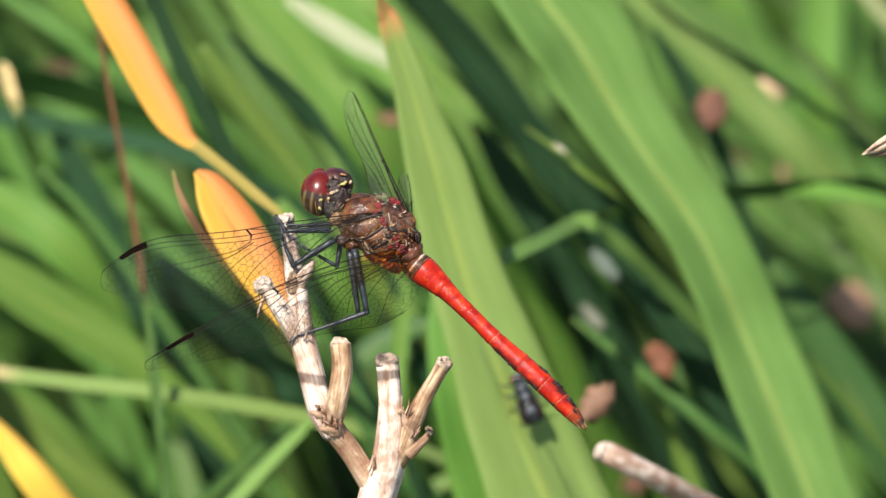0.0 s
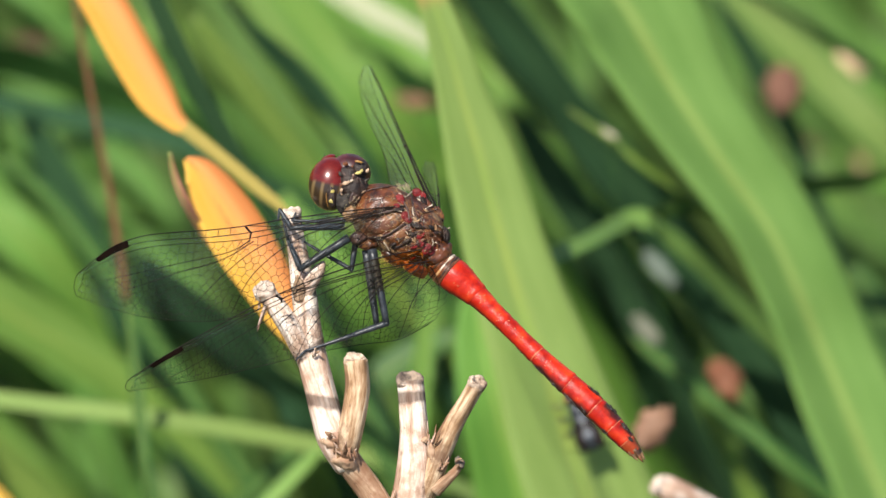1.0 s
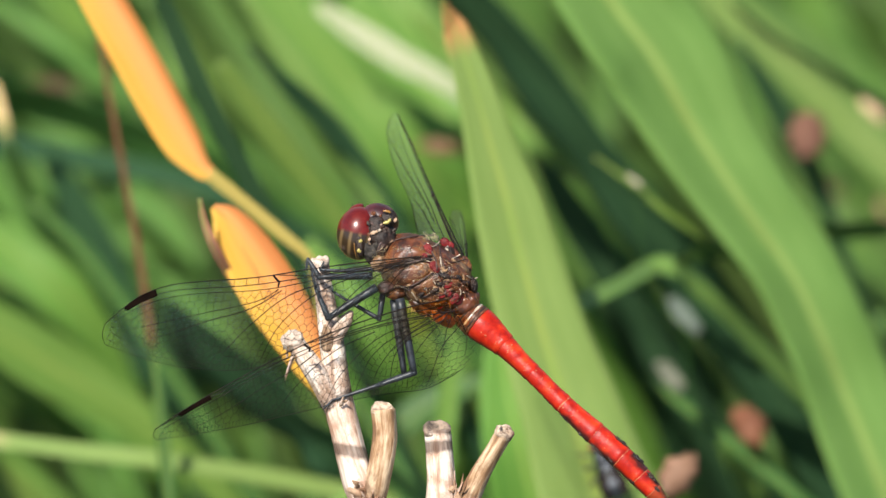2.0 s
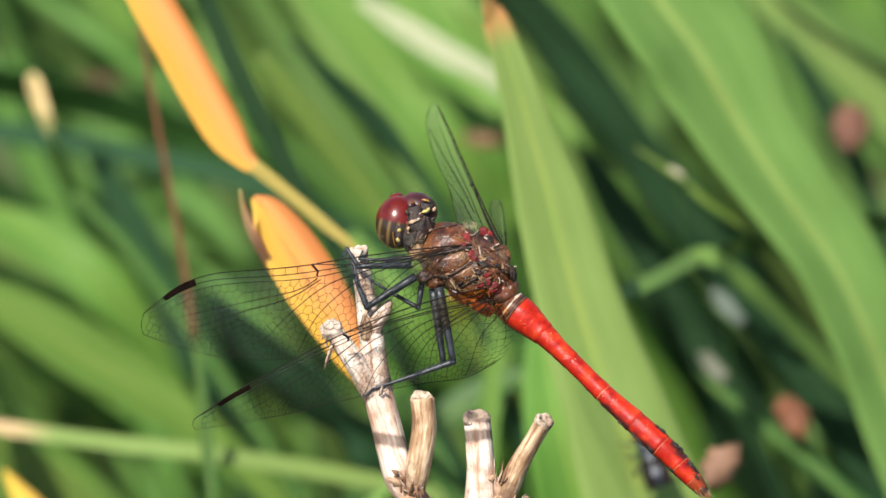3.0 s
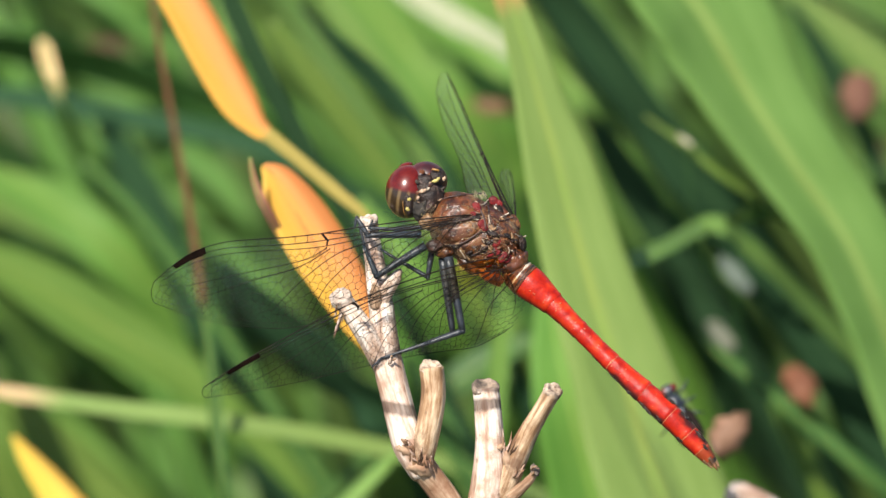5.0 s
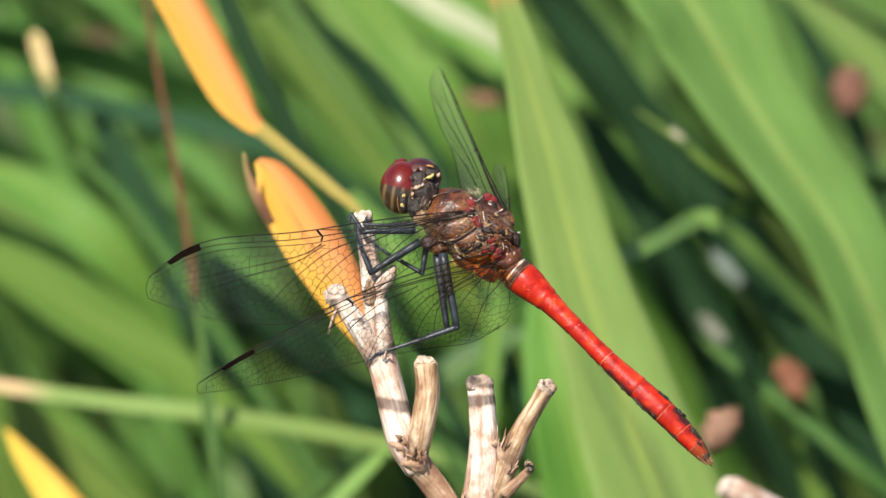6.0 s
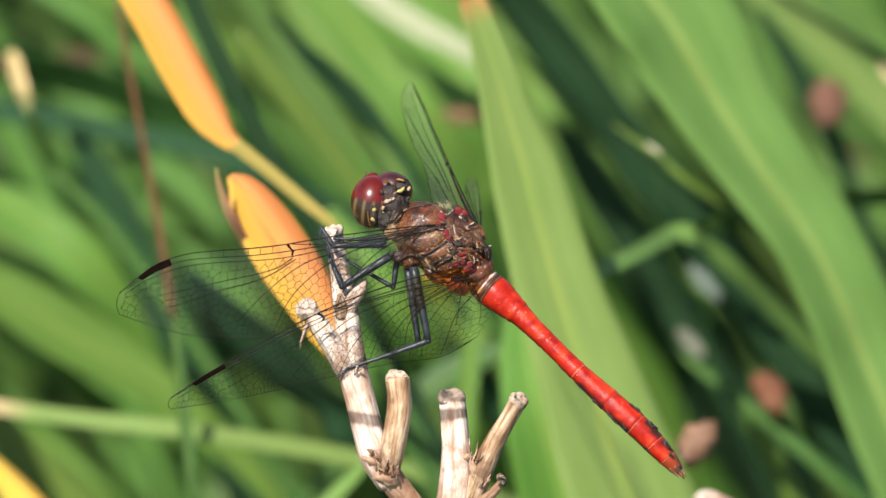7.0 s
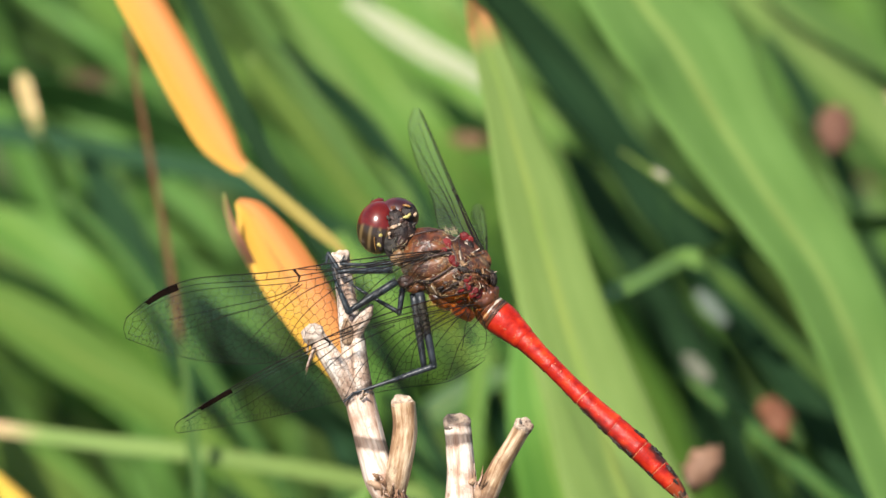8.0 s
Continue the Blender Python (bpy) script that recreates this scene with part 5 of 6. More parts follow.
    body("knot", (0.09, -15.14, -0.3), (1.00, 0.62, 0.95), BARK_TAN, ob, "rough brown knot", angle=-20, rough=0.4, seed=5)
    body("knot", (-2.68, -7.07, -0.6), (0.90, 0.35, 0.7), BARK_TAN, ob, "rough brown knot", angle=38, rough=0.4, seed=6)
    body("knot", (-3.04, -2.03, -0.6), (0.75, 0.40, 0.6), BARK_TAN, ob, "rough brown knot", angle=5, rough=0.4, seed=7)
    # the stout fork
    limb("branch", [(3.65, -23.64, 1, 1.57), (4.35, -20.82, 1, 1.66), (5.17, -18.20, 0.6, 1.57), (5.52, -15.59, 0.2, 1.39), (5.47, -12.98, 0, 1.13), (5.30, -10.81, 0, 1.04), (5.12, -8.99, 0, 1.00)], BARK_SHADOW_TOP, ob, sides=20, n=44, rough=0.08, ridges=6, seed=8)
    cut_end((5.04, -8.81, 0), (-0.05, 0.85, -0.5), 0.96, CHAR, ob, "dark weathered cut end", 5)
    limb("side_shoot", [(5.26, -19.52, 1.2, 0.52), (5.82, -18.11, 0.5, 0.96), (6.68, -16.23, -0.1, 0.95), (7.51, -14.27, -0.5, 0.87), (8.46, -12.19, -0.9, 0.74), (9.46, -10.45, -1.3, 0.65), (10.15, -9.27, -1.5, 0.65)], BARK_GREY, ob, sides=18, n=30, rough=0.09, ridges=6, seed=9)
    cut_end((10.28, -9.06, -1.5), (0.45, 0.75, -0.5), 0.70, PITH_TAN, ob, "pale cut end with splinters", 6)
    limb("spur", [(6.99, -17.40, -0.4, 0.56), (7.86, -16.61, -0.7, 0.43), (8.54, -15.92, -0.9, 0.35), (8.90, -15.40, -1, 0.26)], BARK_TAN, ob, sides=12, n=12, rough=0.25, seed=10)
    body("knot", (8.89, -15.22, -1.2), (0.30, 0.42, 0.3), CHAR, ob, "grey bud scar", angle=25, rough=0.9, seed=8)
    splinters(ob, (8.89, -15.31, -1.3), (0.30, 0.50, -0.4), 6, 0.7, 8)
    body("knot", (6.77, -14.49, -0.9), (0.30, 0.90, 0.4), BARK_TAN, ob, "rough bark scar", angle=8, rough=0.5, seed=9)
    body("knot", (6.25, -13.49, -0.9), (0.30, 0.25, 0.3), BARK_TAN, ob, "rough bark scar", angle=30, rough=0.5, seed=10)
    splinters(ob, (6.77, -14.05, -1), (0.15, 0.95, -0.1), 9, 1.4, 1)
    splinters(ob, (3.65, -18.70, -0.6), (0.25, 0.90, -0.1), 5, 1.2, 2)
    splinters(ob, (-6.16, -2.56, -1.4), (-0.10, -0.70, -0.3), 7, 1.3, 3)
    splinters(ob, (-5.72, -3.08, -1.2), (-0.15, -0.90, -0.2), 4, 1.3, 4)
    splinters(ob, (-0.69, -13.40, -1.3), (-0.50, 0.50, -0.3), 9, 0.8, 5)
    splinters(ob, (0.09, -14.48, -1.4), (0.10, 0.90, -0.2), 8, 0.9, 6)
    splinters(ob, (-0.34, -14.26, -1.2), (-0.30, 0.80, -0.3), 9, 1.0, 11)
    splinters(ob, (0.69, -14.27, -1.3), (0.10, -0.90, -0.2), 7, 0.9, 12)
    splinters(ob, (7.41, -15.57, -1.1), (0.30, 0.70, -0.3), 7, 0.9, 13)
    splinters(ob, (-2.12, -6.89, -1.5), (0.30, 0.60, -0.2), 6, 0.8, 7)


stem()


# ---- the dragonfly ----
def net_of_cells(outline_low, outline_high, length, mains, size, seed):
    """Edges of a wing's cells, in millimetres along and across: cell borders fall on the rim and on the long veins, and between them the cells lie at random."""
    rng = random.Random(seed)
    seeds = []

    def along(line, step):
        out, run, want = [], 0.0, 0.3
        for a, b in zip(line, line[1:]):
            l = math.dist(a, b)
            while want <= run + l and l > 0:
                f = (want - run) / l
                out.append(((a[0] + (b[0] - a[0]) * f, a[1] + (b[1] - a[1]) * f), (-(b[1] - a[1]) / l, (b[0] - a[0]) / l)))
                want += step(out[-1][0]) * rng.uniform(0.85, 1.15)
            run += l
        return out

    def inside(p, m=0.0):
        return 0 < p[0] < length and outline_low(p[0]) + m < p[1] < outline_high(p[0]) - m

    def add(p, real, gap):
        if all(math.dist(p, q[0]) > gap for q in seeds):
            seeds.append((p, real))

    for line in mains:
        for p, n in along(line, size):
            h = 0.42 * size(p)
            for s in (-1, 1):
                q = (p[0] + n[0] * h * s, p[1] + n[1] * h * s)
                add(q, inside(q), 0.5 * size(q))
    rim = [(length * k / 80, outline_high(length * k / 80)) for k in range(81)]
    for p, n in along(rim, lambda q: 0.8 * size(q)):
        h = 0.4 * size(p)
        for s in (-1, 1):
            q = (p[0] + n[0] * h * s, p[1] + n[1] * h * s)
            add(q, inside(q), 0.45 * size(q))
    low = min(outline_low(length * k / 40) for k in range(41))
    high = max(outline_high(length * k / 40) for k in range(41))
    for _ in range(9000):
        p = (rng.uniform(0, length), rng.uniform(low, high))
        if inside(p, 0.05):
            add(p, True, 0.86 * size(p))
    pts = np.array([q[0] for q in seeds])
    real = [q[1] for q in seeds]
    edges = []
    for i, p in enumerate(pts):
        if not real[i]:
            continue
        near = np.argsort(((pts - p) ** 2).sum(1))[1:22]
        cell = [((p[0] + a, p[1] + b), -1) for a, b in ((-1.5, -1.5), (1.5, -1.5), (1.5, 1.5), (-1.5, 1.5))]
        for j in near:
            m, n = (p + pts[j]) / 2, pts[j] - p
            side = [(c[0][0] - m[0]) * n[0] + (c[0][1] - m[1]) * n[1] for c in cell]
            out = []
            for k in range(len(cell)):
                a, b, sa, sb = cell[k], cell[(k + 1) % len(cell)], side[k], side[(k + 1) % len(cell)]
                if sa <= 0:
                    out.append(a)
                if (sa <= 0) != (sb <= 0):
                    f = sa / (sa - sb)
                    cut = (a[0][0] + (b[0][0] - a[0][0]) * f, a[0][1] + (b[0][1] - a[0][1]) * f)
                    out.append((cut, int(j) if sa <= 0 else a[1]))
            cell = out
        for k in range(len(cell)):
            a, b = cell[k], cell[(k + 1) % len(cell)]
            if a[1] > i or (a[1] >= 0 and not real[a[1]]):
                mid = ((a[0][0] + b[0][0]) / 2, (a[0][1] + b[0][1]) / 2)
                if inside(mid, -0.1) and math.dist(a[0], b[0]) > 0.03:
                    edges.append((a[0], b[0]))
    return edges


def wing(parent, root, tip, chord, lead, trail, film, label, seed, mains, stigma=(0.86, 0.95), nodus=0.48, camber=0.35, size=(0.78, 0.40), costa=0.058, net=0.021, bulge=0.0, ladder=8, spot_wide=1.15):
    """One wing: film, long veins, cells and dark spot. lead and trail: offsets of the two edges from the root-tip line, in millimetres, along the span.
    mains: long veins as rows of (share of the span, share of the breadth)."""
    r, t, ch = np.array(root, float), np.array(tip, float), np.array(chord, float)
    length = float(np.linalg.norm(t - r))
    grid = np.linspace(0, 1, 61)
    nl = glide([(a,) for a in lead], 60)[:, 0]
    ntr = glide([(a,) for a in trail], 60)[:, 0]

    def edge(s, values):
        return float(np.interp(s, grid, values))

    def at(s, f, lift=0.0):
        a, b = edge(s, nl), edge(s, ntr)
        p = r + (t - r) * s + ch * (a + (b - a) * f)
        g = min(max((f - 0.08) / 0.92, 0), 1)
        p[0] += bulge * max(0.0, math.sin(math.pi * g)) ** 0.7 * max(0.0, 1 - s / 0.2) ** 1.5
        p[2] += -camber * math.sin(math.pi * min(max(f, 0), 1)) * math.sin(math.pi * min(s * 1.1, 1)) + lift + 0.05 * math.sin(f * 21) * (1 - f)
        return tuple(p)

    bm = bmesh.new()
    layer = bm.loops.layers.uv.verify()
    ns, nf = 40, 9
    sheet = [[(bm.verts.new(spot(*at(i / ns, k / nf))), i / ns, k / nf) for k in range(nf + 1)] for i in range(ns + 1)]
    for a, b in zip(sheet, sheet[1:]):
        for k in range(nf):
            vs = (a[k], a[k + 1], b[k + 1], b[k])
            fc = bm.faces.new([v[0] for v in vs])
            for lp, v in zip(fc.loops, vs):
                lp[layer].uv = (v[1], v[2])
    wing_ob = part("wing", bm, film, parent, label)

    bm = bmesh.new()

    def vein(points, r0, r1=None, sides=4):
        k = len(points) - 1
        tube(bm, [(*at(s, f, -0.03), r0 + ((r1 or r0) - r0) * i / max(k, 1)) for i, (s, f) in enumerate(points)], sides=sides, n=0, caps=False)

    steps = [i / 40 for i in range(41)]
    vein([(s, 0.0) for s in steps], costa, costa * 0.6)
    vein([(s, 1.0) for s in steps], 0.028, 0.022)
    vein([(1.0, 0.0), (1.006, 0.3), (1.008, 0.5), (1.006, 0.7), (1.0, 1.0)], 0.026, 0.022)
    vein([(s * nodus, 0.075 - 0.075 * max(0, s - 0.8) / 0.2) for s in steps], costa * 0.75, costa * 0.6)
    vein([(s * 0.975, (0.15 - 0.06 * min(1, s / 0.5)) * (1 - 0.2 * s)) for s in steps], costa * 0.9, costa * 0.45)
    curves = [[tuple(q) for q in glide(rows, 24)] for rows in mains]
    for line in curves:
        vein(line, net * 2.1, net * 1.2)
    for k in range(ladder):
        s = 0.10 + (nodus - 0.12) * k / ladder
        vein([(s, 0.0), (s + 0.003, 0.075)], net)
        vein([(s + 0.015, 0.075), (s + 0.018, 0.12)], net)
    for k in range(ladder - 2):
        s = nodus + 0.05 + (0.78 - nodus) * k / ladder
        vein([(s, 0.0), (s + 0.002, 0.085)], net)
    vein([(nodus + 0.006, 0.0), (nodus - 0.002, 0.045), (nodus - 0.012, 0.09), (nodus - 0.008, 0.14)], 0.105, 0.08, sides=6)

    # the cells, in millimetres along the span and across it
    def low(x):
        s = x / length
        return edge(s, nl) + 0.13 * (edge(s, ntr) - edge(s, nl))

    def flat(s, f):
        return (s * length, edge(s, nl) + (edge(s, ntr) - edge(s, nl)) * f)

    def big(p):
        s = min(max(p[0] / length, 0), 1)
        a, b = edge(s, nl), edge(s, ntr)
        f = min(max((p[1] - a) / max(b - a, 0.1), 0), 1)
        return size[0] + (size[1] - size[0]) * max(f ** 0.8, 0.75 * max(0.0, (s - 0.62) / 0.38))

    for a, b in net_of_cells(low, lambda x: edge(x / length, ntr), length, [[flat(s, f) for s, f in line] for line in curves], big, seed):
        ends = []
        for x, y in (a, b):
            s = min(max(x / length, 0.0), 1.0)
            lo, hi = edge(s, nl), edge(s, ntr)
            ends.append((s, min(max((y - lo) / max(hi - lo, 0.05), 0.0), 1.0)))
        vein(ends, net * 0.95, sides=3)
    part("vein_net", bm, VEIN, wing_ob, "fine dark vein net")

    bm = bmesh.new()
    s0, s1 = stigma
    pts = [at(s0, 0.0, -0.06)] + [at(s0 + (s1 - s0) * q, -0.005, -0.06) for q in (0.3, 0.6, 0.85)] + [at(s1 + 0.008, 0.01, -0.06), at(s1 - 0.004, 0.115 * spot_wide, -0.06), at(s0 + 0.5 * (s1 - s0), 0.10 * spot_wide, -0.06), at(s0 - 0.006, 0.085 * spot_wide, -0.06)]
    lo = [bm.verts.new(spot(*p)) for p in pts]
    hi = [bm.verts.new(spot(p[0], p[1], p[2] + 0.12)) for p in pts]
    bm.faces.new(lo)
    bm.faces.new(hi[::-1])
    for k in range(len(pts)):
        bm.faces.new((lo[k], hi[k], hi[(k + 1) % len(pts)], lo[(k + 1) % len(pts)]))
    part("wing_spot", bm, STIGMA, wing_ob, "dark brown wing spot", smooth=False)


def leg(parent, name, joints, widths, seed, label=""):
    """Femur, shin and foot with rows of bristles."""
    rng = random.Random(seed)
    pieces = []
    for k, (a, b) in enumerate(zip(joints, joints[1:])):
        bm = bmesh.new()
        w0, w1 = widths[k] * 1.08, widths[k + 1] * 1.08
        mid = [(x + y) / 2 for x, y in zip(a, b)]
        tube(bm, [(*a, w0), (*mid, (w0 + w1) / 2 * 1.08), (*b, w1)], sides=10, n=8)
        lump(bm, b, (w1 * 1.15, w1 * 1.15, w1 * 1.15), detail=1)
        bm_bristle = bmesh.new()
        for q in np.linspace(0.1, 0.95, 8):
            o = [x + (y - x) * q for x, y in zip(a, b)]
            dx, dy = b[0] - a[0], b[1] - a[1]
            ln = math.hypot(dx, dy) or 1
            sgn = rng.choice((-1, 1))
            tube(bm_bristle, [(*o, 0.03), (o[0] - dy / ln * sgn * 0.45 + dx / ln * 0.25, o[1] + dx / ln * sgn * 0.45 + dy / ln * 0.25, o[2] - 0.1, 0.006)], sides=3, n=1)
        if k == 0:
            pieces.append(part(name, bm, LEG_BLACK, parent, label))
        else:
            part("shin" if k == 1 else "foot", bm, LEG_BLACK, pieces[0])
        tagged(part("bristle", bm_bristle, LEG_BLACK, pieces[0]), kind="stuff")


# the thorax is a rounded box, slanting down to the tail
TRUNK, SLANT, LONG, TALL, DEEP_BY, SQUARE = (4.16, 2.95), radians(-32), 3.72, 2.42, 2.3, 2.8


def trunk_depth(u, v):
    """How deep the surface of the thorax lies at a place across and up."""
    du, dv = u - TRUNK[0], v - TRUNK[1]
    p = abs(du * math.cos(SLANT) + dv * math.sin(SLANT)) / LONG
    q = abs(dv * math.cos(SLANT) - du * math.sin(SLANT)) / TALL
    return -DEEP_BY * math.sqrt(max(0.0, 1 - p**SQUARE - q**SQUARE))


def trunk_mesh(bm):
    for v in bmesh.ops.create_icosphere(bm, subdivisions=5, radius=1.0)["verts"]:
        p = math.copysign(abs(v.co.x) ** (2 / SQUARE), v.co.x) * LONG
        q = math.copysign(abs(v.co.y) ** (2 / SQUARE), v.co.y) * TALL
        k = 1 + 0.05 * noise.noise(v.co * 2.6) + 0.02 * noise.noise(v.co * 8)
        p, q = p * k, q * k
        v.co = spot(TRUNK[0] + p * math.cos(SLANT) - q * math.sin(SLANT), TRUNK[1] + p * math.sin(SLANT) + q * math.cos(SLANT), v.co.z * DEEP_BY * k)


def trunk_plate(rim, material, parent, lift=0.16, seed=0, label=""):
    """A pillowed plate that follows the thorax. rim: its corners, across and up."""
    m = len(rim)
    pts = np.array([*rim, *rim[:3]], float)
    edge = []
    for k in range(m):
        p0, p1, p2, p3 = pts[k - 1 if k else m - 1], pts[k], pts[k + 1], pts[k + 2]
        for f in (0, 0.25, 0.5, 0.75):
            edge.append(0.5 * (2 * p1 + (p2 - p0) * f + (2 * p0 - 5 * p1 + 4 * p2 - p3) * f * f + (3 * p1 - p0 - 3 * p2 + p3) * f**3))
    mid = sum(edge) / len(edge)
    bm = bmesh.new()
    rings = []
    for r in (1.0, 0.95, 0.86, 0.72, 0.5, 0.25, 0.06):
        ring = []
        for e in edge:
            q = mid + (e - mid) * r
            z = trunk_depth(*q) + 0.06 - lift * (1 - r**5) + 0.10 * noise.noise(Vector((q[0] * 1.4, q[1] * 1.4, seed))) + 0.05 * noise.noise(Vector((q[0] * 5, q[1] * 5, seed)))
            ring.append(bm.verts.new(spot(q[0], q[1], z)))
        rings.append(ring)
    for a, b in zip(rings, rings[1:]):
        for k in range(len(edge)):
            j = (k + 1) % len(edge)
            bm.faces.new((a[k], a[j], b[j], b[k]))
    bm.faces.new(rings[-1])
    return part("plate", bm, material, parent, label)


def trunk_ridge(name, line, radius, material, parent, lift=0.25, seed=0, label=""):
    """A thin raised line on the thorax."""
    rows = [(u, v, trunk_depth(u, v) - lift, radius * (0.75 + 0.5 * abs(math.sin(k * 1.9 + seed)))) for k, (u, v) in enumerate(glide(line, 12))]
    bm = bmesh.new()
    tube(bm, rows, sides=6, n=0, rough=0.3, seed=seed)
    return part(name, bm, material, parent, label)


def dragonfly():
    fly = base_at("dragonfly", spot(*(3.56, 2.47, 0)), "scarlet darter dragonfly perched on a bleached dead stem", "dragonfly")
    # head, seen from behind
    head = body("head", (0.56, 5.86, -0.4), (1.30, 1.68, 1.05), HEAD_BLACK, fly, "black back of the head with yellow marks", angle=14, rough=0.22, seed=1, detail=4)
    body("eye", (-0.96, 6.08, 0.25), (1.72, 2.06, 1.62), EYE_TWO_TONE, head, "glossy compound eye, dark red above, striped olive below", angle=-6, detail=5)
    body("eye", (0.56, 7.04, 0.35), (1.56, 1.34, 1.30), EYE_DARK, head, "dark reddish brown compound eye", angle=-20, detail=4)
    body("face_plate", (-1.17, 8.00, 0.9), (0.62, 0.30, 0.6), EYE_RED, head, "reddish brow plate", angle=24)
    for u, a in (((-1.52, 8.13, 0.9), 75), ((-1.00, 8.22, 1.1), 95)):
        limb("antenna", [(*u, 0.04), (u[0] + 0.3 * math.cos(radians(a)), u[1] + 0.3 * math.sin(radians(a)), u[2], 0.012)], HEAD_BLACK, head, sides=5, n=4)
    body("cheek", (-0.91, 5.20, -1.16), (0.36, 0.98, 0.26), HEAD_BLACK, head, "black cheek bar", angle=4, rough=0.15, seed=8, detail=4)
    limb("pale_rim", [(-1.26, 6.03, -1.12, 0.02), (-1.32, 5.46, -1.2, 0.035), (-1.30, 4.81, -1.15, 0.035), (-1.17, 4.21, -0.95, 0.02)], OCHRE_MARK, head, "thin pale rim of the eye", sides=6, n=12)
    body("cheek", (1.26, 7.16, -0.62), (0.66, 0.74, 0.46), HEAD_BLACK, head, "black cheek", angle=-18, rough=0.12, seed=9, detail=4)
    marks = (((-0.87, 5.46, -1.42), 0.24, 0.19, 0, YELLOW_SPOT), ((-0.95, 4.73, -1.4), 0.20, 0.22, 20, YELLOW_SPOT), ((1.13, 6.89, -1.52), 0.30, 0.17, 10, YELLOW_SPOT), ((1.34, 7.02, -1.5), 0.15, 0.22, -30, YELLOW_SPOT),
             ((1.17, 7.76, -1.3), 0.40, 0.13, -12, OCHRE_MARK), ((1.82, 7.07, -1.12), 0.16, 0.24, -30, PALE_MARK), ((0.17, 6.11, -1.6), 0.36, 0.20, 18, PALE_MARK), ((0.61, 6.29, -1.62), 0.18, 0.14, 30, BONE),
             ((0.13, 7.59, -1.2), 0.26, 0.22, 0, PLATE_BROWN), ((-0.26, 6.81, -1.42), 0.16, 0.26, 20, HEAD_GREY), ((-0.17, 5.59, -1.55), 0.14, 0.20, -20, PALE_MARK), ((0.35, 5.16, -1.5), 0.2, 0.3, 10, HEAD_GREY), ((-0.17, 4.73, -1.4), 0.16, 0.34, 30, HEAD_GREY))
    rng = random.Random(77)
    for k in range(46):
        a, g = rng.uniform(0, 6.28), math.sqrt(rng.random()) * 0.9
        u, v = 0.57 + 1.25 * g * math.cos(a), 5.9 + 1.6 * g * math.sin(a)
        body("head_mark", (u, v, -0.38 - 1.03 * math.sqrt(1 - g * g)), (rng.uniform(0.1, 0.32), rng.uniform(0.05, 0.13), 0.08), rng.choice((HEAD_GREY, HEAD_GREY, PLATE_BROWN, PLATE_DARK, PLATE_OCHRE, PALE_MARK) if k % 3 else (HEAD_BLACK, PLATE_DARK)), head, angle=rng.uniform(0, 180), detail=3, rough=0.7, seed=300 + k)
    for k, (c, a, b, turn, mat) in enumerate(marks):
        body("head_mark", (c[0], c[1], c[2] + 0.06), (a * 0.74, b * 0.74, 0.08), mat, head, angle=turn, detail=3, rough=0.6, seed=k)
    # thorax with its plates
    bm = bmesh.new()
    trunk_mesh(bm)
    th = part("thorax", bm, THORAX, fly, "hairy brown thorax with dark seams")
    for k, (rim, mat, lift) in enumerate((
            ([(0.95, 4.64), (1.47, 5.37), (2.51, 5.63), (3.64, 5.76), (4.20, 5.42), (4.07, 4.46), (2.86, 3.99), (1.34, 3.68)], PLATE_RUST, 0.34),
            ([(1.73, 3.16), (2.86, 3.60), (4.42, 3.90), (4.77, 3.42), (3.81, 2.47), (2.51, 2.04), (1.56, 2.17), (1.21, 2.56)], PLATE_OCHRE, 0.30),
            ([(0.82, 3.25), (1.56, 3.34), (1.73, 2.90), (1.21, 2.51), (0.82, 2.64)], PLATE_TAN, 0.26),
            ([(2.99, 1.86), (3.99, 2.43), (5.11, 3.12), (5.37, 2.56), (4.51, 1.60), (3.55, 1.08), (2.95, 1.34)], PLATE_OCHRE, 0.26),
            ([(2.56, 1.82), (3.12, 1.95), (3.55, 1.17), (3.38, 0.82), (2.86, 1.13)], PLATE_TAN, 0.24),
            ([(3.47, 0.69), (4.59, 1.39), (5.63, 1.86), (5.98, 1.17), (5.29, 0.30), (4.16, 0.04)], PLATE_RUST, 0.24),
            ([(5.24, 5.16), (5.98, 5.33), (6.85, 4.29), (6.15, 3.94), (5.37, 4.20)], PLATE_RUST, 0.3),
            ([(5.55, 3.86), (6.50, 4.03), (7.19, 4.38), (7.71, 3.51), (7.28, 2.56), (6.15, 2.90)], PLATE_OCHRE, 0.36),
            ([(5.89, 2.64), (6.93, 2.47), (7.63, 1.69), (6.85, 1.26), (6.15, 1.78)], PLATE_BROWN, 0.36),
            ([(6.67, 3.86), (7.28, 3.94), (7.63, 3.25), (7.11, 3.16)], PLATE_TAN, 0.46),
            ([(5.24, 3.42), (5.55, 3.60), (5.94, 3.08), (5.63, 2.82)], PLATE_TAN, 0.30),
            ([(3.64, 5.33), (4.25, 5.42), (4.42, 4.81), (3.90, 4.72)], PLATE_BROWN, 0.44))):
        trunk_plate(rim, mat, th, lift * 0.55, seed=k + 3)
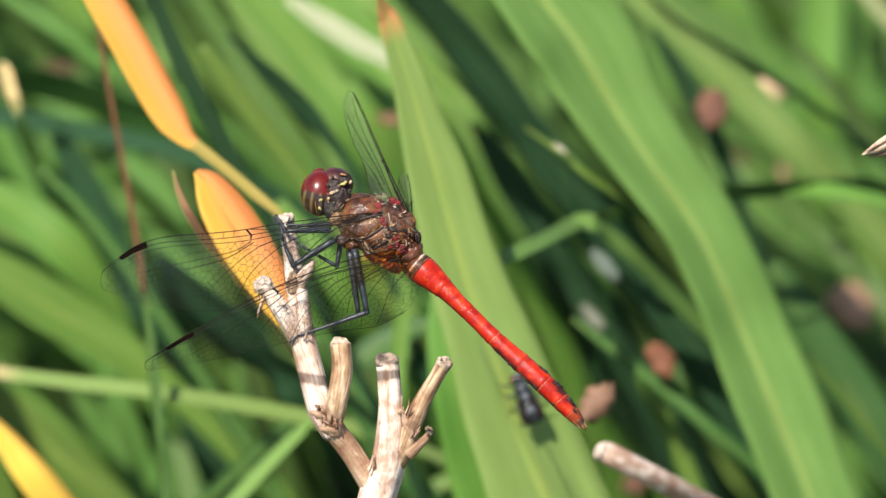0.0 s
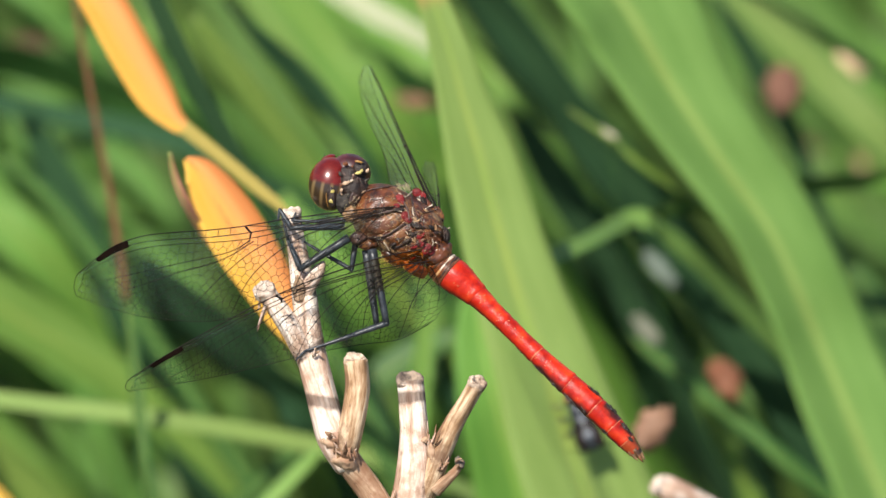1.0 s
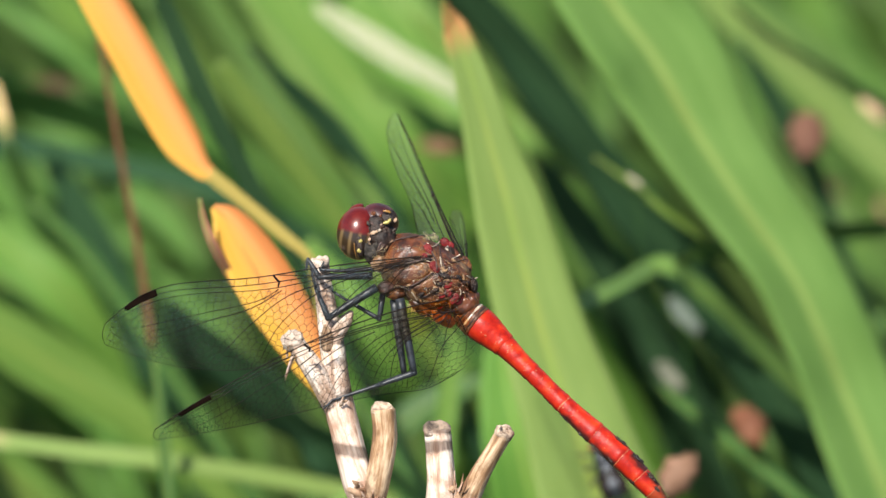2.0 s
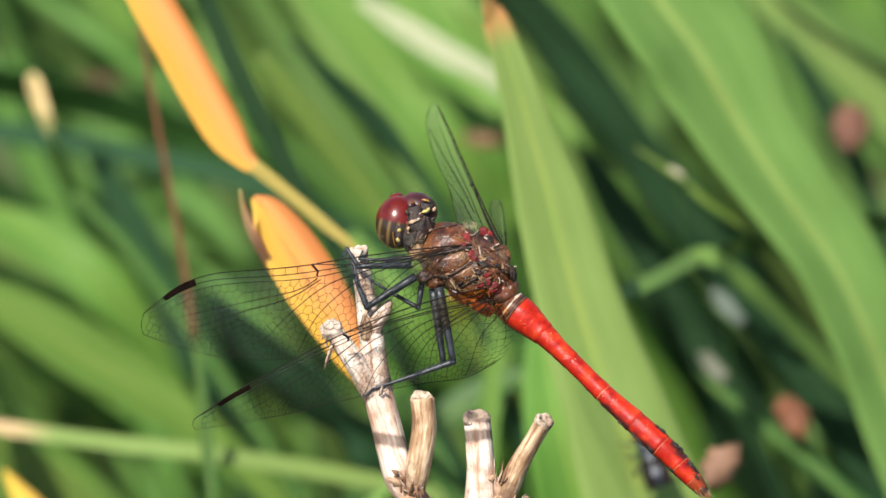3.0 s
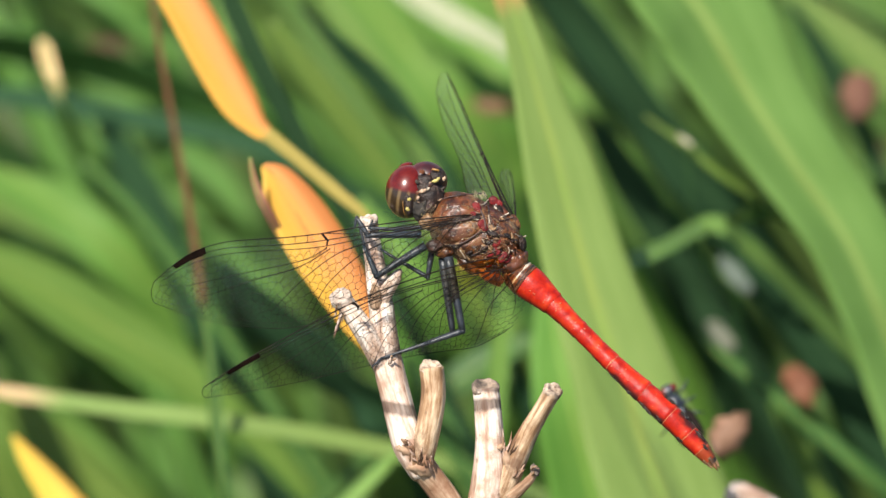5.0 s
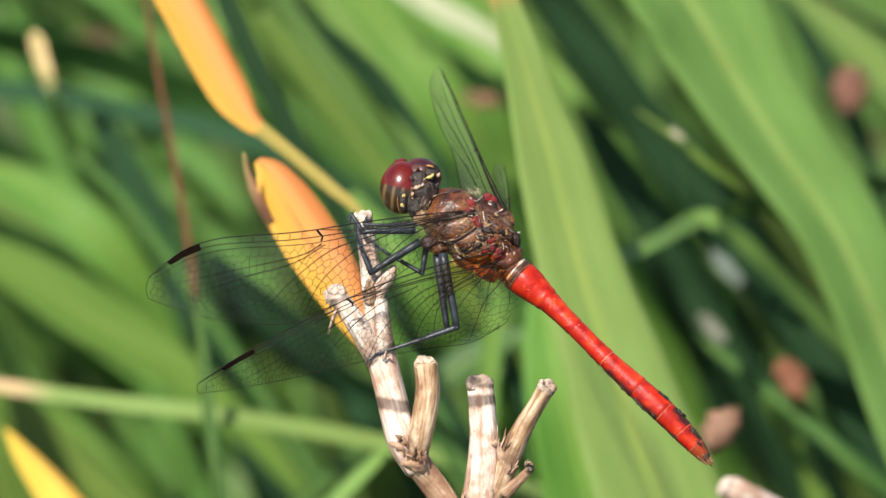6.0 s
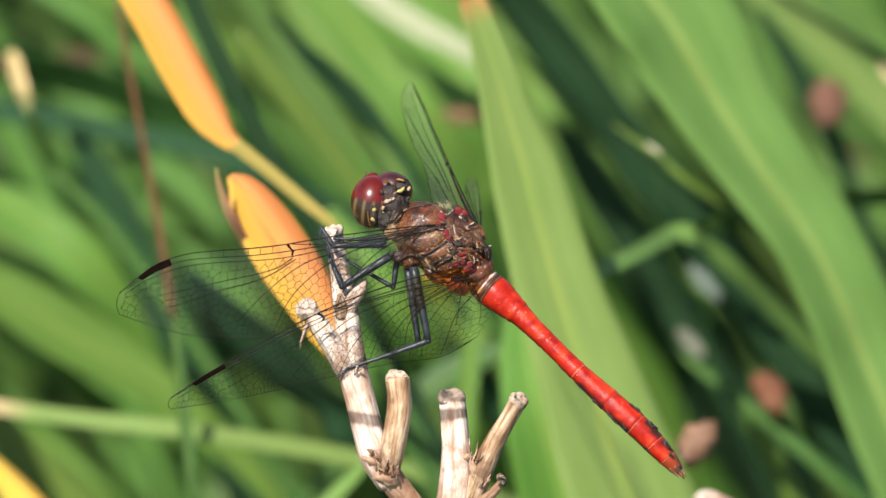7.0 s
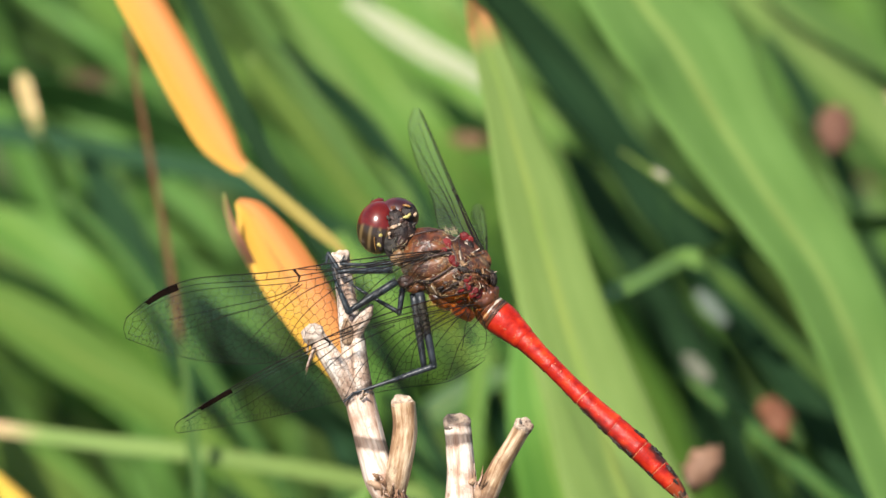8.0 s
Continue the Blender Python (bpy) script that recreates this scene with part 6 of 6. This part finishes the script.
    for k, (line, rad) in enumerate((
            ([(0.82, 3.47), (1.99, 3.64), (3.12, 3.90), (4.33, 4.12)], 0.09), ([(1.04, 2.30), (2.21, 1.95), (3.38, 2.21), (4.68, 3.08)], 0.07), ([(2.51, 1.86), (2.86, 1.17), (3.38, 0.65), (4.25, -0.13)], 0.07),
            ([(0.95, 4.81), (1.82, 5.55), (3.38, 5.85), (4.94, 5.98)], 0.06), ([(4.33, 5.16), (4.85, 4.16), (5.03, 3.25)], 0.06), ([(3.47, 0.87), (4.68, 1.60), (5.72, 2.47)], 0.06), ([(5.24, 4.03), (6.24, 3.86), (7.19, 4.16)], 0.05),
            ([(5.98, 2.82), (7.02, 2.47), (7.71, 1.95)], 0.05), ([(5.11, 5.33), (5.37, 4.16), (5.72, 3.16)], 0.05))):
        trunk_ridge("seam", line, rad, PLATE_DARK, th, lift=0.14, seed=k, label="dark seam between plates")
    for k, (c, a, b, turn) in enumerate((((2.86, 3.99), 0.42, 0.2, 10), ((4.16, 4.07), 0.5, 0.17, 5), ((5.55, 2.86), 0.5, 0.25, -20), ((4.81, 1.69), 0.42, 0.2, 25), ((6.11, 4.68), 0.22, 0.42, 20), ((5.24, 2.21), 0.3, 0.2, 0), ((6.67, 2.73), 0.34, 0.16, -40), ((3.81, 1.43), 0.35, 0.14, 30))):
        u, v = c
        body("dark_patch", (u, v, trunk_depth(u, v) - 0.10), (a, b, 0.2), HEAD_BLACK, th, angle=turn, detail=3, rough=0.4, seed=60 + k)
    # crimson joints of the wings
    for k, (c, a, b, turn) in enumerate((((4.29, 4.77), 0.34, 0.46, 10), ((4.03, 4.29), 0.25, 0.22, 40), ((4.68, 3.68), 0.26, 0.34, 0), ((4.94, 3.29), 0.2, 0.24, 30), ((4.33, 3.99), 0.2, 0.16, 0), ((5.76, 2.17), 0.36, 0.26, 20), ((5.81, 1.56), 0.30, 0.28, -20),
                                     ((6.37, 1.21), 0.34, 0.26, 30), ((6.15, 0.91), 0.3, 0.22, 0), ((6.67, 1.00), 0.26, 0.36, -30), ((5.37, 1.26), 0.28, 0.14, 25), ((5.63, 5.42), 0.34, 0.3, -20), ((6.07, 5.16), 0.2, 0.3, 10), ((5.29, 0.56), 0.3, 0.2, 40))):
        u, v = c
        body("wing_joint", (u, v, trunk_depth(u, v) - 0.05), (a * 1.15, b * 1.1, 0.085), WING_JOINT, th, "crimson wing joint", angle=turn, detail=4, rough=0.28, seed=80 + k)
    # pale ridges, also painted as glints, and small sclerites at the wing roots
    for k, line in enumerate(([(4.20, 5.37), (4.72, 5.07), (5.24, 5.50)], [(5.24, 4.29), (5.29, 3.94), (5.37, 3.60)], [(7.28, 2.90), (7.71, 2.64), (8.15, 2.73)], [(6.76, 1.86), (6.85, 1.52), (6.67, 1.17)], [(5.63, 4.90), (5.85, 4.77)],
                              [(4.72, 2.47), (4.90, 2.21)], [(4.12, 3.99), (4.42, 3.94)], [(6.54, 0.48), (6.33, -0.04), (6.59, -0.48)], [(7.02, 1.60), (7.54, 1.26)], [(6.24, 4.16), (6.76, 4.46)], [(3.08, 1.60), (3.47, 1.00)], [(5.29, 3.25), (5.63, 2.73)])):
        trunk_ridge("pale_ridge", [*line, line[-1]] if len(line) < 3 else line, 0.045 if k != 4 else 0.10, BONE, th, lift=0.20, seed=k, label="pale ridge, also a painted glint, at the wing root")
    rng = random.Random(9)
    for k in range(90):
        p, q = rng.uniform(-0.2, 0.92), rng.uniform(-0.8, 0.85)
        if abs(p) ** 2.8 + abs(q) ** 2.8 > 0.85 or p < 0.25 and q > -0.3:
            continue
        u = TRUNK[0] + p * LONG * math.cos(SLANT) - q * TALL * math.sin(SLANT)
        v = TRUNK[1] + p * LONG * math.sin(SLANT) + q * TALL * math.cos(SLANT)
        mat = rng.choice((PLATE_OCHRE, PLATE_TAN, PLATE_BROWN, PLATE_RUST, PLATE_DARK, HEAD_BLACK, BONE))
        size = 0.35 if mat is BONE else 1.0
        body("sclerite", (u, v, trunk_depth(u, v) - 0.05), (rng.uniform(0.15, 0.42) * size, rng.uniform(0.07, 0.14) * size, 0.14), mat, th, angle=rng.uniform(-75, 30), detail=3, rough=0.6, seed=100 + k)
    body("tail_of_thorax", (7.81, 2.13, -0.5), (0.34, 0.66, 0.6), HEAD_BLACK, th, "black shiny end of the thorax", angle=10, rough=0.25, seed=44, detail=4)
    body("waist", (7.21, 0.69, -0.3), (0.95, 1.25, 1.05), PLATE_RUST, th, "brown waist with pale seams", angle=-45, rough=0.16, seed=12, detail=4)
    body("flank", (5.29, -0.17, -0.5), (1.35, 0.62, 0.7), BELLY_ORANGE, th, "amber flank below the hind wing", angle=-38, rough=0.15, seed=3, detail=4)
    body("flank", (3.82, 0.39, -0.6), (1.1, 0.5, 0.7), PLATE_OCHRE, th, "brown flank above the hind leg", angle=-34, rough=0.15, seed=13, detail=4)
    body("neck", (0.04, 4.73, -0.6), (0.72, 1.0, 0.85), HEAD_GREY, th, "grey wrinkled neck", angle=25, rough=0.3, seed=4, detail=4)
    body("neck", (0.69, 4.99, -0.7), (0.5, 0.9, 0.8), PLATE_DARK, th, "dark collar behind the head", angle=-28, rough=0.2, seed=14, detail=4)
    body("leg_root", (0.52, 3.77, -1), (0.6, 0.7, 0.7), PLATE_TAN, th, rough=0.25, seed=5, detail=4)
    body("leg_root", (1.17, 1.91, -1), (0.7, 0.55, 0.7), PLATE_DARK, th, rough=0.2, seed=6, detail=4)
    body("leg_root", (1.91, 1.43, -0.9), (0.75, 0.5, 0.7), PLATE_OCHRE, th, rough=0.2, seed=7, detail=4)
    # fur
    rng = random.Random(5)
    bm = bmesh.new()
    for k in range(900):
        q = rng.random()
        if q < 0.25:
            g = rng.random()
            x, y = 2.3 + 2.8 * g, 5.35 + 0.42 * g + rng.uniform(-0.3, 0.1)
            z = rng.uniform(-1.2, 1.0)
            w = (rng.uniform(-0.7, 0.15), rng.uniform(0.5, 1.0), rng.uniform(-0.4, 0.3))
            ln = rng.uniform(0.25, 0.75)
        elif q < 0.75:
            x, y = 4.2 + rng.uniform(-3.2, 2.6), 3.0 + rng.uniform(-2.2, 2.2)
            z = trunk_depth(x, y) - 0.1
            if z > -0.5:
                continue
            w = (rng.uniform(-0.9, 0.2), rng.uniform(-0.5, 0.5), -0.7)
            ln = rng.uniform(0.2, 0.5)
        elif q < 0.9:
            g = rng.random()
            x, y, z = 2.0 + 3.2 * g, 0.9 - 1.2 * g + rng.uniform(-0.2, 0.3), -0.9
            w = (rng.uniform(-0.5, 0.3), rng.uniform(-1.0, -0.5), -0.3)
            ln = rng.uniform(0.3, 0.8)
        else:
            x, y, z = 0.6 + rng.uniform(-0.5, 0.7), 4.2 + rng.uniform(-1.8, 1.0), -1.5
            w = (rng.uniform(-0.9, 0.0), rng.uniform(-0.8, 0.3), -0.4)
            ln = rng.uniform(0.2, 0.55)
        tube(bm, [(x, y, z, 0.010), (x + w[0] * ln * 0.5, y + w[1] * ln * 0.55, z + w[2] * ln * 0.5, 0.007), (x + w[0] * ln, y + w[1] * ln * 0.95, z + w[2] * ln, 0.003)], sides=3, n=0, caps=False)
    tagged(part("fur", bm, HAIR, th, "pale tawny fur"), kind="stuff")
    # abdomen: a core and ten rings
    axis = [(7.04, 0.35, 0.1, 0.95), (7.47, -0.13, 0, 1.22), (8.16, -0.69, -0.1, 1.34), (8.90, -1.30, -0.3, 1.26), (9.68, -2.00, -0.5, 1.07), (10.50, -2.73, -0.8, 0.88), (11.49, -3.73, -1.1, 0.76), (12.66, -4.86, -1.4, 0.72), (13.96, -6.16, -1.7, 0.72),
            (15.25, -7.41, -2, 0.77), (16.51, -8.58, -2.2, 0.86), (17.67, -9.62, -2.4, 0.93), (18.71, -10.57, -2.6, 0.95), (19.70, -11.48, -2.7, 0.92), (20.70, -12.56, -2.8, 0.84), (21.65, -13.59, -2.9, 0.69), (22.30, -14.37, -2.9, 0.5)]
    fine = glide(axis, 160)
    bm = bmesh.new()
    tube(bm, [(a, b, c, r * 0.9) for a, b, c, r in fine[::4]], sides=14, n=0)
    ab = part("abdomen", bm, WING_JOINT, fly, "long scarlet abdomen")
    run = np.concatenate([[0], np.cumsum(np.linalg.norm(np.diff(fine[:, :3], axis=0), axis=1))])
    run /= run[-1]

    def along(share):
        return np.array([np.interp(share, run, fine[:, k]) for k in range(4)])

    cuts = (0.0, 0.035, 0.075, 0.205, 0.345, 0.505, 0.660, 0.785, 0.880, 0.950, 1.0)
    for k, (a, b) in enumerate(zip(cuts, cuts[1:])):
        n = 18
        rows = []
        for q in range(n + 1):
            f = q / n
            x = along(a + (b - a) * f)
            x[3] *= 0.975 + 0.03 * min(1.0, f / 0.12) + 0.045 * math.exp(-((f - 0.93) / 0.06) ** 2) - 0.025 * math.exp(-((f - 0.5) / 0.05) ** 2) * (k in (2, 3, 4)) - 0.03 * (f > 0.98)
            rows.append(tuple(x))
        bm = bmesh.new()
        tube(bm, rows, sides=26, n=0, uv_unit=True, squash=(1.0, 0.92), caps=False, rough=0.035, seed=k)
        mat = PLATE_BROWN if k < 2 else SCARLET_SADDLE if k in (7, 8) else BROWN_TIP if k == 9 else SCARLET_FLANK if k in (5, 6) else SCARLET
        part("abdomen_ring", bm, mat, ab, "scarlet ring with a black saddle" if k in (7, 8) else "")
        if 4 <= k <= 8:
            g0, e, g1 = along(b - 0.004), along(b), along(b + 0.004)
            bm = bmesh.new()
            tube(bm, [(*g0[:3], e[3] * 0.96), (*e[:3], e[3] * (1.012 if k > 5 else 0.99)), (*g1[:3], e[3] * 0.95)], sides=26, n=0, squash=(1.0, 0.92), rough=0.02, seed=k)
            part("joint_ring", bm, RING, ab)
    for f, mat, label in ((0.012, BONE, "pale band at the waist"), (0.026, HEAD_BLACK, "black band at the waist"), (0.044, BONE, "pale band at the waist"), (0.060, HEAD_BLACK, "black band at the waist")):
        g0, e, g1 = along(f - 0.008), along(f), along(f + 0.008)
        bm = bmesh.new()
        tube(bm, [(*g0[:3], g0[3] * 0.96), (*e[:3], e[3] * 1.05), (*g1[:3], g1[3] * 0.96)], sides=26, n=0, squash=(1.0, 0.92), rough=0.05, seed=3)
        part("waist_band", bm, mat, ab, label)
    # pale flecks standing in for glints, and small black warts along back and flank
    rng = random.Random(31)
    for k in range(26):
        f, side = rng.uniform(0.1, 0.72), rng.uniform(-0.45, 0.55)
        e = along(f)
        body("glint_fleck", (e[0] + 0.69 * side * e[3], e[1] + 0.72 * side * e[3], e[2] - e[3] * 0.91 * math.sqrt(1 - side * side)), (rng.uniform(0.05, 0.13), rng.uniform(0.03, 0.06), 0.05), RING, ab, detail=2, angle=rng.uniform(20, 60), rough=0.5, seed=k)
    for k, (f, side, a, b) in enumerate(((0.63, -0.86, 0.5, 0.12), (0.71, -0.85, 0.6, 0.14), (0.765, -0.7, 0.26, 0.16), (0.75, 0.90, 0.6, 0.12), (0.83, 0.88, 0.5, 0.18), (0.87, -0.78, 0.24, 0.14), (0.91, 0.75, 0.4, 0.2), (0.95, 0.4, 0.26, 0.12), (0.55, -0.95, 0.5, 0.06), (0.46, -0.96, 0.4, 0.05))):
        e = along(f)
        body("black_mark", (e[0] + 0.69 * side * e[3], e[1] + 0.72 * side * e[3], e[2] - e[3] * 0.9 * math.sqrt(1 - side * side)), (a, b, 0.08), HEAD_BLACK, ab, detail=4, angle=-43, rough=1.0, seed=k)
    for k, (a, b) in enumerate((((22.16, -14.15, -3.2), (22.89, -15.15, -3.3)), ((22.39, -14.08, -2.6), (23.04, -14.98, -2.7)), ((21.86, -14.24, -3.1), (22.46, -15.02, -3.2)))):
        limb("tail_claspers", [(*a, 0.26), ((a[0] + b[0]) / 2, (a[1] + b[1]) / 2, a[2], 0.20), (*b, 0.03)], PLATE_TAN if k else PLATE_OCHRE, ab, "brownish tail claspers", sides=8, n=6)
    # legs, those of its right side first
    leg(fly, "leg", [(0.95, 1.87, -0.4), (0.61, -0.48, -0.6), (-1.82, 0.91, -0.2), (-3.39, 1.87, 0.2)], (0.22, 0.17, 0.12, 0.06), 1)
    leg(fly, "leg", [(1.73, 1.00, -0.6), (2.56, -4.81, -0.9), (-0.17, -5.82, -0.9), (-1.82, -6.38, -1)], (0.32, 0.21, 0.14, 0.07), 2)
    leg(fly, "leg", [(0.69, 3.43, -0.6), (-1.90, 3.17, -0.8), (-3.91, 3.26, -0.7), (-3.65, 3.87, -0.6)], (0.18, 0.14, 0.10, 0.06), 3)
    leg(fly, "leg", [(0.09, 2.82, -1.2), (-3.99, 2.69, -1.4), (-4.86, 4.07, -1.2), (-5.03, 3.25, -1.2)], (0.28, 0.19, 0.13, 0.07), 4)
    leg(fly, "leg", [(0.43, 1.95, -1.5), (-3.30, -0.43, -1.6), (-4.25, 1.78, -1.4), (-4.77, 3.94, -1.2)], (0.31, 0.22, 0.12, 0.07), 5)
    leg(fly, "leg", [(2.17, 1.08, -1.4), (3.30, -4.59, -1.6), (0.69, -5.51, -1.6), (-2.94, -6.72, -1.5), (-3.64, -7.41, -1.5)], (0.34, 0.23, 0.14, 0.10, 0.05), 6)
    # wings; offsets of the edges in millimetres
    fore = ([(0.10, 0.17), (0.30, 0.15), (0.47, 0.15), (0.70, 0.135), (0.97, 0.19)], [(0.47, 0.17), (0.53, 0.26), (0.66, 0.335), (0.90, 0.52)], [(0.46, 0.19), (0.55, 0.33), (0.70, 0.47), (0.84, 0.66)],
            [(0.30, 0.20), (0.44, 0.27), (0.55, 0.50), (0.64, 0.80)], [(0.12, 0.20), (0.32, 0.29), (0.46, 0.56), (0.53, 0.95)], [(0.08, 0.22), (0.20, 0.40), (0.30, 0.72), (0.34, 0.98)], [(0.06, 0.2), (0.10, 0.5), (0.16, 0.95)])
    hind = ([(0.08, 0.16), (0.30, 0.13), (0.45, 0.14), (0.70, 0.15), (0.97, 0.30)], [(0.44, 0.17), (0.52, 0.30), (0.66, 0.42), (0.86, 0.75)], [(0.25, 0.18), (0.40, 0.28), (0.52, 0.55), (0.62, 0.95)], [(0.12, 0.18), (0.26, 0.30), (0.38, 0.62), (0.44, 0.97)],
            [(0.04, 0.16), (0.16, 0.34), (0.25, 0.64), (0.29, 0.97)], [(0.03, 0.16), (0.10, 0.36), (0.15, 0.62), (0.17, 0.97)], [(0.02, 0.16), (0.06, 0.36), (0.08, 0.66)], [(0.015, 0.16), (0.02, 0.40), (0.025, 0.7)], [(0.03, 0.14), (0.13, 0.27), (0.20, 0.47)],
            [(0.02, 0.30), (0.08, 0.55), (0.11, 0.97)], [(0.04, 0.20), (0.18, 0.45), (0.23, 0.97)], [(0.09, 0.18), (0.26, 0.45), (0.35, 0.97)])
    far = ([(0.05, 0.3), (0.4, 0.32), (0.95, 0.4)], [(0.3, 0.4), (0.6, 0.6), (0.85, 0.9)], [(0.1, 0.4), (0.35, 0.65), (0.5, 0.95)])
    wing(fly, (4.66, 4.59, -2.2), (-20.33, -1.65, -3.6), (0.00, -1.00, 0.25), (0.2, -0.2, -0.55, -0.85, -1.1, -1.3, -1.65, -2.1, -2.42, -2.1, -0.7), (0.6, 2.0, 3.3, 4.4, 5.2, 5.5, 5.3, 4.6, 3.7, 2.4, 0.9), FILM, "clear left forewing with black veins", 1, fore, stigma=(0.845, 0.935))
    wing(fly, (5.87, 1.16, -2.2), (-16.41, -9.29, -4.2), (0.12, -1.00, 0.5), (0.1, -0.5, -0.9, -1.2, -1.4, -1.45, -1.35, -1.2, -1.0, -0.75, -0.3), (5.8, 5.9, 5.2, 4.5, 3.95, 3.45, 2.95, 2.45, 1.85, 1.2, 0.5), FILM_AMBER, "clear left hindwing with an amber root", 2, hind, stigma=(0.81, 0.915), bulge=1.9, costa=0.06, spot_wide=1.75, net=0.018, size=(0.70, 0.36))
    wing(fly, (7.56, 3.25, -0.3), (2.04, 15.46, 20), (-1.00, 0.05, 1.2), (0.0, 0.0, 0.02, 0.05, 0.05, 0.05, 0.02, 0.0, -0.05, -0.05, 0.0), (1.2, 2.3, 2.7, 2.5, 2.2, 2.1, 2.15, 2.05, 1.8, 1.4, 0.45), FILM_SHEEN, "clear right forewing with black veins", 3, far, stigma=(0.90, 0.985), costa=0.075, net=0.019, size=(0.9, 0.6), ladder=5)
    wing(fly, (7.45, 2.9, 0.4), (7.19, 7.94, 22), (-1.00, 0.10, 1.5), (0.0, 0.0, 0.0, -0.02, -0.05, -0.05, -0.05, -0.03, 0.0, 0.05, 0.2), (0.5, 0.7, 0.8, 0.85, 0.9, 0.95, 1.0, 1.05, 1.05, 1.0, 0.75), FILM_SHEEN, "clear right hindwing, seen nearly edge-on", 4, far, stigma=(0.9, 0.97), costa=0.04, net=0.016, size=(0.9, 0.6), ladder=4)
    return fly


cam.data.dof.focus_object = dragonfly()


# ---- the small fly on the leaf ----
def small_fly():
    c = (18.23, -12.71, 53.6)
    ob = base_at("fly", spot(*c), "small black fly with grey patches sitting on a green leaf", "fly")

    def rel(a, b, z=0.0):
        """From the fly's own length and breadth in millimetres."""
        k = radians(-68)
        return (c[0] + a * math.cos(k) - b * math.sin(k), c[1] + a * math.sin(k) + b * math.cos(k), c[2] + z)

    body("thorax", rel(-0.70, 0.00, -0.9), (1.00, 0.80, 0.75), FLY_BLACK, ob, angle=-68, rough=0.08, seed=1)
    body("abdomen", rel(1.20, 0.00, -0.8), (1.50, 0.85, 0.7), FLY_BLACK, ob, angle=-68, rough=0.08, seed=2)
    body("head", rel(-1.95, 0.00, -0.8), (0.55, 0.75, 0.6), FLY_BLACK, ob, angle=-68, seed=3)
    body("grey_patch", rel(-0.10, 0.00, -1.52), (0.28, 0.42, 0.16), FLY_GREY, ob, "silvery grey patch", angle=-68, rough=0.2, seed=4)
    body("grey_patch", rel(1.26, 0.00, -1.42), (0.34, 0.46, 0.14), FLY_GREY, ob, "silvery grey patch", angle=-68, rough=0.2, seed=5)
    for s in (-1, 1):
        body("eye", rel(-2.05, 0.45 * s, -1.0), (0.35, 0.34, 0.4), EYE_RED, ob, detail=2)
        body("wing", rel(1.0, 0.55 * s, -1.35), (1.60, 0.55, 0.06), VEIN, ob, "dusky folded wing", angle=-68 + 9 * s, detail=2)
        for k, (a, out) in enumerate(((-1.4, -0.7), (-0.6, 0.0), (0.2, 0.8))):
            limb("leg", [(*rel(a, 0.6 * s, -0.7), 0.12), (*rel(a + out * 0.5, 1.4 * s, -1.0), 0.09), (*rel(a + out, 2.0 * s, 0.0), 0.05)], FLY_BLACK, ob, sides=6, n=6)
    return ob


FLY = small_fly()


def motions():
    """The fly creeps along its leaf, then takes off and settles on the ground nearby; a curled edge of a blade, a broad leaf and a withered one swing back."""
    def step(u, v, d, turn=0.0):
        return Matrix.Translation(spot(u, v, d)) @ pose(0, 0, 0, 0, 0, turn)

    walk(FLY, [
        (0.0, step(*(18.23, -12.71, 53.6))),
        (0.5, step(*(18.72, -12.07, 53.6))),
        (1.0, step(*(19.22, -12.50, 53.6))),
        (1.7, step(*(19.18, -12.59, 53.6))),
        (3.0, step(*(19.29, -12.46, 53.6))),
        (4.5, step(*(19.35, -12.54, 53.6))),
        (4.8, step(*(19.40, -12.54, 53.6))),
        (5.0, step(*(20.43, -11.15, 31.8), 10)),
        (5.3, step(*(34.73, -2.51, -20), 30)),
        (5.6, step(*(81.06, 6.30, 28), 40)),
        (6.0, Matrix.Translation((0.16, 0.04, 0.004)) @ pose(0, 0, 0, -58, 0, 40)),
        (8.0, Matrix.Translation((0.16, 0.04, 0.004)) @ pose(0, 0, 0, -58, 0, 40)),
    ])
    foot, axis = CURLED.location.copy(), heading(0, 0, 1)
    walk(CURLED, [(t, Matrix.Translation(foot) @ Matrix.Rotation(radians(-a), 4, axis)) for t, a in ((0, 2.3), (0.3, 2.2), (0.4, 1.3), (0.5, 0.9), (0.6, 0.2), (0.8, 0.0), (1.0, 0.5), (1.5, 0.2), (3.0, 0.0), (8.0, 0.0))])

    for leaf, swing in ((BROAD, ((0, 0.44), (0.2, 0.42), (0.5, 0.32), (0.8, 0.12), (1.0, 0.05), (1.5, 0.0), (8.0, 0.0))),
                        (WITHERED, ((0, 0.13), (0.5, 0.14), (1.0, 0.15), (1.5, 0.20), (3.0, 0.08), (4.5, 0.0), (6.0, 0.01), (7.5, -0.06), (8.0, -0.06)))):
        rest = leaf.location.copy()
        ground_at = Vector((rest.x, rest.y + 0.05, 0.0))
        walk(leaf, [(t, Matrix.Translation(ground_at) @ Matrix.Rotation(radians(-a), 4, axis) @ Matrix.Translation(rest - ground_at)) for t, a in swing])


motions()
